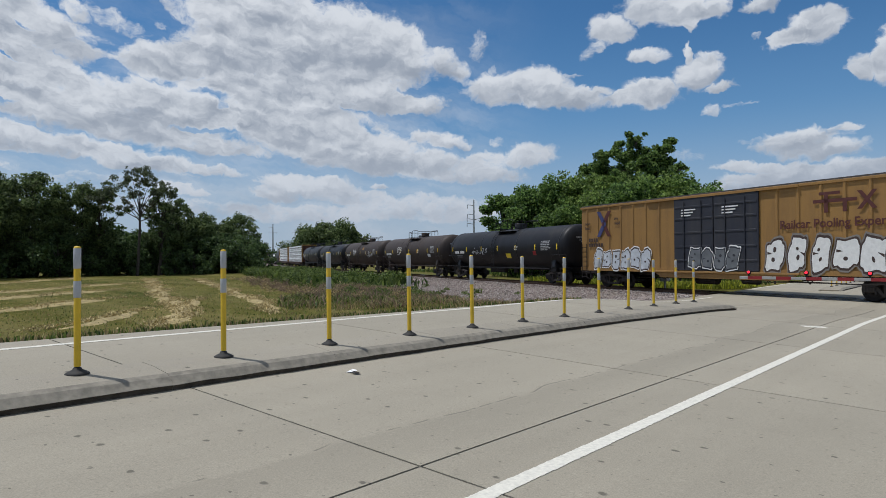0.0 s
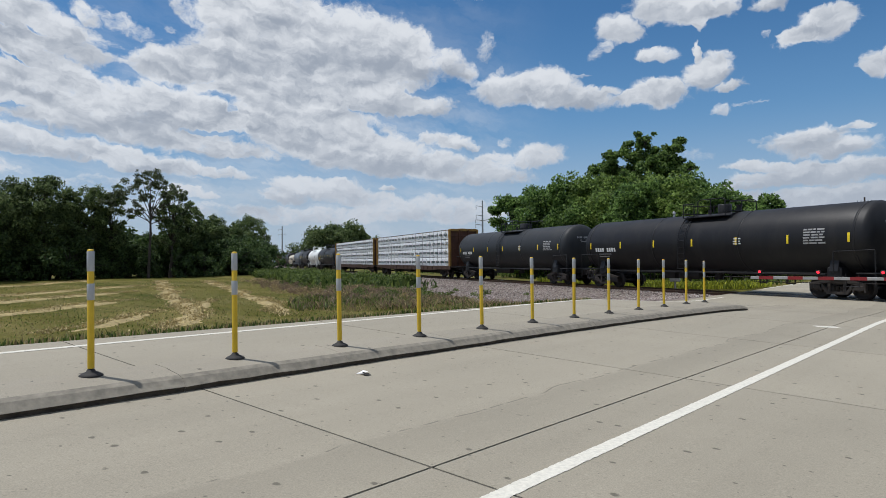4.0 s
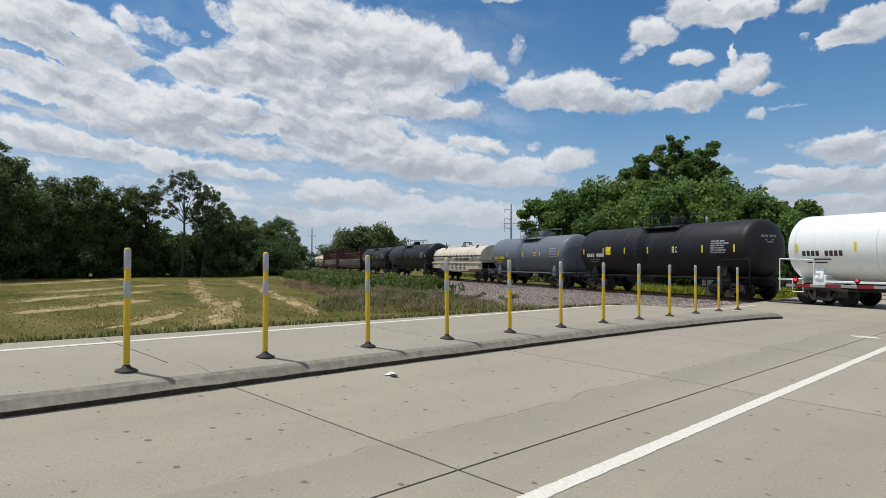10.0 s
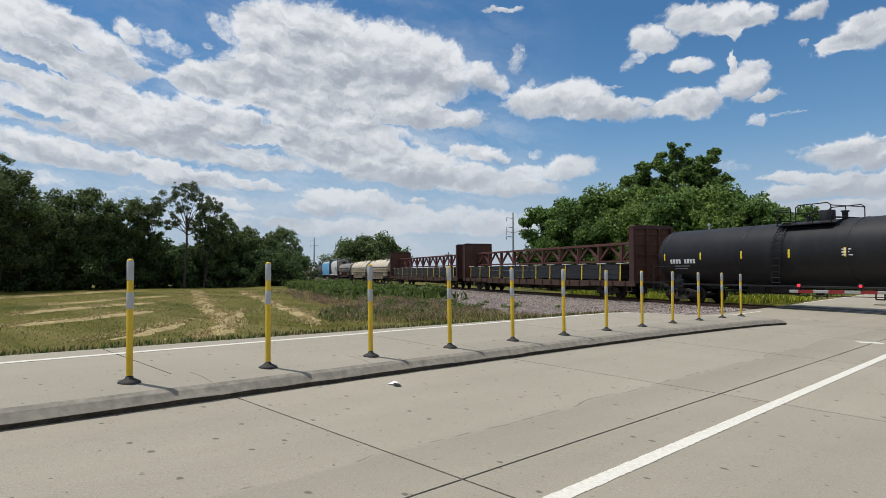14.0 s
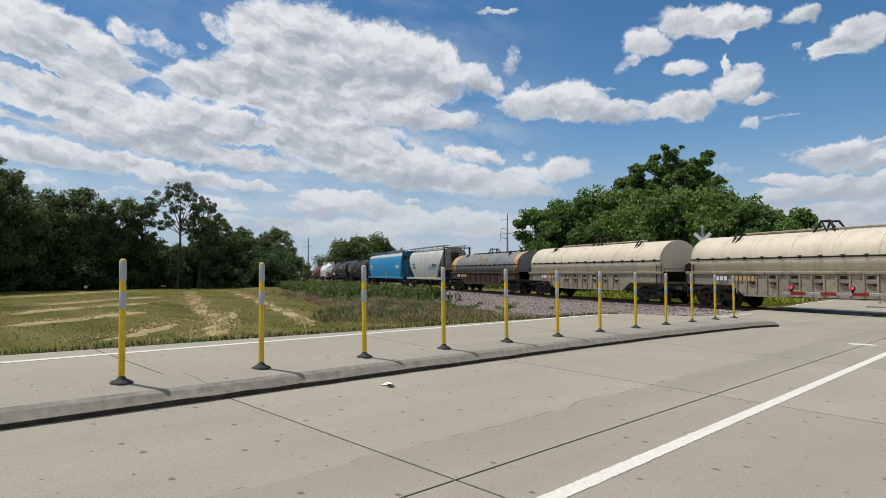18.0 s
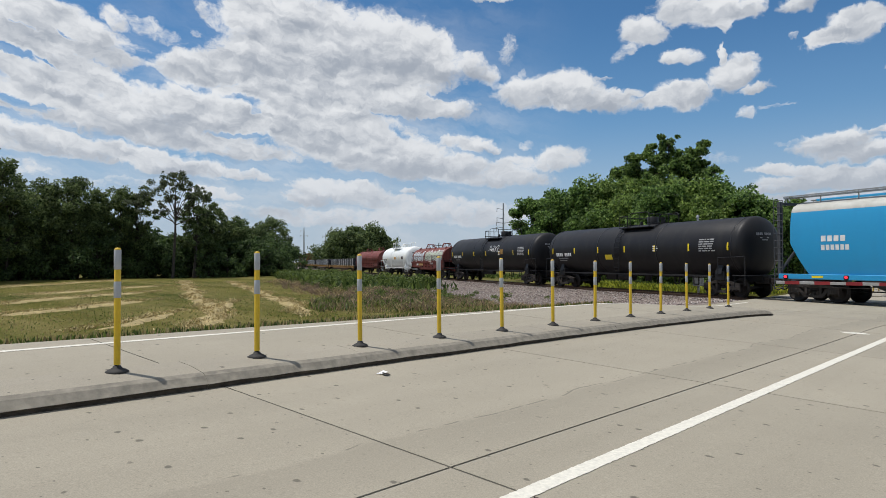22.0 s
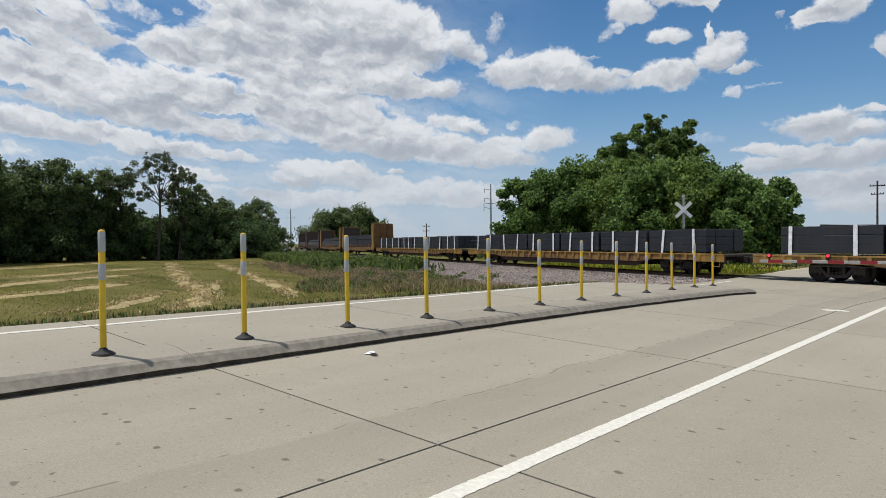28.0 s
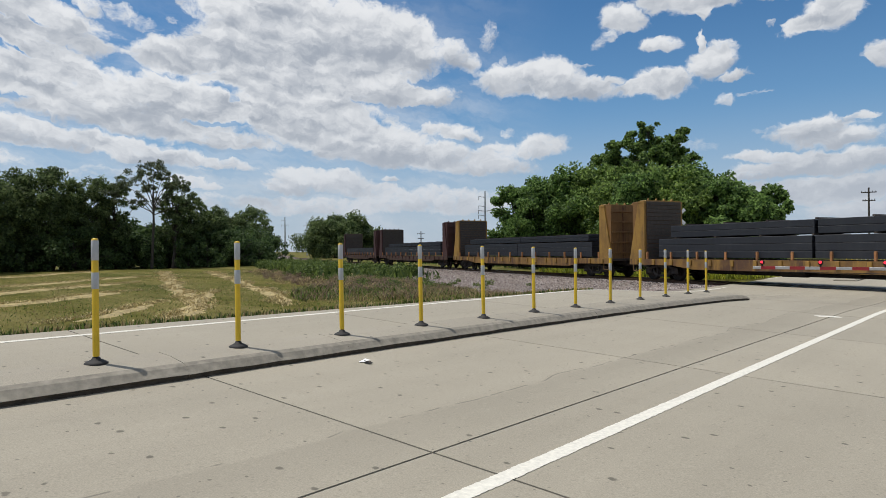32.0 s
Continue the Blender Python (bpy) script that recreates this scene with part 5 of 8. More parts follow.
    for k in range(3):
        text_line(lay, body * 0.3, zc + 0.1 - 0.12 * k, 0.4 + rnd.uniform(-0.1, 0.1), 0.045, ink, tank)
    # small marks on the front head
    def on_head(g, y0, y1, z0, z1):
        x_at = lambda y, z: body + 0.52 * math.sqrt(max(1 - (y * y + (z - zc) ** 2) / (r * r), 0.0)) + 0.006
        g.add([(x_at(y, z), y, z) for y, z in ((y0, z0), (y1, z0), (y1, z1), (y0, z1))], [(0, 1, 2, 3)])

    mark_line(on_head, -0.55, zc + 0.55, 10, 0.075, 0.12, ink if mat is WHITE_TANK else LETTER_DIM, tank, (4,))
    text_line(on_head, -0.35, zc + 0.4, 0.6, 0.05, ink if mat is WHITE_TANK else LETTER_DIM, tank)
    text_line(on_head, -0.25, zc + 0.29, 0.4, 0.05, ink if mat is WHITE_TANK else LETTER_DIM, tank)
    if words:
        for k, line in enumerate(words[2]):
            cu = bpy.data.curves.new("warning_words", "FONT")
            cu.body, cu.size, cu.extrude = line, 0.17, 0.001
            cu.materials.append(LETTER)
            wz = words[1] - 0.165 * k
            a0 = math.asin((wz - zc) / r)
            ob = new("warning_words", cu)
            ob.parent = tank
            ob["label"] = "white stencilled warning words"
            ob.matrix_basis = pose(words[0], -(r + 0.03) * math.cos(a0), wz, 90 - math.degrees(a0 + 0.06), 0, 0)
    for x, z, w, h, pm in panels:
        g = Geo()
        lay(g, x, x + w, z, z + h)
        part("placard", g, pm, tank)
    if graffiti:
        x, z, w, h, gm = graffiti
        g = Geo()
        put = lambda a, c: (a, -math.sqrt(max((r + 0.009) ** 2 - (c - zc) ** 2, 0.01)), c)
        scrawl(g, put, x, z, w, h, seed, max(5, int(w * 3)), 0.05)
        part("spray_lettering", g, gm, tank, "pale spray-painted scrawl")
    return car


# ---- coil cars ----
def coil_car(label, rear0, length, cover_mat, body_mat, covers=1, top=3.45, band_mat=None, seed=0, graffiti=None, low=0.95, marks=(), tags=(), words=(), big=False):
    car = new_car("coil_car", label, "coil car", rear0, length, 2.35)
    half = length / 2
    hl = half - 0.85
    tc = half - 2.35
    g = Geo()
    side = [(-hl, 1.2), (-hl, 1.72), (hl, 1.72), (hl, 1.2), (tc - 1.35, 1.15), (tc - 2.1, low), (-tc + 2.1, low), (-tc + 1.35, 1.15)]
    for y0, y1 in ((-1.42, -1.34), (1.34, 1.42)):
        g.prism(side, "y", y0, y1)
    g.box(-hl, hl, -1.36, 1.36, 1.12, 1.2)
    part("body", g, body_mat, car)
    part("top_sill", Geo().box(-hl - 0.02, hl + 0.02, -1.5, -1.34, 1.68, 1.8, 0.015).box(-hl - 0.02, hl + 0.02, 1.34, 1.5, 1.68, 1.8, 0.015), body_mat, car)
    for k in range(int(2 * (tc - 1.6) / 0.55)):
        x = -tc + 1.7 + 0.55 * k
        part("side_rib", Geo().prism([(-1.42, low + 0.08), (-1.47, low + 0.2), (-1.47, 1.68), (-1.42, 1.68)], "x", x - 0.035, x + 0.035), body_mat, car)
        if k % 2:
            part("slot", Geo().box(x + 0.12, x + 0.42, -1.428, -1.415, 1.48, 1.6, 0.004), STEEL_DARK, car, "dark slot in the side beam")
            part("bracket", Geo().prism([(x + 0.1, 1.3), (x + 0.48, 1.3), (x + 0.42, 1.18), (x + 0.34, 1.24)], "y", -1.5, -1.42), STEEL_DARK, car)
    part("centre_sill", Geo().box(-half + 0.75, half - 0.75, -0.3, 0.3, 0.78, 1.13, 0.02), body_mat, car)
    for sgn in (-1, 1):
        g = Geo().box(sgn * (half - 0.82) - 0.08, sgn * (half - 0.82) + 0.08, -1.5, 1.5, 1.0, 1.14, 0.01)
        for y in (-1.46, 1.46):
            rungs(g, sgn * (half - 1.15), y, 0.45, 2.2, 0.42, 0.02)
        g.tube([(sgn * (half - 0.8), -1.4, 1.1), (sgn * (half - 0.8), -1.4, 1.95), (sgn * (half - 0.8), 1.4, 1.95), (sgn * (half - 0.8), 1.4, 1.1)], 0.022)
        g.cyl((sgn * (half - 0.95), 0.5, 2.0), (sgn * (half - 0.9), 0.5, 2.0), 0.28, n=16)
        part("end_gear", g, STEEL_DARK, car)
    n = 14
    arch = [(-1.4, 1.8)] + [(-1.4 * math.cos(math.pi * k / n) if 0 < k < n else -1.4 * math.cos(math.pi * k / n), 2.35 + (top - 2.35) * math.sin(math.pi * k / n)) for k in range(n + 1)] + [(1.4, 1.8)]
    span = (2 * hl - 0.5) / covers
    for c in range(covers):
        x0, x1 = -hl + 0.25 + span * c + 0.03, -hl + 0.25 + span * (c + 1) - 0.03
        cover = part("cover", Geo().prism(arch, "x", x0, x1, True), cover_mat, car)
        g = Geo()
        for z in (2.42,):
            for y in (-1.405, 1.405):
                g.cyl((x0, y, z), (x1, y, z), 0.035, n=6)
        part("belt_rail", g, STEEL_DARK if covers == 1 else cover_mat, cover)
        m = max(3, int((x1 - x0) / 1.9))
        for k in range(m + 1):
            x = x0 + 0.04 + (x1 - x0 - 0.08) * k / m
            big = [(y * 1.008, 1.8 + (z - 1.8) * 1.008) for y, z in arch]
            part("cover_rib", Geo().prism(big, "x", x - 0.03, x + 0.03, True), band_mat if band_mat and k in (0, m) else cover_mat, cover)
        for f in (0.18, 0.5, 0.82):
            x = x0 + (x1 - x0) * f
            if f == 0.5:
                for y in (-0.42, 0.42):
                    g = Geo()
                    g.tube([(x - 0.5, y, top - 0.08), (x - 0.2, y * 0.7, top + 0.42), (x + 0.2, y * 0.7, top + 0.42), (x + 0.5, y, top - 0.08)], 0.05)
                    g.tube([(x - 0.2, y * 0.7, top + 0.42), (x + 0.12, y, top - 0.04)], 0.04)
                    part("lifting_lug", g, STEEL_DARK if covers == 1 else body_mat, cover)
                part("lug_bar", Geo().cyl((x - 0.22, -0.32, top + 0.42), (x - 0.22, 0.32, top + 0.42), 0.045, n=6), STEEL_DARK if covers == 1 else body_mat, cover)
            else:
                for y in (-1, 1):
                    g = Geo()
                    g.tube([(x - 0.2, y * 0.55, top + 0.1), (x - 0.1, y * 0.98, top - 0.42), (x + 0.05, y * 0.98, top - 0.42), (x + 0.28, y * 0.7, top + 0.02)], 0.045)
                    part("lifting_lug", g, STEEL_DARK if covers == 1 else body_mat, cover)
        if band_mat:
            for x in (x0, x1):
                lo, hi = (x + 0.002, x + 1.1) if x == x0 else (x - 0.75, x - 0.002)
                big = [(y * 1.004, 1.8 + (z - 1.8) * 1.004) for y, z in arch]
                part("end_band", Geo().prism(big, "x", lo, hi, True), band_mat, cover, "ochre end band")
    lay = lambda g, a, b, z0, z1: g.box(a, b, -1.51, -1.5, z0, z1)
    if big:
        side_lay = lambda g, a, b, z0, z1: g.box(a, b, -1.48, -1.474, z0, z1)
        mark_line(side_lay, -hl + 2.0, 1.36, 3, 0.17, 0.22, LETTER, car, (), "white reporting mark")
        mark_line(side_lay, -hl + 2.9, 1.36, 6, 0.17, 0.22, OCHRE, car, (), "ochre car number")
    else:
        mark_line(lay, -hl + 0.8, 1.69, 9, 0.12, 0.1, LETTER_DK if cover_mat is CREAM else LETTER, car, (4,), "stencilled reporting mark")
    cap3 = lambda a, c, e=0.0: (a, -1.405 - e if c < 2.36 else -1.4 * math.sqrt(max(1 - ((c - 2.35) / (top - 2.35)) ** 2, 0.02)) - 0.014 - e, c)
    lay2 = lambda g, a, b, z0, z1: g.add([cap3(a, z0), cap3(b, z0), cap3(b, z1), cap3(a, z1)], [(0, 1, 2, 3)])
    for x, z, n, w, h in marks:
        mark_line(lay2, x, z, n, w, h, LETTER_DK, car, (), "dark painted mark")
    for j, (x, z, w, h, count, gm) in enumerate(graffiti or ()):
        bubble_letters(lambda p, q, e=0.0: cap3(p, q, 0.016 + e), x, z, w, h, seed + 50 * j, count, gm, LETTER_DK, car, "fat pale spray-painted letter")
    for k, (x, z, w, h, gm, thick) in enumerate(tags):
        g = Geo()
        scrawl(g, lambda p, q: cap3(p, q, 0.004), x, z, w, h, seed + k, max(4, int(w / 0.34)), thick)
        part("spray_lettering", g, gm, car, "spray-painted tag")
    for text, x, z, size, ink in words:
        cu = bpy.data.curves.new("lettering", "FONT")
        cu.body, cu.size, cu.extrude = text, size, 0.002
        cu.materials.append(ink)
        ob = new("lettering", cu)
        ob.parent = car
        ob.matrix_basis = pose(x, -1.512, z, 90, 0, 0)
        ob["label"] = "painted words"
    if covers == 1:
        # a long pipe along the ridge, with clips along the belt
        part("ridge_pipe", Geo().cyl((-hl * 0.62, -0.1, top + 0.07), (hl * 0.62, -0.1, top + 0.07), 0.055, n=8), body_mat, car)
        k = -hl + 0.8
        while k < hl - 0.5:
            part("belt_clip", Geo().box(k - 0.05, k + 0.05, -1.46, -1.4, 2.36, 2.5, 0.008).box(k - 0.11, k + 0.11, -1.465, -1.42, 2.47, 2.5), STEEL_DARK, car)
            k += 0.95
    return car


# ---- covered hoppers ----
def hopper_car(label, rear0, length, mat, end_mat, top=4.55, bays=3, seed=0, straight=False):
    car = new_car("hopper_car", label, "hopper car", rear0, length, 2.3)
    half = length / 2
    hl = half - 1.0
    ebody = hl - (1.3 if not straight else 1.0)
    foot = 1.0 if not straight else 0.35
    n = 9
    # one side of the section, from the sill to the roof
    if straight:
        sec = [(1.4, 1.05), (1.46, 1.3), (1.54, 1.9), (1.57, 2.5), (1.555, 3.1), (1.51, 3.6), (1.46, 3.82), (1.44, 3.9), (1.32, 4.06), (1.08, 4.19), (0.6, 4.31), (0.0, 4.34)]
    else:
        sec = [(1.3, 1.15), (1.42, 1.5), (1.5, 2.0), (1.53, 2.6), (1.48, 3.2), (1.36, 3.7), (1.1, 4.05), (0.6, 4.27), (0.0, 4.33)]
    sec = [(y, z * top / 4.5) for y, z in sec]
    ring = [(-y, z) for y, z in sec] + [(y, z) for y, z in sec[::-1][1:]]
    g = Geo()
    w = len(ring)
    # the lower part of the shell ends further in than the roof: sloped end sheets
    def xend(z, sgn):
        f = (z - sec[0][1]) / (sec[-1][1] - sec[0][1])
        return sgn * (ebody - 1.35 + 1.9 * min(1.0, f * 1.5)) if not straight else sgn * (ebody - 0.45 + 0.85 * min(1.0, f * 2.4))
    v = [(xend(z, -1), y, z) for y, z in ring] + [(xend(z, 1), y, z) for y, z in ring]
    roof = Geo()
    high = [straight and min(v[i][2], v[i + 1][2]) > 3.86 for i in range(w - 1)]
    for geo_, want in ((g, False), (roof, True)):
        geo_.add(v, [(i, i + 1, w + i + 1, w + i) for i in range(w - 1) if high[i] == want], True)
    g.add(v[:w], [tuple(range(w))])
    g.add(v[w:], [tuple(range(w))])
    g.add([v[0], v[w - 1], v[2 * w - 1], v[w]], [(0, 1, 2, 3)])
    shell = part("shell", g, mat, car)
    if straight:
        part("roof", roof, HOPPER_GREY, car, "dull pale grey roof sheet")
    for y in (-1.45, 1.45):
        part("side_sill", Geo().box(-hl, hl, y - 0.09, y + 0.09, 1.0, 1.22, 0.015), mat, car)
    for sgn in (-1, 1):
        g = Geo()
        for y in (-1.42, 1.42):
            g.box(sgn * hl - 0.07, sgn * hl + 0.07, y - 0.07, y + 0.07, 1.0, top - 0.15)
            g.tube([(sgn * hl, y, 1.3), (sgn * (ebody - 0.2), y * 0.95, top * 0.62)], 0.06)
            rungs(g, sgn * (hl + 0.02), y * 1.05, 0.5, top - 0.1, 0.42, 0.02)
        g.box(sgn * hl - 0.06, sgn * hl + 0.06, -1.45, 1.45, top - 0.3, top - 0.18)
        rungs(g, sgn * (hl + 0.08), 0.6, 1.0, top - 0.2, 0.42, 0.02, 0.3, "y")
        g.box(min(sgn * (ebody - 0.4), sgn * (half - 0.75)), max(sgn * (ebody - 0.4), sgn * (half - 0.75)), -0.32, 0.32, 0.78, 1.12)
        g.box(sgn * (half - 2.3) - 0.2, sgn * (half - 2.3) + 0.2, -1.3, 1.3, 0.85, 1.15)
        part("end_frame", g, end_mat, car, "open end frame with ladder rungs")
        part("end_sheet", Geo().prism([(sgn * (ebody + 0.35), 3.9), (sgn * (ebody + 0.42), 3.9), (sgn * (ebody - foot), 1.3), (sgn * (ebody - foot - 0.07), 1.3)], "y", -1.3, 1.3), end_mat, car, "dark sloped end sheet")
    under_gear(car, half - 3.9, 0.8)
    for k in range(bays):
        x = (k - (bays - 1) / 2) * (2 * ebody - 3.4) / bays
        q = (2 * ebody - 3.4) / bays / 2 * 0.94
        v = [(x - q, -1.2, 1.2), (x + q, -1.2, 1.2), (x + q, 1.2, 1.2), (x - q, 1.2, 1.2), (x - 0.3, -0.5, 0.45), (x + 0.3, -0.5, 0.45), (x + 0.3, 0.5, 0.45), (x - 0.3, 0.5, 0.45)]
        part("discharge_bay", Geo().add(v, [(3, 2, 1, 0), (4, 5, 6, 7), (0, 1, 5, 4), (1, 2, 6, 5), (2, 3, 7, 6), (3, 0, 4, 7)]).box(x - 0.4, x + 0.4, -0.55, 0.55, 0.36, 0.47, 0.02), end_mat, car)
    g = Geo()
    for y in (-0.95, 0.95):
        g.box(-hl, hl, y - 0.2, y + 0.2, top - 0.02, top + 0.02)
        k = -hl
        while k <= hl:
            g.box(k - 0.02, k + 0.02, y - 0.02, y + 0.02, top * 0.93, top)
            k += 1.6
        g.box(-hl, hl, y * 1.22 - 0.02, y * 1.22 + 0.02, top + 0.03, top + 0.09)
    part("roof_walk", g, GALV, car, "galvanised roof walkway grating")
    part("trough_hatch", Geo().box(-ebody, ebody, -0.35, 0.35, top * 0.955, top * 0.985, 0.02), mat, car)
    def side_y(z):
        for (y0, z0), (y1, z1) in zip(sec, sec[1:]):
            if z0 <= z <= z1:
                return -(y0 + (y1 - y0) * (z - z0) / (z1 - z0)) - 0.007
        return -1.5
    lay = lambda g, a, b, z0, z1: g.add([(a, side_y(z0), z0), (b, side_y(z0), z0), (b, side_y(z1), z1), (a, side_y(z1), z1)], [(0, 1, 2, 3)])
    ink = LETTER_DK if not straight else LETTER
    mark_line(lay, -ebody + 1.0, 2.6, 4, 0.2, 0.24, ink, shell, (), "stencilled reporting mark")
    mark_line(lay, -ebody + 1.0, 2.24, 6, 0.15, 0.22, ink, shell, (), "stencilled reporting mark")
    for k in range(3):
        text_line(lay, ebody * (0.74 if straight else 0.52), 2.62 - 0.13 * k, 1.7 - 0.1 * k, 0.09, ink, shell)
    if straight:
        part("placard", Geo().box(1.2, 1.8, -1.56, -1.535, 1.42, 1.72, 0.004), REFLECT, car, "yellow plate")
    else:
        g = Geo()
        scrawl(g, lambda a, c: (a, side_y(c) - 0.004, c), 1.2, 2.0, 3.0, 0.6, seed, 8, 0.07)
        part("spray_lettering", g, GRAF_BLUE, shell, "faint blue spray-painted tag")
    for k in range(5):
        x = -ebody + 0.8 + (2 * ebody - 1.6) * k / 4
        part("reflector", Geo().box(x - 0.25, x + 0.25, -1.546, -1.54, 1.06, 1.15), REFLECT, car, "yellow reflective strip")
    return car


# ---- boxcar ----
def boxcar(label, rear0, length, mat):
    car = new_car("boxcar", label, "boxcar", rear0, length, 3.2)
    half, top = length / 2, 5.0
    hl = half - 0.75
    part("body", Geo().box(-hl, hl, -1.42, 1.42, 1.05, top - 0.12, 0.03), mat, car)
    part("side_sill", Geo().prism([(-hl, 0.98), (-hl, 1.2), (hl, 1.2), (hl, 0.98), (4.0, 0.98), (3.6, 0.72), (-3.6, 0.72), (-4.0, 0.98)], "y", -1.46, -1.4), mat, car)
    part("roof", Geo().prism([(-1.47, top - 0.16), (-1.4, top - 0.06), (0, top), (1.4, top - 0.06), (1.47, top - 0.16)], "x", -hl - 0.05, hl + 0.05), STEEL_DARK, car, "dark weathered metal roof")
    part("eave", Geo().box(-hl - 0.02, hl + 0.02, -1.49, -1.42, top - 0.26, top - 0.14, 0.01), mat, car)
    d0, d1 = -2.6, 2.25
    x = -hl + 0.55
    while x < hl:
        if not d0 - 0.25 < x < d1 + 0.25:
            part("side_post", Geo().prism([(x - 0.09, -1.42), (x - 0.045, -1.475), (x + 0.045, -1.475), (x + 0.09, -1.42)], "z", 1.15, top - 0.25), mat, car)
        x += 0.97
    for a, b in ((d0, (d0 + d1) / 2 - 0.02), ((d0 + d1) / 2 + 0.02, d1)):
        door = part("door", Geo().box(a, b, -1.52, -1.43, 1.1, top - 0.27, 0.02), DOOR_NAVY, car, "dark navy sliding plug door")
        for z in (1.6, 2.3, 3.0, 3.7, 4.3):
            part("door_rib", Geo().box(a + 0.08, b - 0.08, -1.545, -1.52, z - 0.05, z + 0.05, 0.01), DOOR_NAVY, door)
        for u in (0.28, 0.72):
            part("lock_bar", Geo().cyl((a + (b - a) * u, -1.56, 1.15), (a + (b - a) * u, -1.56, top - 0.45), 0.025, n=8), DOOR_NAVY, door)
        for k in range(3):
            text_line(lambda g, p, q, r, s: g.box(p, q, -1.553, -1.548, r, s), a + 0.5, 4.12 - 0.14 * k, 0.9 - 0.15 * k, 0.06, LETTER, door)
    part("door_track", Geo().box(d0 - 1.9, d1 + 1.9, -1.54, -1.46, 0.98, 1.07, 0.01), mat, car)
    under_gear(car, half - 4.6)
    part("door_track", Geo().box(d0 - 1.9, d1 + 1.9, -1.55, -1.49, top - 0.27, top - 0.2), mat, car)
    # the big crossed-arrow emblem as plain shapes
    ex, ez = -hl + 2.1, 3.75
    for s, mm in ((1, EMBLEM_BLUE), (-1, EMBLEM_RED)):
        g = Geo()
        for dx in (0, 0.14):
            g.prism([(ex - 0.62 + dx, ez - 0.75 * s), (ex - 0.46 + dx, ez - 0.75 * s), (ex + 0.02 + dx, ez - 0.08 * s), (ex + 0.02 + dx, ez + 0.08 * s), (ex - 0.46 + dx, ez + 0.75 * s), (ex - 0.62 + dx, ez + 0.75 * s), (ex - 0.14 + dx, ez)] if s > 0 else
                    [(ex + 0.62 - dx, ez + 0.75), (ex + 0.46 - dx, ez + 0.75), (ex + 0.0 - dx, ez + 0.08), (ex + 0.0 - dx, ez - 0.08), (ex + 0.46 - dx, ez - 0.75), (ex + 0.62 - dx, ez - 0.75), (ex + 0.14 - dx, ez)], "y", -1.481 - 0.002 * dx, -1.478 - 0.002 * dx)
        part("emblem", g, mm, car, "faded blue and rust emblem strokes")
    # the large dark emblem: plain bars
    g = Geo()
    ex, ez = 5.75, 3.98
    g.box(ex - 0.75, ex + 0.1, -1.483, -1.479, ez + 0.3, ez + 0.42).box(ex - 0.55, ex - 0.38, -1.483, -1.479, ez - 0.42, ez + 0.3).box(ex - 1.0, ex + 0.75, -1.483, -1.479, ez - 0.02, ez + 0.12)
    g.box(ex + 0.2, ex + 0.37, -1.483, -1.479, ez - 0.42, ez - 0.02)
    for s in (-1, 1):
        g.prism([(ex + 0.75, ez - 0.36 * s), (ex + 0.93, ez - 0.36 * s), (ex + 1.5, ez + 0.36 * s), (ex + 1.32, ez + 0.36 * s)], "y", -1.483 - 0.001 * s, -1.479)
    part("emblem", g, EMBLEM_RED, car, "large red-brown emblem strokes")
    for text, x, z, size in (("next", -hl + 0.42, 3.75, 0.26), ("load", -hl + 0.42, 3.47, 0.26), ("any", -hl + 2.95, 3.95, 0.26), ("road", -hl + 2.95, 3.67, 0.26), ("Railcar Pooling Experts", 3.25, 2.98, 0.5)):
        cu = bpy.data.curves.new("lettering", "FONT")
        cu.body, cu.size, cu.extrude, cu.offset = text, size, 0.002, size * 0.018
        cu.materials.append(EMBLEM_RED if size > 0.4 else LETTER_DK)
        ob = new("lettering", cu)
        ob.parent = car
        ob.matrix_basis = pose(x, -1.481, z, 90, 0, 0)
        ob["label"] = "dark painted words"
    lay = lambda g, a, b, z0, z1: g.box(a, b, -1.482, -1.479, z0, z1)
    mark_line(lay, -hl + 0.75, 2.72, 4, 0.16, 0.2, LETTER_DK, car, (), "stencilled reporting mark")
    mark_line(lay, -hl + 0.75, 2.42, 6, 0.16, 0.2, LETTER_DK, car, (), "stencilled reporting mark")
    put = lambda a, c, e=0.0: (a, -1.4835 - e, c)
    bubble_letters(put, -hl + 1.2, 1.15, 4.6, 1.05, 5, 6, GRAF_GREY, LETTER_DK, car, "grey outlined spray-painted letter")
    bubble_letters(lambda a, c, e=0.0: (a, -1.5565 - e, c), -1.6, 1.2, 2.9, 1.0, 6, 4, SPRAY_SOOT, DOOR_NAVY, car, "dim grey outlined spray-painted letter")
    bubble_letters(put, 2.5, 1.15, hl - 2.9, 1.45, 7, 7, LETTER, LETTER_DK, car, "white outlined spray-painted letter")
    for sgn in (-1, 1):
        g = Geo()
        rungs(g, sgn * (hl - 0.35), -1.5, 0.5, 2.6, 0.42, 0.02)
        g.box(sgn * (half - 3.2) - 0.25, sgn * (half - 3.2) + 0.25, -1.3, 1.3, 0.82, 1.06)
        g.box(min(sgn * 3.6, sgn * (half - 0.7)), max(sgn * 3.6, sgn * (half - 0.7)), -0.3, 0.3, 0.75, 1.06)
        part("end_gear", g, STEEL_DARK, car)
        for k in range(9):
            part("end_rib", Geo().box(sgn * hl - 0.05, sgn * hl + 0.05, -1.3, 1.3, 1.3 + 0.38 * k, 1.45 + 0.38 * k, 0.03), mat, car)
    return car


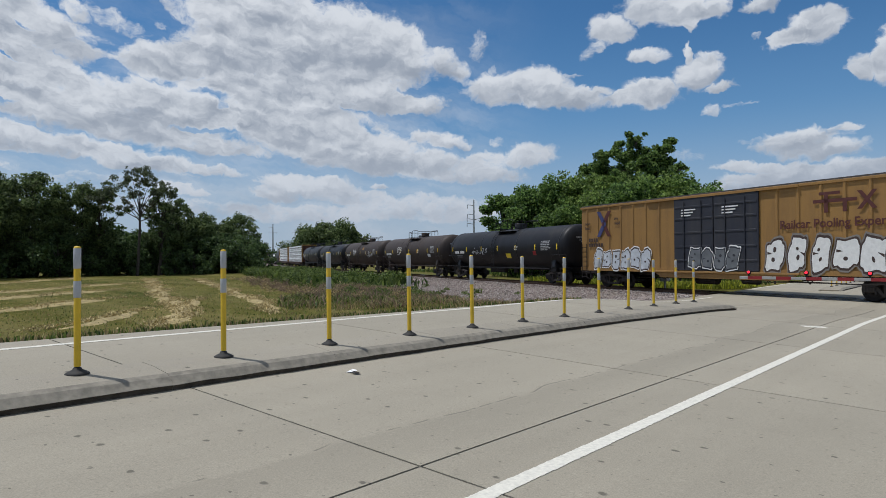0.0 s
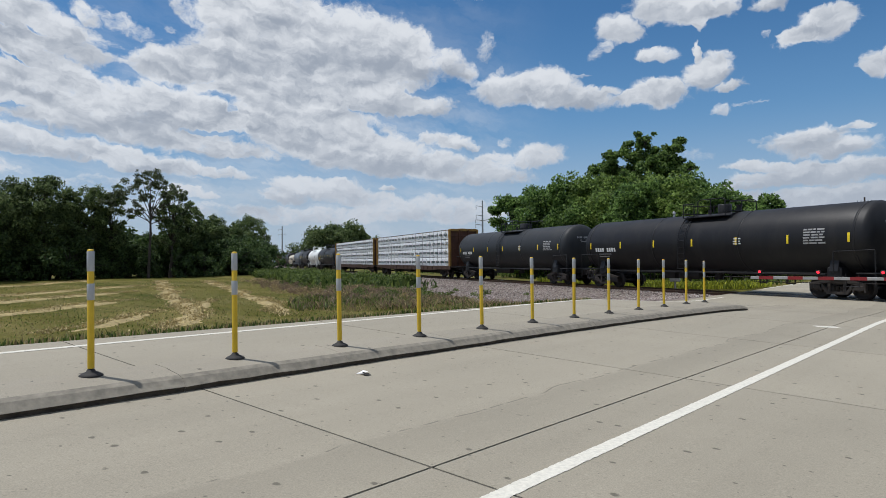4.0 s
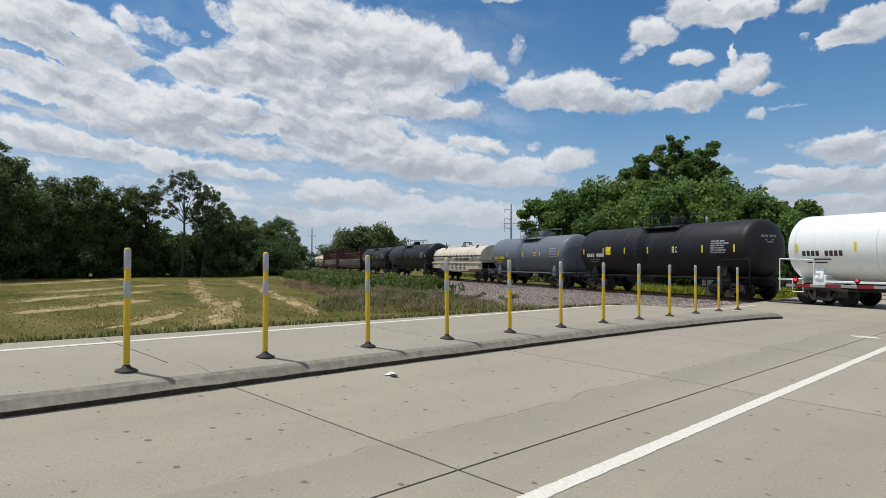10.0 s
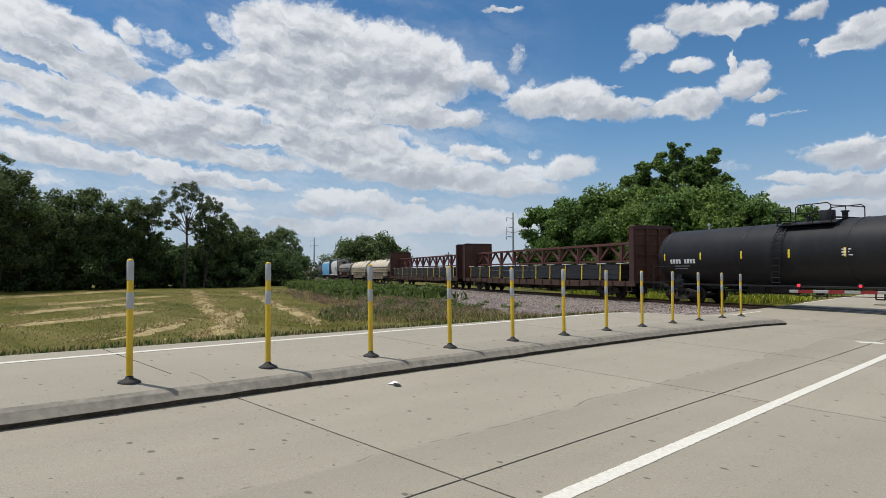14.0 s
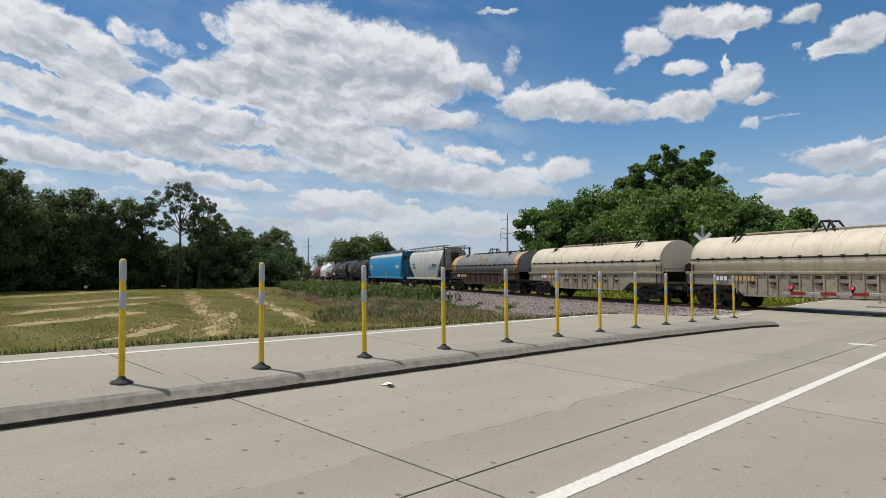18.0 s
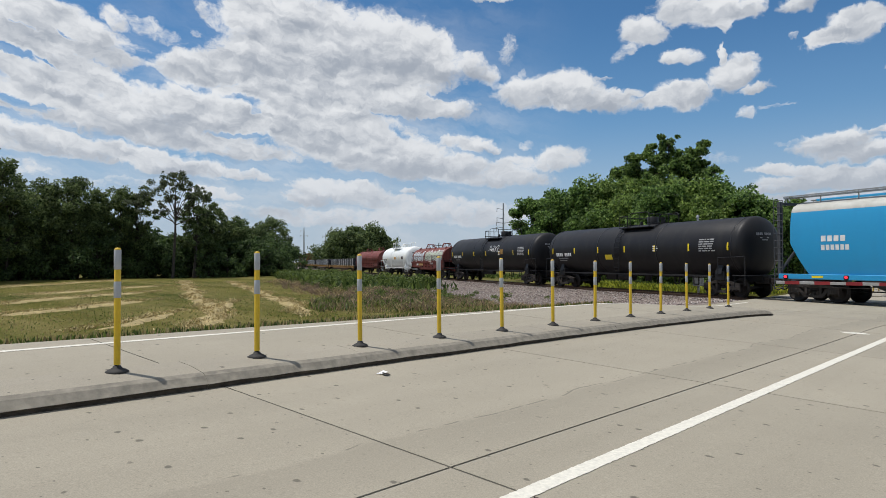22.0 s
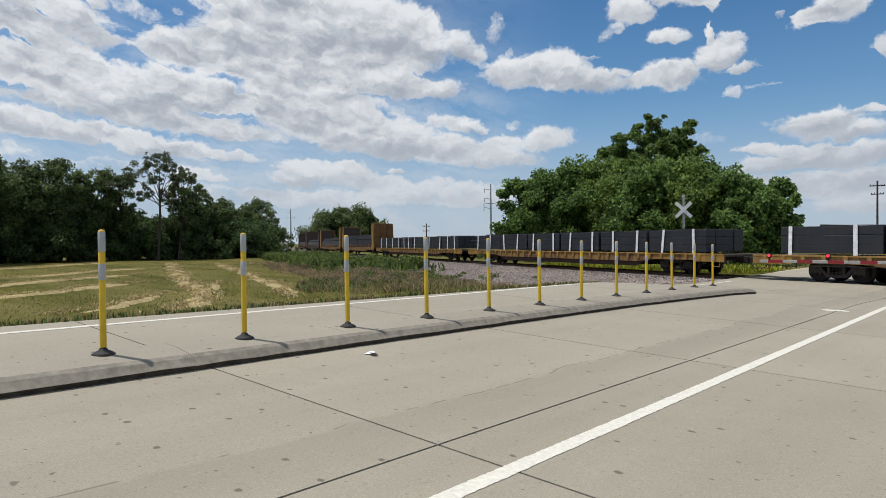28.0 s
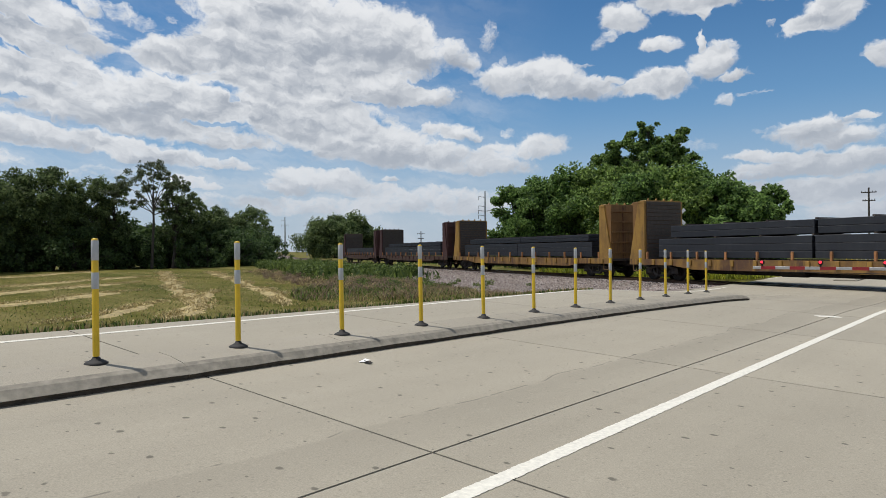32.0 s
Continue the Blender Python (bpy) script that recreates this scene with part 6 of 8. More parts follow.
# ---- flat decks with bulkheads and their loads ----
def flat_deck(car, length, mat, deck_z=1.12, depth=0.42, stakes=True, pocket_mat=None, truck_in=2.6, gap=1.25):
    half = length / 2
    hl = half - 0.75
    tc = half - truck_in
    part("deck", Geo().box(-hl, hl, -1.4, 1.4, deck_z - 0.12, deck_z, 0.01), WOOD_TIE, car, "dark plank deck")
    for y0, y1 in ((-1.47, -1.39), (1.39, 1.47)):
        side = [(-hl, deck_z - 0.3), (-hl, deck_z + 0.02), (hl, deck_z + 0.02), (hl, deck_z - 0.3), (tc - 1.3, deck_z - 0.32), (tc - 2.6, deck_z - depth), (-tc + 2.6, deck_z - depth), (-tc + 1.3, deck_z - 0.32)]
        part("side_sill", Geo().prism(side, "y", y0, y1), mat, car)
    if stakes:
        k = -hl + 0.6
        while k < hl:
            part("stake_pocket", Geo().box(k - 0.09, k + 0.09, -1.54, -1.47, deck_z - 0.3, deck_z, 0.01), pocket_mat or mat, car)
            k += gap
    part("centre_sill", Geo().prism([(-hl, 0.8), (-hl, 1.0), (hl, 1.0), (hl, 0.8), (tc - 1.3, 0.75), (tc - 2.8, 0.42), (-tc + 2.8, 0.42), (-tc + 1.3, 0.75)], "y", -0.4, 0.4), STEEL_DARK, car)
    g = Geo()
    for sgn in (-1, 1):
        g.box(sgn * tc - 0.25, sgn * tc + 0.25, -1.3, 1.3, 0.82, 1.0)
    part("bolster_beam", g, STEEL_DARK, car)
    under_gear(car, tc - 1.4)
    for sgn in (-1, 1):
        g = Geo().tube([(sgn * (hl - 0.3), -1.45, 0.98), (sgn * (hl - 0.3), -1.45, 0.5), (sgn * (hl - 0.75), -1.45, 0.5), (sgn * (hl - 0.75), -1.45, 0.98)], 0.022)
        part("sill_step", g, mat, car)
    return hl


def bulkhead(car, x, sgn, top, mat, inner_mat, deck_z=1.12, thick=0.4, boards=True, plate=None, slope=0.06):
    """End wall; sgn is the way its ribbed outer face looks."""
    outer, inner = x, x - sgn * thick
    rib_mat = plate or BULK_BROWN

    def slab(a, b, y0, y1, z0, z1, bev=0.008):
        return Geo().box(min(a, b), max(a, b), y0, y1, z0, z1, bev)

    bh = part("bulkhead", slab(inner, outer - sgn * 0.16, -1.36, 1.36, deck_z, top - 0.06), plate or BULK_BROWN, car, "weathered end wall plate")
    for y in (-1.4, 1.4):
        part("side_plate", Geo().prism([(inner, deck_z), (inner, top - 0.05), (outer - sgn * slope, top - 0.05), (outer, deck_z)], "y", y - 0.06, y + 0.06), mat, bh)
        if slope < 0.1:
            part("edge_flange", slab(outer - sgn * 0.05, outer + sgn * 0.012, y - 0.12, y + 0.075, deck_z, top - 0.1), mat, bh)
    for y in (-0.45, 0.45):
        part("post", slab(outer - sgn * 0.16, outer - sgn * max(0.04, slope * 0.6), y - 0.06, y + 0.06, deck_z, top - 0.1), BULK_BROWN, bh)
    z = deck_z + 0.35
    while z < top - 0.3:
        part("cross_rib", slab(outer - sgn * 0.16, outer - sgn * 0.09, -1.3, 1.3, z - 0.05, z + 0.05), rib_mat, bh)
        z += 0.62
    part("cap", Geo().prism([(-1.46, top - 0.14), (-1.3, top), (1.3, top), (1.46, top - 0.14), (1.46, top - 0.22), (-1.46, top - 0.22)], "x", min(inner, outer - sgn * slope) - 0.01, max(inner, outer - sgn * slope) + 0.015), mat, bh)
    if boards:
        z = deck_z + 0.02
        while z < top - 0.25:
            part("board", slab(inner - sgn * 0.05, inner - sgn * 0.004, -1.3, 1.3, z, z + 0.2), inner_mat, bh)
            z += 0.215
    return bh


LOADS = []


def load_thing(name, label, category, car_i):
    ob = thing(name, label, category, "")
    LOADS.append((ob, car_i))
    return ob


WRAP_PRINT = simple("wrap_print", (0.035, 0.06, 0.06), 0.5)
PRINT_RED = simple("print_red", (0.2, 0.025, 0.04), 0.5)


def label_mesh():
    g = Geo()
    g.box(-0.26, 0.5, -0.004, 0.0, -0.1, 0.09)
    a = len(g.f)
    g.cyl((-0.38, -0.004, 0), (-0.38, 0, 0), 0.1, n=14)
    b = len(g.f)
    g.box(-0.12, 0.36, -0.007, -0.0045, -0.016, 0.014)
    g.cyl((-0.38, -0.007, 0), (-0.38, -0.0045, 0), 0.062, n=12)
    me = g.mesh("printed_label")
    for m in (WRAP_PRINT, PRINT_RED, STRAP):
        me.materials.append(m)
    for k, p in enumerate(me.polygons):
        p.material_index = 0 if k < a else 1 if k < b else 2
    return me


LABEL_MESH = label_mesh()


def lumber_car(label, rear0, length, seed):
    car = new_car("centrebeam_car", label, "flat car", rear0, length, 3.0)
    hl = flat_deck(car, length, SILL_RUST, 1.12, 0.4)
    top = 4.62
    for sgn in (-1, 1):
        bulkhead(car, sgn * hl, sgn, top, FLAT_YELLOW, LUMBER_END, thick=0.4 if sgn > 0 else 0.19)
    span = 2 * hl - 0.84
    mid = -0.11
    part("centre_beam", Geo().box(-span / 2, span / 2, -0.06, 0.06, 1.12, top - 0.05), FLAT_YELLOW, car)
    part("top_chord", Geo().box(-hl + 0.3, hl - 0.3, -0.3, 0.3, top - 0.06, top + 0.04, 0.01), FLAT_YELLOW, car)
    for k in range(1, 4):
        part("dunnage", Geo().box(-span / 2 + 0.1, span / 2 - 0.1, -1.2, 1.2, 1.12 + 0.845 * k - 0.06, 1.16 + 0.845 * k), WOOD_TIE, car)
    load = load_thing("lumber_load", "stacked lumber bundles in white printed wrap on a flat car", "lumber load", len(CARS) - 1)
    rnd = random.Random(seed)
    nb, tiers = 5, 4
    w, h = span / nb, 0.8
    for k in range(nb):
        for t in range(tiers):
            for side in (-1, 1):
                x0, x1 = mid - span / 2 + w * k + rnd.uniform(0.0, 0.05), mid - span / 2 + w * (k + 1) - rnd.uniform(0.0, 0.05)
                slide = (0.1, -0.22, 0.16, -0.08)[t] + rnd.uniform(-0.12, 0.12)
                z0 = 1.16 + 0.845 * t
                y0, y1 = (-1.36 + rnd.uniform(-0.02, 0.03), -0.1) if side < 0 else (0.1, 1.36)
                g = Geo()
                nx, nz = 30, 7
                yf = y0 if side < 0 else y1
                vv = []
                for j in range(nz + 1):
                    for i in range(nx + 1):
                        rim = i in (0, nx) or j in (0, nz)
                        vv.append((x0 + (x1 - x0) * i / nx, yf + (rnd.uniform(0, 0.03) if rim else (0.022 * math.sin(i * 0.9 + j * 1.1 + k + t) + rnd.uniform(-0.03, 0.014)) * (1.6 if j < 2 else 1.0)), z0 + h * j / nz))
                g.add(vv, [(j * (nx + 1) + i, j * (nx + 1) + i + 1, (j + 1) * (nx + 1) + i + 1, (j + 1) * (nx + 1) + i) for j in range(nz) for i in range(nx)], True)
                yb = y1 if side < 0 else y0
                g.add([(x0, yf, z0), (x1, yf, z0), (x1, yb, z0), (x0, yb, z0), (x0, yf, z0 + h), (x1, yf, z0 + h), (x1, yb, z0 + h), (x0, yb, z0 + h)], [(3, 2, 1, 0), (4, 5, 6, 7), (2, 3, 7, 6), (0, 4, 7, 3), (1, 2, 6, 5)])
                pack = part("wrapped_pack", g, WRAP_WHITE, load)
                if side < 0:
                    for q in range(4):
                        cx = x0 + (x1 - x0) * (q + 0.5) / 4 + slide
                        part("printed_label", LABEL_MESH, None, pack, m=pose(cx, yf - 0.058, z0 + h * (0.52 if t else 0.45), 0, rnd.uniform(-3, 3), 0))
    for k in range(22):
        x = mid - span / 2 + span * (k + 0.5) / 22
        part("tie_cable", Geo().tube([(x, -0.2, top + 0.02), (x + rnd.uniform(-0.05, 0.05), -1.43, 4.55), (x, -1.44, 1.14)], 0.011, 4), STEEL_DARK, load)
    return car




def steel_load(car_i, hl, rows, deck_z=1.12, strap_mat=None, seed=0, gap=0.35, ends=0.5, straps=4, width=1.28, segs=2):
    """Bundles of dark steel sections on bearers; rows: (height, width share)."""
    rnd = random.Random(seed)
    load = load_thing("steel_load", "bundled dark steel sections strapped on a flat car", "steel load", car_i)
    z = deck_z + 0.1
    for h, share in rows:
        n = segs
        span = (2 * hl - 2 * ends) * (0.97 if share == 1 else 0.9)
        for k in range(n):
            x0, x1 = -span / 2 + span * k / n + 0.03, -span / 2 + span * (k + 1) / n - 0.03 - (gap * 0.3 if k else 0)
            cols = 4
            wv = width * share
            for c in range(cols):
                y0 = -wv + 2 * wv * c / cols
                xa, xb = x0 + rnd.uniform(0, 0.06), x1 - rnd.uniform(0, 0.06)
                lays = max(2, int(h / 0.3))
                for l in range(lays):
                    part("steel_section", Geo().box(xa, xb, y0 + 0.01, y0 + 2 * wv / cols - 0.01, z + h * l / lays + 0.006, z + h * (l + 1) / lays - 0.006, 0.012), STEEL_LOAD, load)
        z += h + 0.07
        m = 7
        for k in range(m):
            x = -span / 2 + span * (k + 0.5) / m
            part("bearer", Geo().box(x - 0.05, x + 0.05, -width * share, width * share, z - 0.07, z), WOOD_TIE, load)
    top = z - 0.06
    if strap_mat:
        for k in range(straps * 2):
            x = -hl + ends + (2 * hl - 2 * ends) * (k + 0.5) / (straps * 2) + rnd.uniform(-0.5, 0.5)
            y = width + 0.02
            pts = [(-y - 0.015, deck_z), (-y - 0.015, top + 0.01), (y, top + 0.02), (y, deck_z)]
            g = Geo()
            tilt = rnd.uniform(-0.1, 0.18)
            v = []
            for (yy, zz), dx in zip(pts, (0, tilt, tilt * 2.5, tilt * 3)):
                v += [(x + dx - 0.085, yy, zz), (x + dx + 0.085, yy, zz)]
            v += [(a, b * 1.008 if abs(b) > 1 else b, c + 0.012) for a, b, c in v]
            g.add(v, [(2 * i, 2 * i + 1, 2 * i + 3, 2 * i + 2) for i in range(3)] + [(8 + 2 * i, 8 + 2 * i + 1, 8 + 2 * i + 3, 8 + 2 * i + 2) for i in range(3)])
            part("strap", g, strap_mat, load, "webbing strap over the load")
    return load


def flat_car(label, rear0, length, seed):
    car = new_car("flat_car", label, "flat car", rear0, length, 4.3)
    hl = flat_deck(car, length, FLAT_SILL, 1.1, 0.46, pocket_mat=FLAT_YELLOW, truck_in=4.3, gap=0.9)
    q = length / 2 - 4.3
    for y0, y1 in ((-1.36, -1.28), (1.28, 1.36)):
        part("lower_sill", Geo().prism([(-q + 1.6, 0.8), (q - 1.6, 0.8), (q - 2.9, 0.36), (-q + 2.9, 0.36)], "y", y0, y1), LOW_SILL, car, "dark rusted lower sill")
    part("sill_cap", Geo().box(-hl, hl, -1.52, -1.47, 1.06, 1.13, 0.008), FLAT_YELLOW, car, "yellow edge of the deck")
    for sgn in (-1, 1):
        a, b = sorted((sgn * (hl - 1.9), sgn * (hl + 0.02)))
        part("end_plate", Geo().box(a, b, -1.5, -1.475, 0.72, 1.1, 0.01), FLAT_YELLOW, car, "yellow painted end plate")
    steel_load(len(CARS) - 1, hl - 0.6, ((1.15, 1),), 1.1, STRAP, seed, 0.3, 0.15, 6, segs=6)
    return car


def bulkhead_flat(label, rear0, length, seed, mat, load_rows):
    car = new_car("bulkhead_flat_car", label, "flat car", rear0, length, 2.8)
    hl = flat_deck(car, length, FLAT_SILL if mat is FLAT_YELLOW else SILL_RUST, 1.15, 0.5, pocket_mat=mat)
    for sgn in (-1, 1):
        # yellow cars: plate and ribs carry rust plus painted shade
        bulkhead(car, sgn * hl, sgn, 4.45, mat, WOOD_TIE, 1.15, 1.15, plate=YEL_RUST_SHADED if mat is FLAT_YELLOW else BROWN_RED, slope=0.7)
        for y in (-0.9, -0.3, 0.3, 0.9):
            part("crown_tip", Geo().prism([(y - 0.09, 4.44), (y, 4.58), (y + 0.09, 4.44)], "x", sgn * (hl - 0.9) - 0.04, sgn * (hl - 0.9) + 0.04), mat, car)
    steel_load(len(CARS) - 1, hl - 1.0, load_rows, 1.15, None, seed, 0.3, 0.7)
    for k in range(12):
        x = -hl + 1.3 + (2 * hl - 2.6) * k / 11
        part("stake", Geo().box(x - 0.05, x + 0.05, -1.45, -1.35, 1.15, 1.55, 0.01), LUMBER_END, car)
    return car


def truss_car(label, rear0, length, seed):
    car = new_car("centrebeam_car", label, "flat car", rear0, length, 4.0)
    hl = flat_deck(car, length, SILL_RUST, 1.12, 0.4, pocket_mat=BROWN_RED, truck_in=4.0)
    for sgn in (-1, 1):
        bulkhead(car, sgn * hl, sgn, 4.5, BROWN_RED, BROWN_RED, 1.12, 0.5, boards=False)
    span = 2 * hl - 1.1
    part("top_chord", Geo().box(-span / 2, span / 2, -0.14, 0.14, 3.42, 3.58, 0.01), TRUSS_RED, car)
    part("mid_chord", Geo().box(-span / 2, span / 2, -0.08, 0.08, 2.32, 2.44), TRUSS_RED, car)
    n = 10
    for k in range(n):
        x0, x1 = -span / 2 + span * k / n, -span / 2 + span * (k + 1) / n
        xm = (x0 + x1) / 2
        part("truss_post", Geo().box(x0 - 0.07, x0 + 0.09, -0.12, 0.12, 1.12, 3.45), TRUSS_RED, car)
        for a, b in ((x0, xm), (x1, xm)):
            g = Geo()
            d = 0.11
            g.prism([(a - d, 2.4), (a + d, 2.4), (b + d, 3.44), (b - d, 3.44)], "y", -0.07, 0.07)
            part("truss_brace", g, TRUSS_RED, car)
    load = steel_load(len(CARS) - 1, hl - 0.6, ((0.92, 1),), 1.12, None, seed, 0.3, 0.4)
    for k in range(12):
        x = -span / 2 + span * (k + 0.5) / 12
        g = Geo()
        g.add([(x - 0.05, -1.32, 1.15), (x + 0.05, -1.32, 1.15), (x + 0.08, -1.31, 2.2), (x - 0.02, -1.31, 2.2)], [(0, 1, 2, 3)])
        part("strap", g, REFLECT, load, "yellow webbing strap")
        part("corner_guard", Geo().box(x - 0.35, x + 0.4, -1.34, -1.1, 2.2, 2.235, 0.01), STRAP, load, "white corner guard")
    return car


# ---- the train, from the front backwards: rear end of each car along the track at the start ----
REAR = [-19.5, -38.6, -57.7, -76.5, -95.7, -114.4, -140.1, -165.5, -182.9, -196.4, -212.1, -226.2, -241.9, -261.0, -279.8, -308.2, -336.7,
        -352.3, -368.8, -385.3, -400.4, -422.0, -440.5, -459.4, -472.3, -486.3, -504.5, -534.6, -564.3, -594.7, -617.6, -641.8, -666.0, -687.4]

TANKS = (1, 2, 3, 4, 5, 8, 9, 10, 11, 13, 14, 22, 23, 25)


def coupled_end(i):
    """The coupling line behind car i: its shell ends at REAR."""
    return REAR[i] - (1.3 if i in TANKS else 0.95)


def span_of(i):
    return coupled_end(i), (coupled_end(i - 1) - coupled_end(i)) if i else 21.6


def tank(i, label, mat, **kw):
    tank_car(label, *span_of(i), mat, seed=i, **kw)


ORANGE = simple("orange_plate", (0.6, 0.3, 0.02), 0.5)
WARNING = ("NOT FOR CLASS 3", "FLAMMABLE LIQUIDS", "WITH API GRAVITY", "GREATER THAN", "50 DEGREES")
boxcar("yellow high-cube boxcar with navy doors and spray-painted lower side", *span_of(0), BOX_YELLOW)
tank(1, "long black tank car with yellow reflective strips and a pale scrawl", BLACK_TANK, graffiti=(-4.6, 2.0, 2.6, 0.7, GRAF_GREY), panels=((1.2, 1.75, 0.7, 0.35, REFLECT), (5.0, 1.95, 0.4, 0.3, RED)))
tank(2, "long brown-black tank car with an orange panel and stencilled lettering", BROWN_TANK, panels=((2.2, 2.3, 0.6, 0.35, FLAT_YELLOW), (5.2, 1.9, 0.7, 0.3, LETTER)), words=(-3.6, 2.85, WARNING))
tank(3, "long brown-black tank car with white warning lettering and scrawl", BROWN_TANK, graffiti=(3.0, 1.9, 2.4, 0.8, LETTER), panels=((0.9, 2.9, 0.7, 0.3, FLAT_YELLOW),), words=(-3.6, 2.85, WARNING))
tank(4, "long plain black tank car with a pale data panel", BLACK_TANK)
tank(5, "dark grey tank car with white lettering", DGREY_TANK, top=4.05)
lumber_car("yellow centre-beam flat car stacked full of wrapped lumber", *span_of(6), 61)
lumber_car("yellow centre-beam flat car loaded with wrapped lumber, brown end wall", *span_of(7), 62)
tank(8, "dark grey tank car with yellow strips and faint scrawls", DGREY_TANK, r=1.52, graffiti=(-4.5, 1.9, 3.4, 0.6, GRAF_GREY), mark_mat=REFLECT)
tank(9, "short white tank car with white frame, ladder and grey data plate", WHITE_TANK, r=1.45, top=3.92, strips=5, mark_mat=LETTER_DK, graffiti=(-1.0, 1.5, 3.2, 0.5, LETTER_DK), panels=((3.2, 2.3, 0.8, 0.42, GALV),))
tank(10, "black tank car with white lettering and a yellow square", BLACK_TANK, r=1.48, panels=((-3.9, 2.3, 0.5, 0.5, REFLECT),))
tank(11, "blue-grey tank car with yellow lettering", GREY_TANK, r=1.42, top=3.85, strips=5, mark_mat=REFLECT)
coil_car("cream coil car with one long ribbed cover and dark scrawl", *span_of(12), CREAM, CREAM, 1, 3.4, None, 12, marks=((-1.93, 2.2, 7, 0.12, 0.13), (1.27, 1.95, 10, 0.19, 0.26)), tags=((-5.65, 1.95, 2.4, 0.32, SPRAY_DIM, 0.035), (-0.6, 1.9, 1.4, 0.45, LETTER_DK, 0.075), (3.95, 1.88, 1.7, 0.5, SPRAY_DIM, 0.05)))
tank(13, "black tank car with orange lettering", BLACK_TANK, mark_mat=FLAT_YELLOW, lad=-1.5)
tank(14, "black tank car with white lettering and yellow strips", BLACK_TANK)
truss_car("rust-red centre-truss flat car with end walls and strapped steel", *span_of(15), 15)
truss_car("rust-red centre-truss flat car with end walls, loaded low with steel", *span_of(16), 16)
coil_car("cream coil car with a long arched cover and black fittings", *span_of(17), PALE_CREAM, DIRTY_SHADED_CREAM, 1, 3.6, None, 17, low=0.62)
coil_car("cream coil car with arched cover, streaked with rust", *span_of(18), PALE_CREAM, DIRTY_SHADED_CREAM, 1, 3.6, None, 18, low=0.65)
coil_car("grey coil car with ochre end bands and ochre emblem", *span_of(19), COIL_GREY, SILL_RUST, 1, 3.5, OCHRE, 19, low=0.7, big=True)
g = Geo()
for k, (a, b) in enumerate(((0.0, 0.5), (0.62, 1.1), (1.22, 1.75))):
    g.box(-0.7 + a, -0.7 + b, -1.36, -1.345, 2.62, 2.72).box(-0.7 + a, -0.7 + b, -1.27, -1.25, 2.95, 3.05)
    g.add([(-0.7 + a, -1.37, 2.66), (-0.58 + a, -1.37, 2.66), (-0.58 + a, -1.27, 3.0), (-0.7 + a, -1.27, 3.0)], [(0, 1, 2, 3)])
part("emblem", g, OCHRE, CARS[-1][0], "ochre emblem strokes")
hopper_car("pale grey covered hopper with curved sides and faint blue scrawl", *span_of(20), HOPPER_GREY, HOPPER_END, 4.6, 3, 20)
hopper_car("bright blue covered hopper with white roof walk", *span_of(21), HOPPER_BLUE, HOPPER_END, 4.6, 4, 21, True)
tank(22, "black tank car with white lettering and yellow plate", BLACK_TANK, panels=((-1.9, 1.9, 0.7, 0.3, REFLECT),))
tank(23, "black tank car with high railing, scrawl and orange panel", BLACK_TANK, graffiti=(0.3, 2.6, 1.8, 0.6, LETTER), panels=((2.6, 2.4, 0.7, 0.4, FLAT_YELLOW),))
coil_car("red coil car with two covers and large pale spray letters", *span_of(24), COIL_RED, COIL_RED, 2, 3.35, None, 24, ((-4.7, 1.95, 3.6, 0.85, 5, GRAF_GREY), (-0.6, 1.92, 5.4, 1.0, 5, SPRAY_MOSS)), words=(("COIL CAR", 1.2, 1.52, 0.24, LETTER),))
tank(25, "short bright white tank car with white frame and ladder", WHITE_TANK, r=1.4, top=3.7, strips=5, mark_mat=LETTER_DK, panels=((0.6, 2.1, 0.7, 0.32, ORANGE), (3.7, 2.1, 0.85, 0.36, LETTER_DK)), cut=0.8, lad=-0.9)
coil_car("rust-red coil car with two arched covers and white patches", *span_of(26), COIL_RED, COIL_RED, 2, 3.45, None, 26, ((-7.0, 1.95, 3.0, 0.7, 4, GRAF_GREY),))
for i in (27, 28, 29):
    flat_car("yellow flat car with strapped bundles of dark steel", *span_of(i), i)
bulkhead_flat("yellow bulkhead flat car with stepped bundles of dark steel", *span_of(30), 30, FLAT_YELLOW, ((1.0, 1), (0.62, 0.82)))
bulkhead_flat("yellow bulkhead flat car with dark steel sections", *span_of(31), 31, FLAT_YELLOW, ((0.95, 1), (0.4, 0.82)))
bulkhead_flat("rust-red bulkhead flat car loaded with dark steel", *span_of(32), 32, BROWN_RED, ((0.9, 1), (0.35, 0.8)))
bulkhead_flat("rust-red bulkhead flat car, last of the train", *span_of(33), 33, BROWN_RED, ((0.9, 1),))


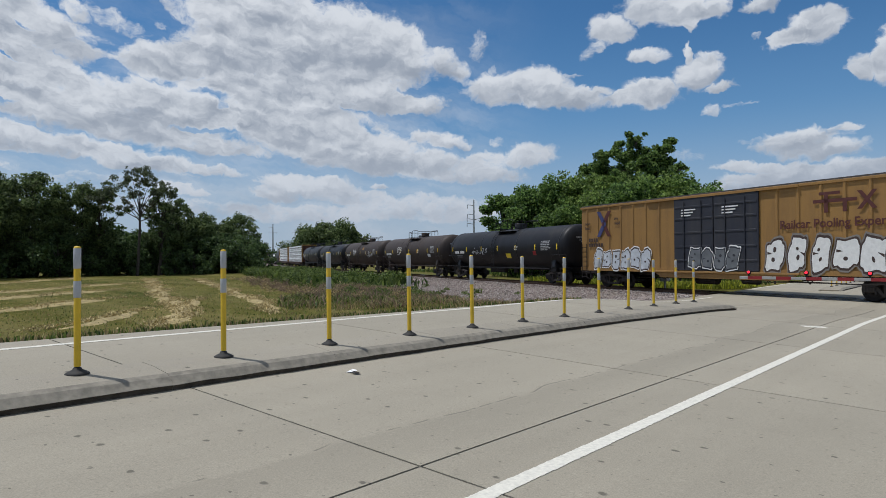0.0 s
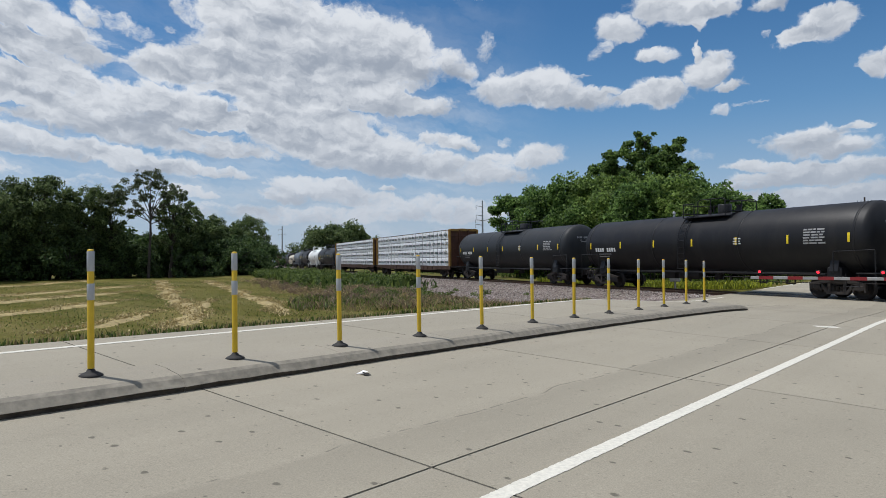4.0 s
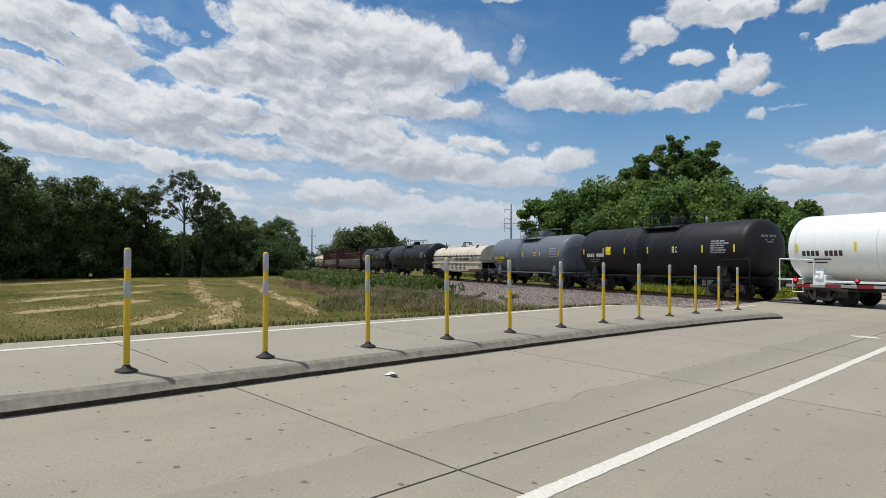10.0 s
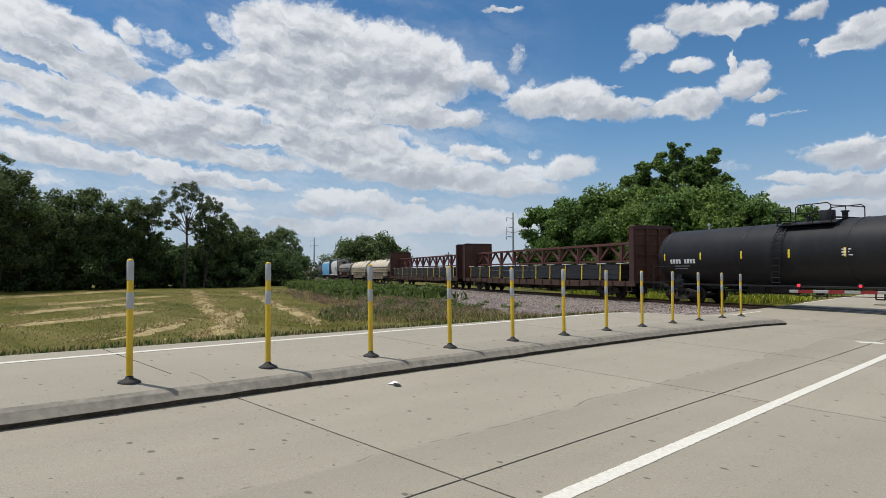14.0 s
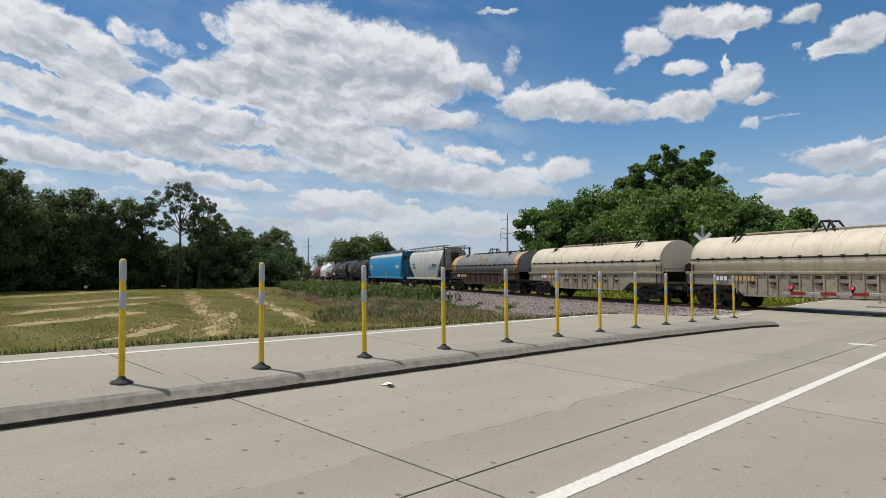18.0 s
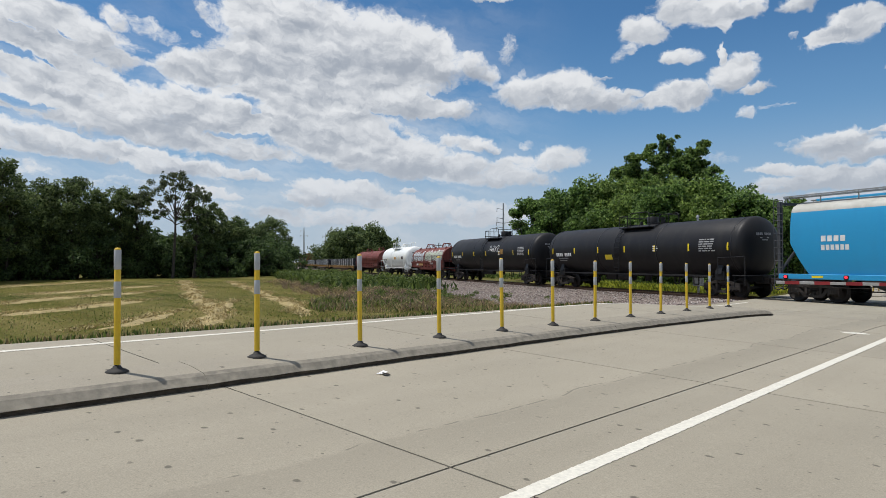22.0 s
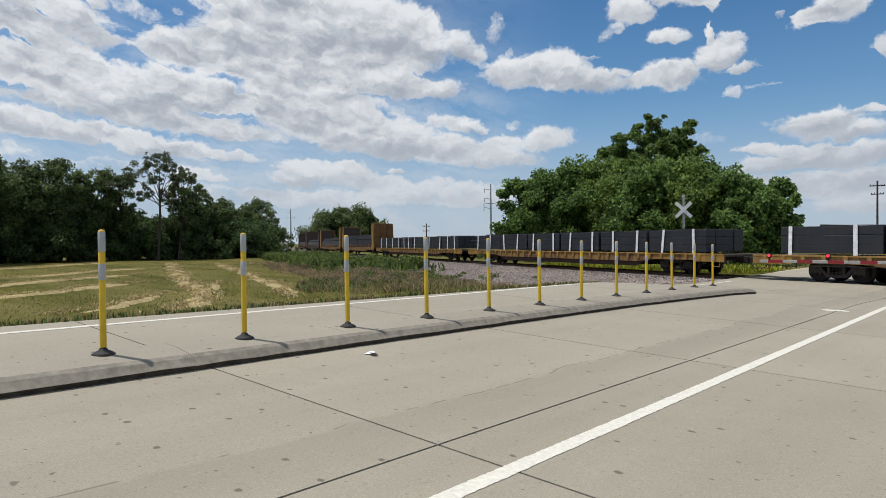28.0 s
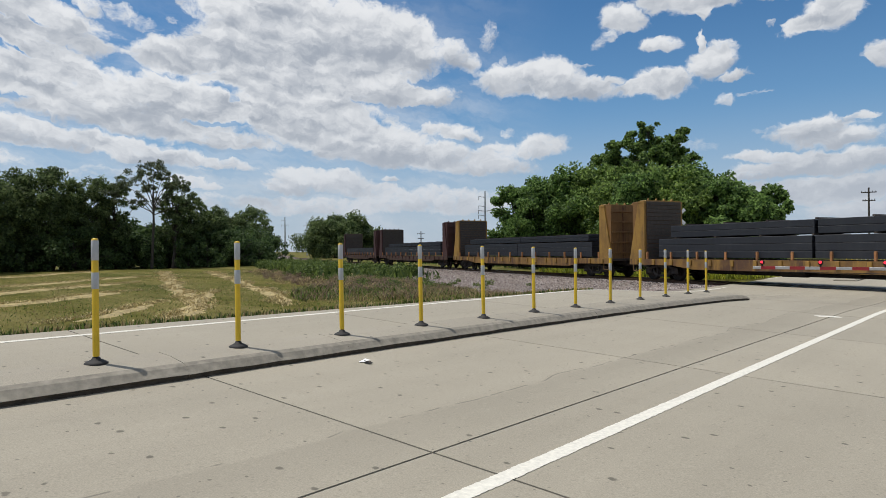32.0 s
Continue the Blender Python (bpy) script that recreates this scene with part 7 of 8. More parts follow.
# ---- trees ----
def leaf_cloud(name, centres, radii, count, size, material, seed, flat=0.8):
    """Small folded leaf sprays scattered near the surface of many lobes."""
    rng = np.random.default_rng(seed)
    w = np.array(radii) ** 2
    pick = rng.choice(len(centres), count, p=w / w.sum())
    d = rng.normal(size=(count, 3))
    d /= np.linalg.norm(d, axis=1, keepdims=True)
    rad = np.array(radii)[pick] * (0.1 + 1.0 * rng.random(count) ** 0.5)
    p = np.array(centres)[pick] + d * rad[:, None] * np.array([1, 1, flat])
    n = d * 0.6 + rng.normal(size=(count, 3)) * 0.9 + np.array([0, 0, 0.4])
    n /= np.linalg.norm(n, axis=1, keepdims=True)
    u = np.cross(n, rng.normal(size=(count, 3)))
    u /= np.linalg.norm(u, axis=1, keepdims=True)
    k = np.cross(n, u)
    s = (size * (0.6 + 0.8 * rng.random(count)))[:, None]
    quad = [p - u * s, p - k * s * 0.6 - n * s * 0.2, p + u * s, p + k * s * 0.6 - n * s * 0.2]
    v = np.stack(quad, 1).reshape(-1, 3)
    f = (np.array([[0, 1, 2], [0, 2, 3]])[None] + 4 * np.arange(count)[:, None, None]).reshape(-1, 3)
    return sheet_mesh(name, v, f, material)


def tree(x, y, height, width, label, seed, mat=None, leaves=5000, size=0.22, low=0.25, lobes=14, group="", round_top=1.0, base=None, clumps=7, lean=None, fat=1.0, spots=(), stout=1.0):
    rnd = random.Random(seed)
    z0 = gz(x, y) - 0.1 if base is None else base
    ob = thing("tree", label, "tree", group, pose(x, y, z0))
    fork = height * max(low, 0.18)
    g = Geo()
    lean = rnd.uniform(-0.5, 0.5) if lean is None else lean
    r0 = (height * 0.022 + 0.08) * stout
    g.cyl((0, 0, 0), (lean, 0.1, fork), r0, r0 * 0.75, 9)
    g.cyl((lean, 0.1, fork), (lean * 1.5, 0, height * 0.75), r0 * 0.75, r0 * 0.2, 7)
    centres, radii = [], []
    for k in range(lobes):
        a = k * 2.4 + rnd.uniform(-0.6, 0.6)
        h = low + (1 - low) * (0.1 + 0.82 * ((k + 0.5) / lobes))
        prof = math.sin(math.pi * min(1, max(0.06, (h - low) / (1 - low) * 0.9 + 0.12))) ** (0.7 * round_top)
        rr = width / 2 * prof * rnd.uniform(0.3, 1.05)
        c = Vector((math.cos(a) * rr + lean * h, math.sin(a) * rr, height * (h + rnd.uniform(-0.04, 0.04))))
        q = width * rnd.uniform(0.09, 0.19) * (0.7 + 0.4 * prof)
        c.z = min(c.z, height - q * 0.7)
        if k < len(spots):
            q = spots[k][2]
            side, deep = spots[k][0], rnd.uniform(-2.2, 2.2)
            away = math.hypot(x, y)
            c = Vector((side * y / away + deep * x / away, -side * x / away + deep * y / away, spots[k][1] - z0 - q))
        low_z = max(fork * 0.8, fork + (c.z - fork) * 0.35)
        root = Vector((lean * 1.1, 0.05, low_z))
        elbow = root.lerp(c, 0.5) + Vector((0, 0, 0.06 * height * rnd.random()))
        g.cyl(root, elbow, r0 * 0.34, r0 * 0.2, 5)
        g.cyl(elbow, c, r0 * 0.2, r0 * 0.08, 5)
        # each limb ends in several ragged sprays of leaves
        for j in range(clumps):
            d = Vector((rnd.gauss(0, 1), rnd.gauss(0, 1), rnd.gauss(0, 0.7))).normalized()
            e = c + d * q * rnd.uniform(0.45, 1.25)
            e.z = min(e.z, height)
            centres.append(tuple(e))
            radii.append(q * rnd.uniform(0.22, 0.6) * fat)
            if j % 2 == 0:
                g.cyl(c, e, r0 * 0.08, r0 * 0.04, 4)
    part("trunk", g, BARK, ob)
    part("crown", leaf_cloud("crown", centres, radii, leaves, size, mat or LEAF, seed), None, ob)
    return ob


def at_bearing(yaw, dist):
    return -dist * math.sin(radians(yaw)), dist * math.cos(radians(yaw))


# the wood beyond the field
for k, (yaw, dist, h, w, leaves) in enumerate((
        (92, 84, 14, 12, 6000), (89.5, 86, 14.3, 10, 6000), (86.6, 84, 14.1, 9, 6500), (84.2, 84, 14.8, 9, 7000), (82.0, 86, 15.8, 9, 8000), (79.6, 88, 16.1, 8, 8000), (78.2, 90, 13.8, 6, 6000), (77.1, 94, 11.8, 6, 5000), (75.7, 96, 13.3, 6, 6500),
        (73.9, 95, 14.2, 8, 8000), (72.2, 98, 12.7, 6, 4600), (70.8, 99, 12.8, 6, 4200), (69.3, 99, 13.2, 6, 4200), (65.1, 98, 13.7, 5.5, 3000), (63.9, 102, 11.3, 6, 4600), (62.1, 104, 9.5, 7, 6000), (60.5, 108, 8.6, 6, 5000), (58.9, 122, 10.4, 8.5, 7500), (57.6, 130, 6.6, 6, 4000))):
    x, y = at_bearing(yaw, dist)
    tree(x, y, h, w, "tall dark broadleaf tree in a wood edge beyond the field", 100 + k, LEAF_WOOD, int(leaves * 2.2), 0.14, 0.2 if k < 10 else 0.26, 22, "wood beyond the field", lean=0.6 if k % 3 else -0.4, fat=1.45 if k < 10 else 1.2, clumps=10, stout=0.55)
x, y = at_bearing(66.7, 95)
AIRY = ((0.3, 14.2, 1.4), (1.9, 13.6, 1.2), (-1.7, 13.0, 1.4), (3.6, 11.9, 0.9), (-3.1, 11.9, 1.3), (0.0, 11.9, 1.2), (1.9, 11.3, 0.9), (4.4, 11.1, 0.7), (5.1, 9.4, 0.8), (-4.4, 10.6, 1.2), (-1.9, 9.9, 1.2), (1.1, 9.8, 0.9), (-0.8, 14.2, 1.1), (3.1, 12.7, 0.8))
tree(x, y, 15.2, 10, "pale airy leaning tree with open branches at the wood edge", 131, LEAF_PALE, 9000, 0.11, 0.42, len(AIRY), "wood beyond the field", clumps=11, lean=0.5, fat=0.78, spots=AIRY, stout=0.5)
for k in range(30):
    yaw = 57.4 + 1.25 * k
    dist = np.interp(yaw, (57, 60, 63, 70, 80, 95), (116, 103, 101, 99, 92, 86)) + random.uniform(-1.5, 2.5)
    x, y = at_bearing(yaw, dist)
    h = random.uniform(4.0, 6.5)
    tree(x, y, h, h * 1.5, "dense dark understorey bush at the wood edge", 140 + k, LEAF_DK, 4200, 0.17, 0.02, 12, "wood beyond the field", fat=1.25)

# the trees beyond the track
for k, (yaw, dist, h, w) in enumerate(((34.8, 70, 9.5, 6.2), (33.2, 69, 10.3, 8), (31.0, 68, 10.5, 8), (28.7, 68, 11.5, 8), (26.4, 66, 11.4, 8), (22.5, 64, 10.2, 8.5), (19.3, 64, 9.4, 8), (16.9, 62, 8.0, 6.5), (14.8, 62, 7.3, 5), (24.6, 60, 9.0, 7), (20.8, 60, 8.6, 7), (18.2, 59, 8.0, 6.5))):
    x, y = at_bearing(yaw, dist)
    tree(x, y, h, w, "broad leafy green tree beyond the railway", 200 + k, LEAF_YEL if k in (3, 4, 5, 10) else LEAF, 24000, 0.15, 0.04, 26, "trees beyond the railway", clumps=10, fat=1.45)
x, y = at_bearing(23.85, 72)
# its boughs: metres to the side, height of the top, radius
BOUGHS = ((-4.5, 12.3, 1.2), (-3.3, 13.3, 1.1), (-1.2, 14.6, 1.2), (0.1, 14.7, 1.0), (1.7, 13.4, 1.2), (3.0, 14.2, 1.0), (2.3, 12.5, 1.3), (4.6, 11.6, 1.0), (4.2, 10.6, 1.2), (-4.1, 10.9, 1.4), (-2.5, 12.4, 1.4), (-0.1, 13.3, 1.5), (1.1, 11.9, 1.5), (2.8, 10.6, 1.4), (-1.6, 11.1, 1.7), (-3.1, 9.6, 1.7), (-0.1, 10.0, 1.8), (2.3, 9.4, 1.8), (-0.7, 12.3, 1.5), (1.1, 10.4, 1.7), (-2.2, 9.4, 1.8), (3.3, 12.3, 0.8))
tree(x, y, 16.2, 11.5, "taller green tree standing over its neighbours", 230, LEAF_TALL, 38000, 0.16, 0.3, len(BOUGHS), "trees beyond the railway", clumps=9, fat=1.0, spots=BOUGHS)
for k, (yaw, dist, h, w) in enumerate(((52.6, 190, 11.2, 13), (50.8, 192, 13.2, 15), (49.2, 195, 11.4, 12), (51.7, 185, 11.5, 13))):
    x, y = at_bearing(yaw, dist)
    tree(x, y, h, w, "round distant green tree beyond the railway", 240 + k, LEAF_WOOD, 15000, 0.3, 0.03, 24, "distant trees", clumps=10, fat=1.7)
for k in range(20):
    yaw = 60.5 + 1.75 * k
    x, y = at_bearing(yaw, float(np.interp(yaw, (57, 63, 70, 80, 97), (112, 108, 106, 100, 96))))
    h = random.uniform(5.5, 7.5)
    tree(x, y, h, h * 1.5, "dense dark shrub deeper in the wood", 330 + k, LEAF_DK, 3000, 0.34, 0.02, 12, "wood beyond the field", fat=1.3)


# ---- grass, weeds and straw ----
def blades(name, pts, height, width, material, seed, lean=0.35, leafy=False):
    """Bent blades, one two-segment strip each, joined."""
    rng = np.random.default_rng(seed)
    n = len(pts)
    a = rng.random(n) * 6.283
    h = height * (0.5 + rng.random(n))
    side = np.stack([np.cos(a), np.sin(a), 0 * a], -1) * (width * (0.6 + 0.8 * rng.random(n)))[:, None]
    b = rng.random(n) * 6.283
    tilt = np.stack([np.cos(b), np.sin(b), 0 * b], -1) * (h * lean * rng.random(n))[:, None]
    up = np.array([0, 0, 1.0])
    mid = pts + tilt * 0.35 + up * (h * 0.55)[:, None]
    tip = pts + tilt + up * h[:, None]
    k = 1.6 if leafy else 0.8
    v = np.stack([pts - side * 0.5, pts + side * 0.5, mid + side * k, mid - side * k, tip], 1).reshape(-1, 3)
    base = np.arange(n) * 5
    f = np.stack([base, base + 1, base + 2, base, base + 2, base + 3, base + 3, base + 2, base + 4], -1).reshape(-1, 3)
    return sheet_mesh(name, v, f, material)


def stuff(name, me, label, category):
    return tagged(part(name, me), label, category, kind="stuff")


rng = np.random.default_rng(3)


def along_ground(xy, dz=0.0):
    xy = np.asarray(xy)
    return np.column_stack([xy, ground_z(xy[:, 0], xy[:, 1]) + dz])


def off_track(x, y):
    return (y - track_y(x)) * 0.9


# mown stubble over the field
n = 60000
u = rng.random(n) ** 1.7
fx = ROAD_L - 0.3 - 62 * u
fy = -6 + rng.random(n) * 52
xy = np.column_stack([fx, fy])
xy = xy[(off_track(xy[:, 0], xy[:, 1]) < -15) | (xy[:, 0] > -14) & (off_track(xy[:, 0], xy[:, 1]) < -9)]
half = rng.random(len(xy)) < 0.5
stuff("field_stubble", blades("field_stubble", along_ground(xy[half]), 0.05, 0.02, WEED, 4, 0.8), "short green stubble of the mown field", "grass")
stuff("field_stubble", blades("field_stubble", along_ground(xy[~half]), 0.045, 0.02, DRYGRASS, 5, 0.9), "short dry stubble of the mown field", "grass")

STRAW_MAT = simple("straw_matted", (0.32, 0.25, 0.11), 0.95, vary=0.45, scale=5, bump=0.8)
# windrows of cut straw
ROWS_OF_STRAW = [[(-64.3, 11.6), (-84.0, 29.4)], [(-50.1, 10.6), (-61.2, 25.7)], [(-39.1, 7.1), (-43.1, 12.5), (-48.7, 19.5)], [(-31.0, 5.6), (-34.0, 9.8), (-37.8, 15.2)], [(-21.5, 6.3), (-22.8, 8.2), (-25.5, 10.3), (-29.0, 12.8)],
                 [(-72.8, 32.7), (-38.0, 17.8), (-28.0, 14.0), (-21.9, 10.8), (-19.7, 8.5)], [(-68.0, 35.7), (-43.2, 25.0), (-29.8, 19.0), (-21.5, 14.9)], [(-34.2, 17.8), (-26.0, 13.6)]]
for k, line in enumerate(ROWS_OF_STRAW):
    pts = []
    wide = (1.1, 0.9, 0.8, 0.75, 0.5, 0.8, 0.7, 0.4)[k]
    for (ax, ay), (bx, by) in zip(line, line[1:]):
        l = math.hypot(bx - ax, by - ay)
        m = int(l * 75 * (wide + 0.4))
        t = rng.random(m)
        spread_ = rng.normal(size=(m, 2)) * wide * 0.34
        wob = np.sin(t * l * 0.7 + k)[:, None] * 0.35
        pts.append(np.column_stack([ax + (bx - ax) * t, ay + (by - ay) * t]) + spread_ + wob)
    xy = np.concatenate(pts)
    p3 = along_ground(xy, 0.0)
    p3[:, 2] += rng.random(len(p3)) * 0.1
    g = Geo()
    rows_ = []
    dense = []
    for (ax, ay), (bx, by) in zip(line, line[1:]):
        m = max(2, int(math.hypot(bx - ax, by - ay) / 0.5))
        dense += [(ax + (bx - ax) * i / m, ay + (by - ay) * i / m) for i in range(m)]
    for i in range(1, len(dense) - 1):
        (ax, ay), (bx, by) = dense[i - 1], dense[i + 1]
        l = math.hypot(bx - ax, by - ay)
        nx, ny = -(by - ay) / l, (bx - ax) / l
        cx, cy = dense[i][0] + random.uniform(-0.07, 0.07), dense[i][1] + random.uniform(-0.07, 0.07)
        w = wide * random.uniform(0.4, 1.0) * min(1.0, 0.25 + 0.2 * min(i, len(dense) - 1 - i))
        low_ = min(1.0, 0.2 * min(i, len(dense) - 1 - i))
        rows_.append([(cx + nx * o * w, cy + ny * o * w, gz(cx + nx * o * w, cy + ny * o * w) + (hh * random.uniform(0.6, 1.2) + 0.03) * low_ - 0.03) for o, hh in ((-1, -0.02), (-0.5, 0.06), (0.05, 0.1), (0.5, 0.06), (1, -0.02))])
    g.add([p for r in rows_ for p in r], [(j * 5 + i, j * 5 + i + 1, (j + 1) * 5 + i + 1, (j + 1) * 5 + i) for j in range(len(rows_) - 1) for i in range(4)])
    stuff("straw_bed", fixed(g.mesh("straw_bed")), "matted pale straw under a windrow", "straw").data.materials.append(STRAW_MAT)
    stuff("straw_windrow", blades("straw_windrow", p3, 0.07, 0.03, STRAW, 20 + k, 2.2), "pale dry straw raked into a loose windrow", "straw")

# rough verge along the pavement
n = 9000
y = -8 + rng.random(n) * 34
x = ROAD_L - 0.05 - rng.random(n) ** 1.6 * 2.2
xy = np.column_stack([x, y])
xy = xy[off_track(xy[:, 0], xy[:, 1]) < -13]
half = rng.random(len(xy)) < 0.55
stuff("verge_grass", blades("verge_grass", along_ground(xy[half]), 0.1, 0.022, WEED, 31), "rough green grass on the verge", "grass")
stuff("verge_grass", blades("verge_grass", along_ground(xy[~half]), 0.11, 0.018, DRYGRASS, 32), "dry yellowed grass on the verge", "grass")

# weeds between the field and the track
def strip_points(n, s0, s1, d0, d1, power=1.0):
    s = s0 + (s1 - s0) * rng.random(n) ** power
    o = d0 + (d1 - d0) * rng.random(n)
    return np.array([on_track(a, b)[:2] for a, b in zip(s, o)])


xy = strip_points(1500, -36, -130, -15.5, -5.0, 1.5)
xy = xy[xy[:, 0] < ROAD_L - 1.0]
clump = np.sin(xy[:, 0] * 0.9) + np.sin(xy[:, 1] * 1.3 + xy[:, 0] * 0.4) + rng.normal(size=len(xy)) * 0.6
stuff("tall_weeds", blades("tall_weeds", along_ground(xy[clump > -0.3]), 0.75, 0.08, WEED, 41, 0.7, True), "dense tall green weeds in the ditch beside the track", "weeds")
stuff("tall_weeds", blades("tall_weeds", along_ground(xy[clump <= -0.3]), 0.55, 0.05, LEAF_DK, 42, 0.7, True), "dense dark weeds in the ditch beside the track", "weeds")
xy = strip_points(78000, -15, -56, -20.5, -9.0, 1.0)
edge = -20.5 + 6.0 * smooth01(-24, -38, xy[:, 0])
dd = off_track(xy[:, 0], xy[:, 1])
tuft = np.sin(xy[:, 0] * 1.7 + 0.6 * xy[:, 1]) + np.sin(xy[:, 1] * 2.3 - xy[:, 0] * 0.5) + rng.normal(size=len(xy)) * 0.7
near_gravel = smooth01(-12.0, -9.2, dd) * 1.6
far_side = smooth01(-14.0, -19.5, dd) * 0.9
ok = (xy[:, 0] < ROAD_L - 0.7) & (dd > edge) & (tuft > -0.6 + near_gravel + far_side)
xy = xy[ok]
kind_ = rng.random(len(xy)) + 0.25 * np.sin(xy[:, 0] * 0.45 + 1.0)
stuff("dry_tall_grass", blades("dry_tall_grass", along_ground(xy[kind_ < 0.42]), 0.27, 0.011, DRYGRASS, 43, 1.5), "tall dry straw-coloured grass beside the ballast", "grass")
stuff("reddish_tall_grass", blades("reddish_tall_grass", along_ground(xy[(kind_ >= 0.42) & (kind_ < 0.6)]), 0.32, 0.011, PURPLE, 48, 1.5, True), "tall reddish-brown dry weeds beside the ballast", "weeds")
stuff("green_tall_grass", blades("green_tall_grass", along_ground(xy[kind_ >= 0.6]), 0.24, 0.018, WEED, 44, 1.6, True), "green weeds among dry grass beside the ballast", "weeds")


def leafy_clumps(name, xy, radius, count, size, material, seed, label):
    p = along_ground(xy)
    rr = [radius * q for q in (0.6 + 0.8 * np.random.default_rng(seed).random(len(p)))]
    p[:, 2] += np.array(rr) * 0.45
    stuff(name, leaf_cloud(name, p.tolist(), rr, count, size, material, seed, 0.75), label, "weeds")


xy = strip_points(300, -40, -125, -15.0, -5.0, 1.4)
leafy_clumps("leafy_weeds", xy, 0.72, 100000, 0.1, WEED, 51, "lush leafy green weeds in the ditch beside the track")
xy = strip_points(150, -22, -60, -16.0, -9.5)
leafy_clumps("leafy_weeds", xy, 0.34, 26000, 0.055, WEED, 52, "leafy green weeds at the foot of the ballast")
xy = strip_points(260, -19, -58, -18.5, -9.8)
xy = xy[xy[:, 0] < ROAD_L - 0.9]
leafy_clumps("dry_weeds", xy[::2], 0.3, 17000, 0.04, DRYGRASS, 54, "bushy straw-coloured dry weeds beside the ballast")
leafy_clumps("brown_weeds", xy[1::2], 0.34, 17000, 0.04, PURPLE, 55, "bushy reddish-brown seed heads beside the ballast")
xy = strip_points(16, -19, -40, -9.5, -5.0)
xy = xy[xy[:, 0] < ROAD_L - 0.6]
leafy_clumps("gravel_weeds", xy, 0.26, 1500, 0.06, WEED, 53, "small dark weed clumps growing in the gravel")
# bright flowering grass beyond the track
xy = strip_points(7000, -12, -34, 3.4, 8.0)
xy = xy[xy[:, 0] < ROAD_L - 0.6]
stuff("flowering_grass", blades("flowering_grass", along_ground(xy, 0.05), 0.3, 0.04, YFLOWER, 46, 0.6, True), "bright yellow-green flowering grass beyond the rails", "grass")
xy = np.column_stack([-11 - 60 * rng.random(9000), 36 + 40 * rng.random(9000)])
xy = xy[off_track(xy[:, 0], xy[:, 1]) > 8]
stuff("meadow_grass", blades("meadow_grass", along_ground(xy), 0.35, 0.05, WEED, 47, 0.6, True), "green grass below the trees beyond the rails", "grass")


# ---- level crossing gate across the near lanes ----
def crossing_gate():
    x0, y0 = 3.6, 22.2
    z0 = float(road_z(x0, y0))
    ob = thing("crossing_gate", "lowered level crossing gate with red and white striped arm", "crossing gate", m=pose(x0, y0, z0))
    part("base", Geo().box(-0.35, 0.35, -0.35, 0.35, -0.1, 0.12, 0.03), KERB, ob)
    part("mast", Geo().cyl((0, 0, 0.1), (0, 0, 3.2), 0.07, n=12), GALV, ob)
    part("gear_case", Geo().box(-0.28, 0.28, -0.5, -0.1, 0.75, 1.5, 0.04), GALV, ob, "grey drive housing")
    part("counterweight", Geo().box(0.5, 1.1, -0.34, -0.22, 0.95, 1.25, 0.03), STEEL_DARK, ob)
    arm = part("arm", Geo().box(-9.75, 0.5, -0.33, -0.29, 1.11, 1.2, 0.008), GATE_WHITE, ob, "dull white arm")
    k, x = 0, -9.5
    while x < -0.3:
        part("stripe", Geo().box(x, x + 0.42, -0.336, -0.286, 1.105, 1.205), RED, arm, "red reflective stripe")
        x += 0.83
    part("brace_wire", Geo().cyl((-9.6, -0.31, 1.03), (0.0, -0.31, 0.98), 0.012, n=5), STEEL_DARK, arm)
    for x in (-9.47, -7.83, -6.2):
        lamp = part("lamp", Geo().cyl((x, -0.31, 1.2), (x, -0.31, 1.27), 0.03, n=8).box(x - 0.07, x + 0.07, -0.35, -0.27, 1.26, 1.4, 0.03), STEEL_DARK, arm, "small arm lamp")
        part("lens", Geo().cyl((x, -0.37, 1.34), (x, -0.35, 1.34), 0.042, n=12), GLOW_RED, lamp, "lit red lens")
    return ob


crossing_gate()


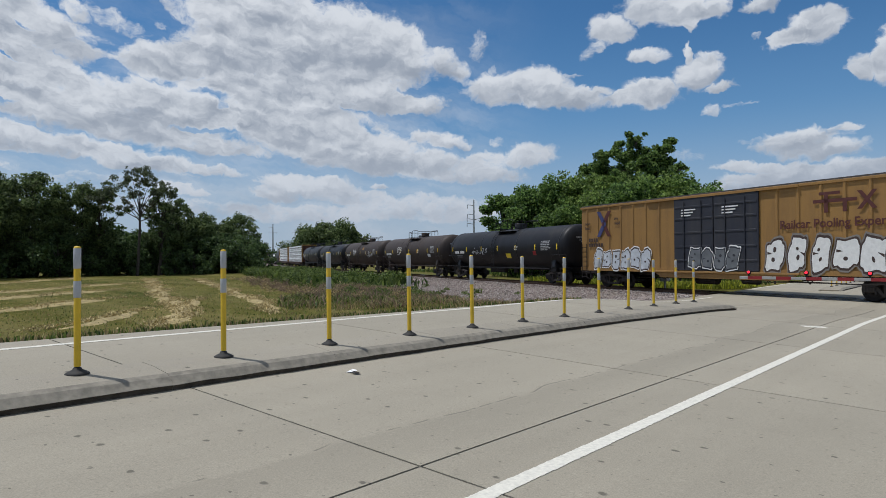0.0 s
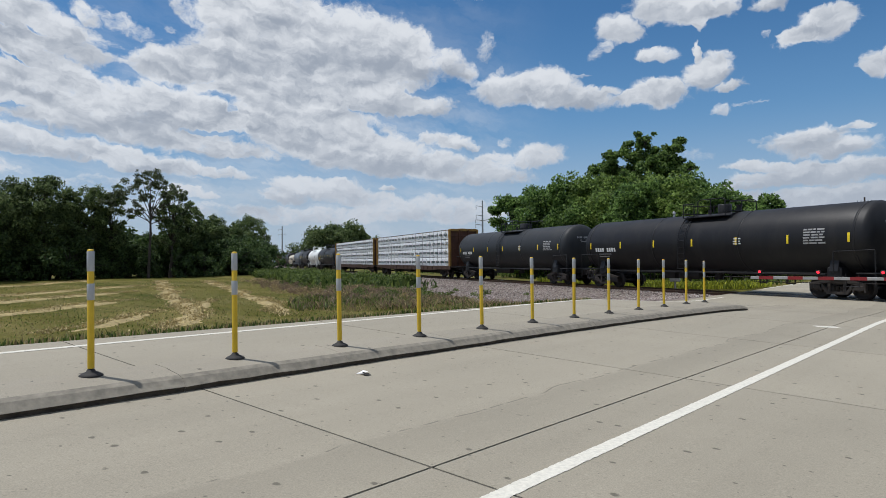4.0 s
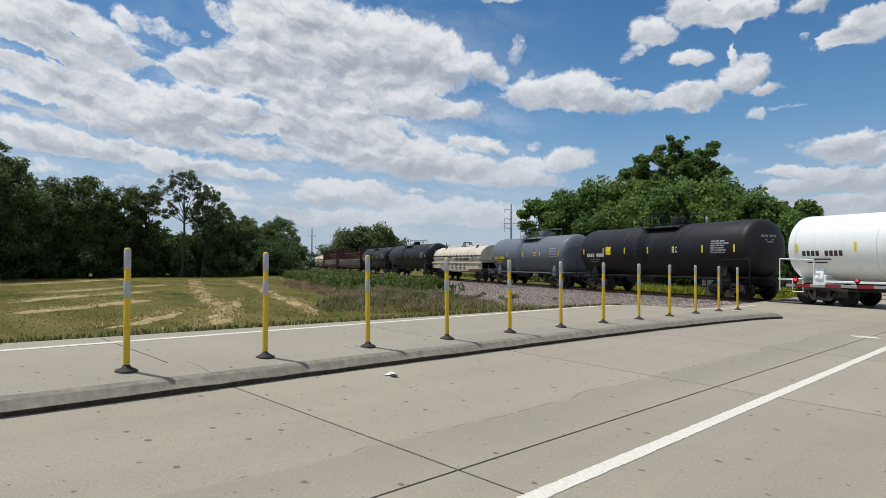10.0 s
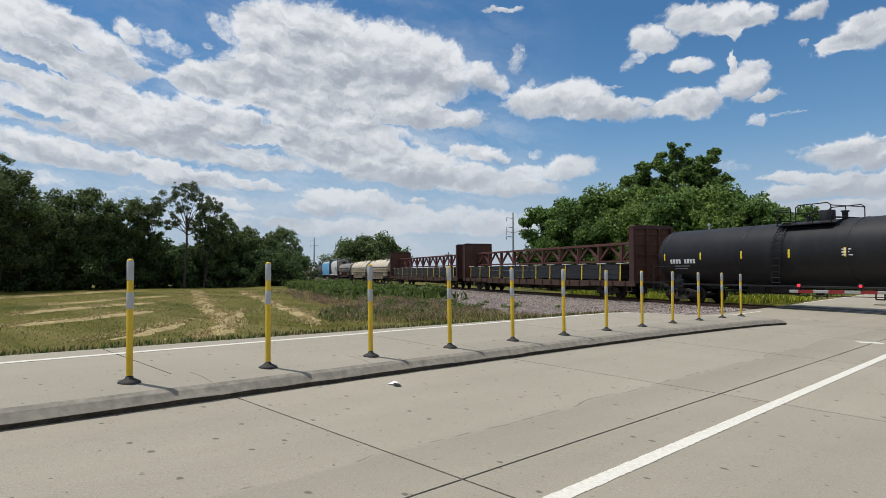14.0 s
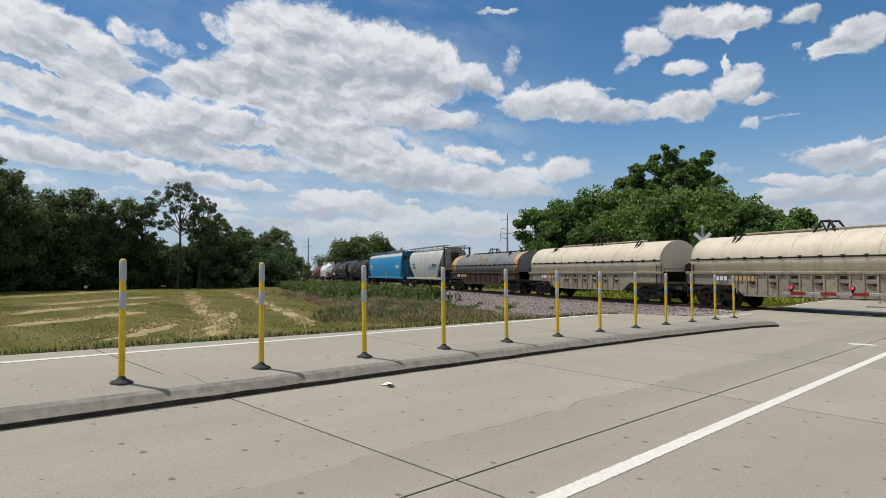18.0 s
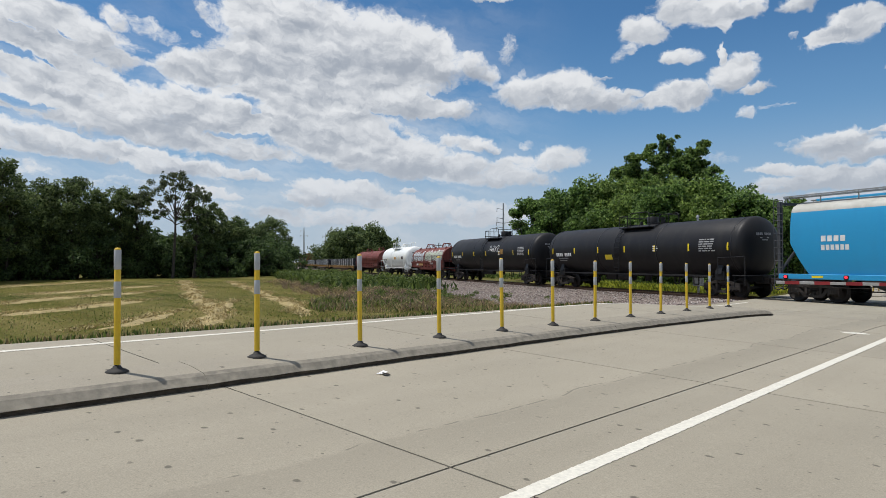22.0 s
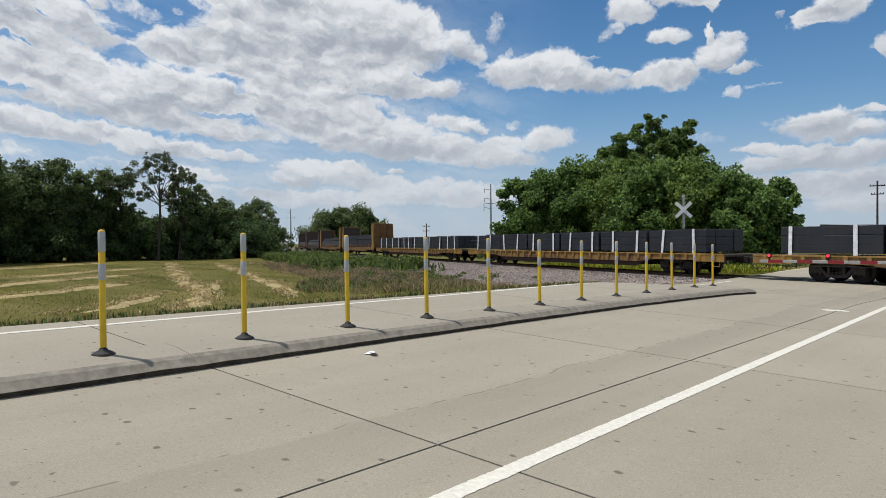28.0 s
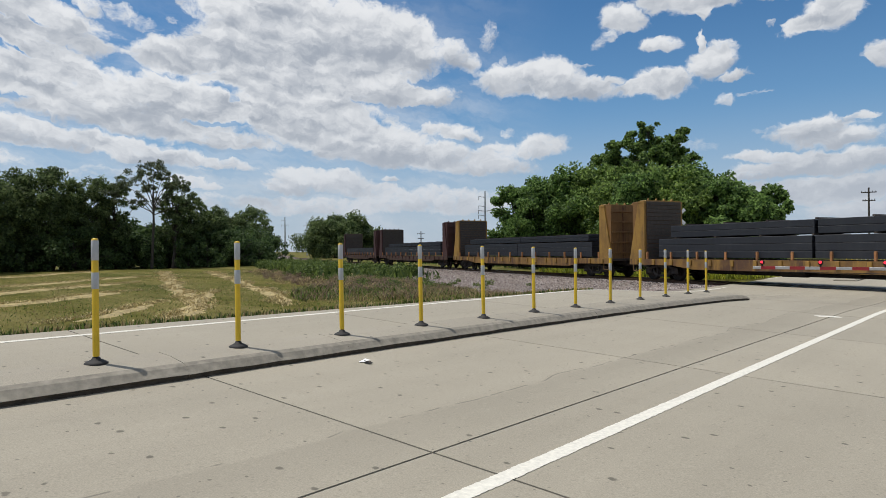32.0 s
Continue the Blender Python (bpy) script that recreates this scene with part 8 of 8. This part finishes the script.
# ---- crossing signal beyond the track, seen from behind ----
def crossing_signal():
    x, y = -15.2, 38.6
    ob = thing("crossing_signal", "crossing signal mast with white crossbuck and red flashers", "crossing signal", m=pose(x, y, gz(x, y), 0, 0, 18))
    part("mast", Geo().cyl((0, 0, 0), (0, 0, 4.95), 0.065, n=12), GALV, ob)
    part("finial", Geo().lathe([(4.95, 0.09), (5.08, 0.09), (5.12, 0.04), (5.14, 0.0)], "z", 12), GALV, ob)
    for s in (-1, 1):
        g = Geo()
        a = radians(45 * s)
        c, d = math.cos(a), math.sin(a)
        l, w = 0.64, 0.1
        pts = [(-l * c + w * d, -l * d - w * c), (l * c + w * d, l * d - w * c), (l * c - w * d, l * d + w * c), (-l * c - w * d, -l * d + w * c)]
        g.prism([(p, 4.2 + q) for p, q in pts], "y", -0.1 - 0.012 * s, -0.085 - 0.012 * s)
        part("crossbuck_blade", g, WHITE_PAINT, ob, "white crossbuck blade")
    part("lamp_bar", Geo().box(-0.75, 0.75, -0.04, 0.04, 2.68, 2.76, 0.01), GALV, ob)
    for s in (-1, 1):
        lamp = part("flasher", Geo().cyl((s * 0.6, 0.06, 2.72), (s * 0.6, 0.0, 2.72), 0.3, n=20).cyl((s * 0.6, -0.2, 2.72), (s * 0.6, 0.0, 2.72), 0.14, n=14), STEEL_DARK, ob, "black flasher with round hood")
        part("lens", Geo().cyl((s * 0.6, -0.22, 2.72), (s * 0.6, -0.2, 2.72), 0.12, n=14), GLOW_RED, lamp, "lit red lens")
    part("gear_case", Geo().box(-0.3, 0.3, -0.25, 0.25, 0.8, 1.5, 0.04), GALV, ob)
    return ob


crossing_signal()


# ---- low dark rail fence beyond the track ----
def rail_fence(x0, y0, x1, y1, count):
    ob = thing("rail_fence", "low dark post-and-rail fence beside the road", "fence", m=pose(x0, y0, gz(x0, y0) - 0.05))
    for k in range(count):
        u = k / (count - 1)
        part("post", Geo().box((x1 - x0) * u - 0.05, (x1 - x0) * u + 0.05, (y1 - y0) * u - 0.05, (y1 - y0) * u + 0.05, -0.2, 0.8, 0.01), STEEL_DARK, ob)
    for z in (0.38, 0.74):
        part("rail", Geo().cyl((0, 0, z), (x1 - x0, y1 - y0, z), 0.035, n=8), STEEL_DARK, ob)
    return ob


rail_fence(-16.6, 45.0, -11.0, 47.2, 8)


# ---- power poles and masts ----
def steel_pole(x, y, top, label, arms, r=0.28, side=1.0, yaw=0):
    z = gz(x, y)
    ob = thing("power_pole", label, "power pole", "power poles", pose(x, y, z, 0, 0, yaw))
    h = top - z
    part("shaft", Geo().cyl((0, 0, -0.3), (0, 0, h), r, r * 0.45, 12), GALV, ob)
    for dz, l, both in arms:
        for s in (-1, 1):
            if s == -1 or both:
                arm = part("arm", Geo().cyl((0, 0, h - dz - 0.25), (s * l, 0, h - dz), 0.09, 0.05, 8), GALV, ob)
                part("insulator", Geo().cyl((s * l, 0, h - dz - 0.9), (s * l, 0, h - dz), 0.07, n=8), GALV, arm)
    return ob


steel_pole(-92.4, 118.1, 15.3, "grey steel transmission pole with bracket arms", ((1.2, 1.5, False), (3.4, 1.5, False), (5.6, 1.6, False), (4.5, 1.6, True)), 0.32, yaw=38)
steel_pole(-273.4, 184.8, 19.0, "distant grey steel transmission pole", ((1.5, 2.0, False), (4.0, 2.0, True)), 0.5, yaw=38)
steel_pole(-262, 190, 16.0, "distant slim steel transmission pole", ((1.5, 1.6, True),), 0.35, yaw=38)


def wood_pole(x, y, top, yaw):
    z = gz(x, y)
    h = top - z
    ob = thing("utility_pole", "dark wooden utility pole with two crossarms", "utility pole", "utility poles", pose(x, y, z, 0, 0, yaw))
    part("shaft", Geo().cyl((0, 0, -0.3), (0, 0, h), 0.16, 0.11, 10), BARK, ob)
    for dz, l in ((0.7, 0.95), (1.9, 0.8)):
        arm = part("crossarm", Geo().box(-l, l, -0.06, 0.06, h - dz - 0.07, h - dz + 0.07, 0.01), BARK, ob)
        for x_ in (-l + 0.1, -l * 0.45, l * 0.45, l - 0.1):
            part("insulator", Geo().cyl((x_, 0, h - dz + 0.07), (x_, 0, h - dz + 0.24), 0.05, n=8), GALV, arm)
    return ob


wood_pole(-15.0, 109, 9.9, 10)
wood_pole(-110.9, 115.3, 6.3, 40)


# ---- low brick building far beyond ----
def far_building():
    ob = thing("brick_building", "long low red-brick building with pale parapet band", "building", m=pose(-24, 262, -0.7, 0, 0, 6))
    part("wall", Geo().box(-22, 26, 0, 16, 0, 4.6), BRICK, ob)
    part("parapet", Geo().box(-22.2, 26.2, -0.2, 16.2, 4.6, 5.6, 0.05), WHITE_PAINT, ob, "pale parapet band")
    part("roof", Geo().box(-21.8, 25.8, 0.2, 15.8, 5.61, 5.66), GALV, ob)
    part("tall_block", Geo().box(10, 19, -0.8, 16, 0, 7.2), BRICK, ob)
    for k in range(9):
        w = part("window", Geo().box(-20 + 3.2 * k, -18.2 + 3.2 * k, -0.06, 0.0, 1.2, 3.2), GLASS, ob)
        part("frame", Geo().box(-20.1 + 3.2 * k, -18.1 + 3.2 * k, -0.09, -0.061, 3.2, 3.32), WHITE_PAINT, w)
    return ob


BRICK = simple("brick_red", (0.24, 0.1, 0.075), 0.85, vary=0.25, scale=2)
GLASS = simple("dark_glass", (0.03, 0.035, 0.04), 0.1)
far_building()
for k, (x, y) in enumerate(((-40, 250), (-34, 252), (-27, 250), (-20, 251), (-12, 250), (-46, 252))):
    tree(x, y, 3.4, 3.0, "small rounded shrub before the brick building", 300 + k, LEAF_DK, 700, 0.35, 0.05, 7, "shrubs by the building")


# ---- litter on the road ----
x, y = -5.52, 4.78
g = Geo()
g.add([(-0.06, -0.04, 0.0), (0.02, -0.05, 0.008), (0.07, 0.01, 0.02), (0.0, 0.04, 0.03), (-0.05, 0.02, 0.005), (0.01, 0.0, 0.003)], [(0, 1, 5), (1, 2, 5), (2, 3, 5), (3, 4, 5), (4, 0, 5)])
part_ob = tagged(part("paper_scrap", g, WHITE_PAINT, None, m=pose(x, y, float(road_z(x, y)) + 0.006, 0, 0, 30)), "crumpled white scrap of paper on the concrete", "litter")
tagged(part("paper_scrap", g.mesh("paper_scrap"), STEEL_DARK, None, m=pose(x + 0.09, y - 0.03, float(road_z(x, y)) + 0.008, 0, 0, 170)), "dark crumpled scrap beside white paper", "litter")


# ---- what moves ----
# the train's small surges about its mean speed: seconds, metres
SURGE = [(0.0, -0.39), (0.5, 0.1), (1.0, 0.07), (2.0, -0.3), (3.0, 0.16), (6.0, 0.0), (9.0, 0.25), (10.5, -0.1), (13.0, 0.0), (19.0, -0.1), (23.0, 0.25), (25.5, 0.05), (28.5, -0.2), (29.0, 0.2), (30.0, -0.1), (31.0, 0.1), (32.0, 0.0)]


def run(t):
    """How far the train has come at t seconds."""
    return SPEED * t + float(np.interp(t, [a for a, _ in SURGE], [b for _, b in SURGE]))


def motions():
    times = [0.5 * k for k in range(65)]
    for car, s0, tc in CARS:
        walk(car, [(t, ride(s0 + run(t), tc)) for t in times])
    for load, i in LOADS:
        car, s0, tc = CARS[i]
        walk(load, [(t, ride(s0 + run(t), tc)) for t in times])
    # wheels turn while they pass near the crossing
    for wheel, dx, s0 in WHEELS:
        k0, k1 = int((-45 - s0) / SPEED * FPS), int((12 - s0) / SPEED * FPS)
        k0, k1 = max(k0, 0), min(k1, 32 * FPS)
        if k1 - k0 < 2:
            continue
        keys = sorted({0, *range(k0, k1 + 1), 32 * FPS})
        walk(wheel, [(k / FPS, pose(dx, 0, WHEEL_R) @ Matrix.Rotation((min(max(k, k0), k1) - k0) / FPS * SPEED / WHEEL_R, 4, "Y")) for k in keys])


motions()
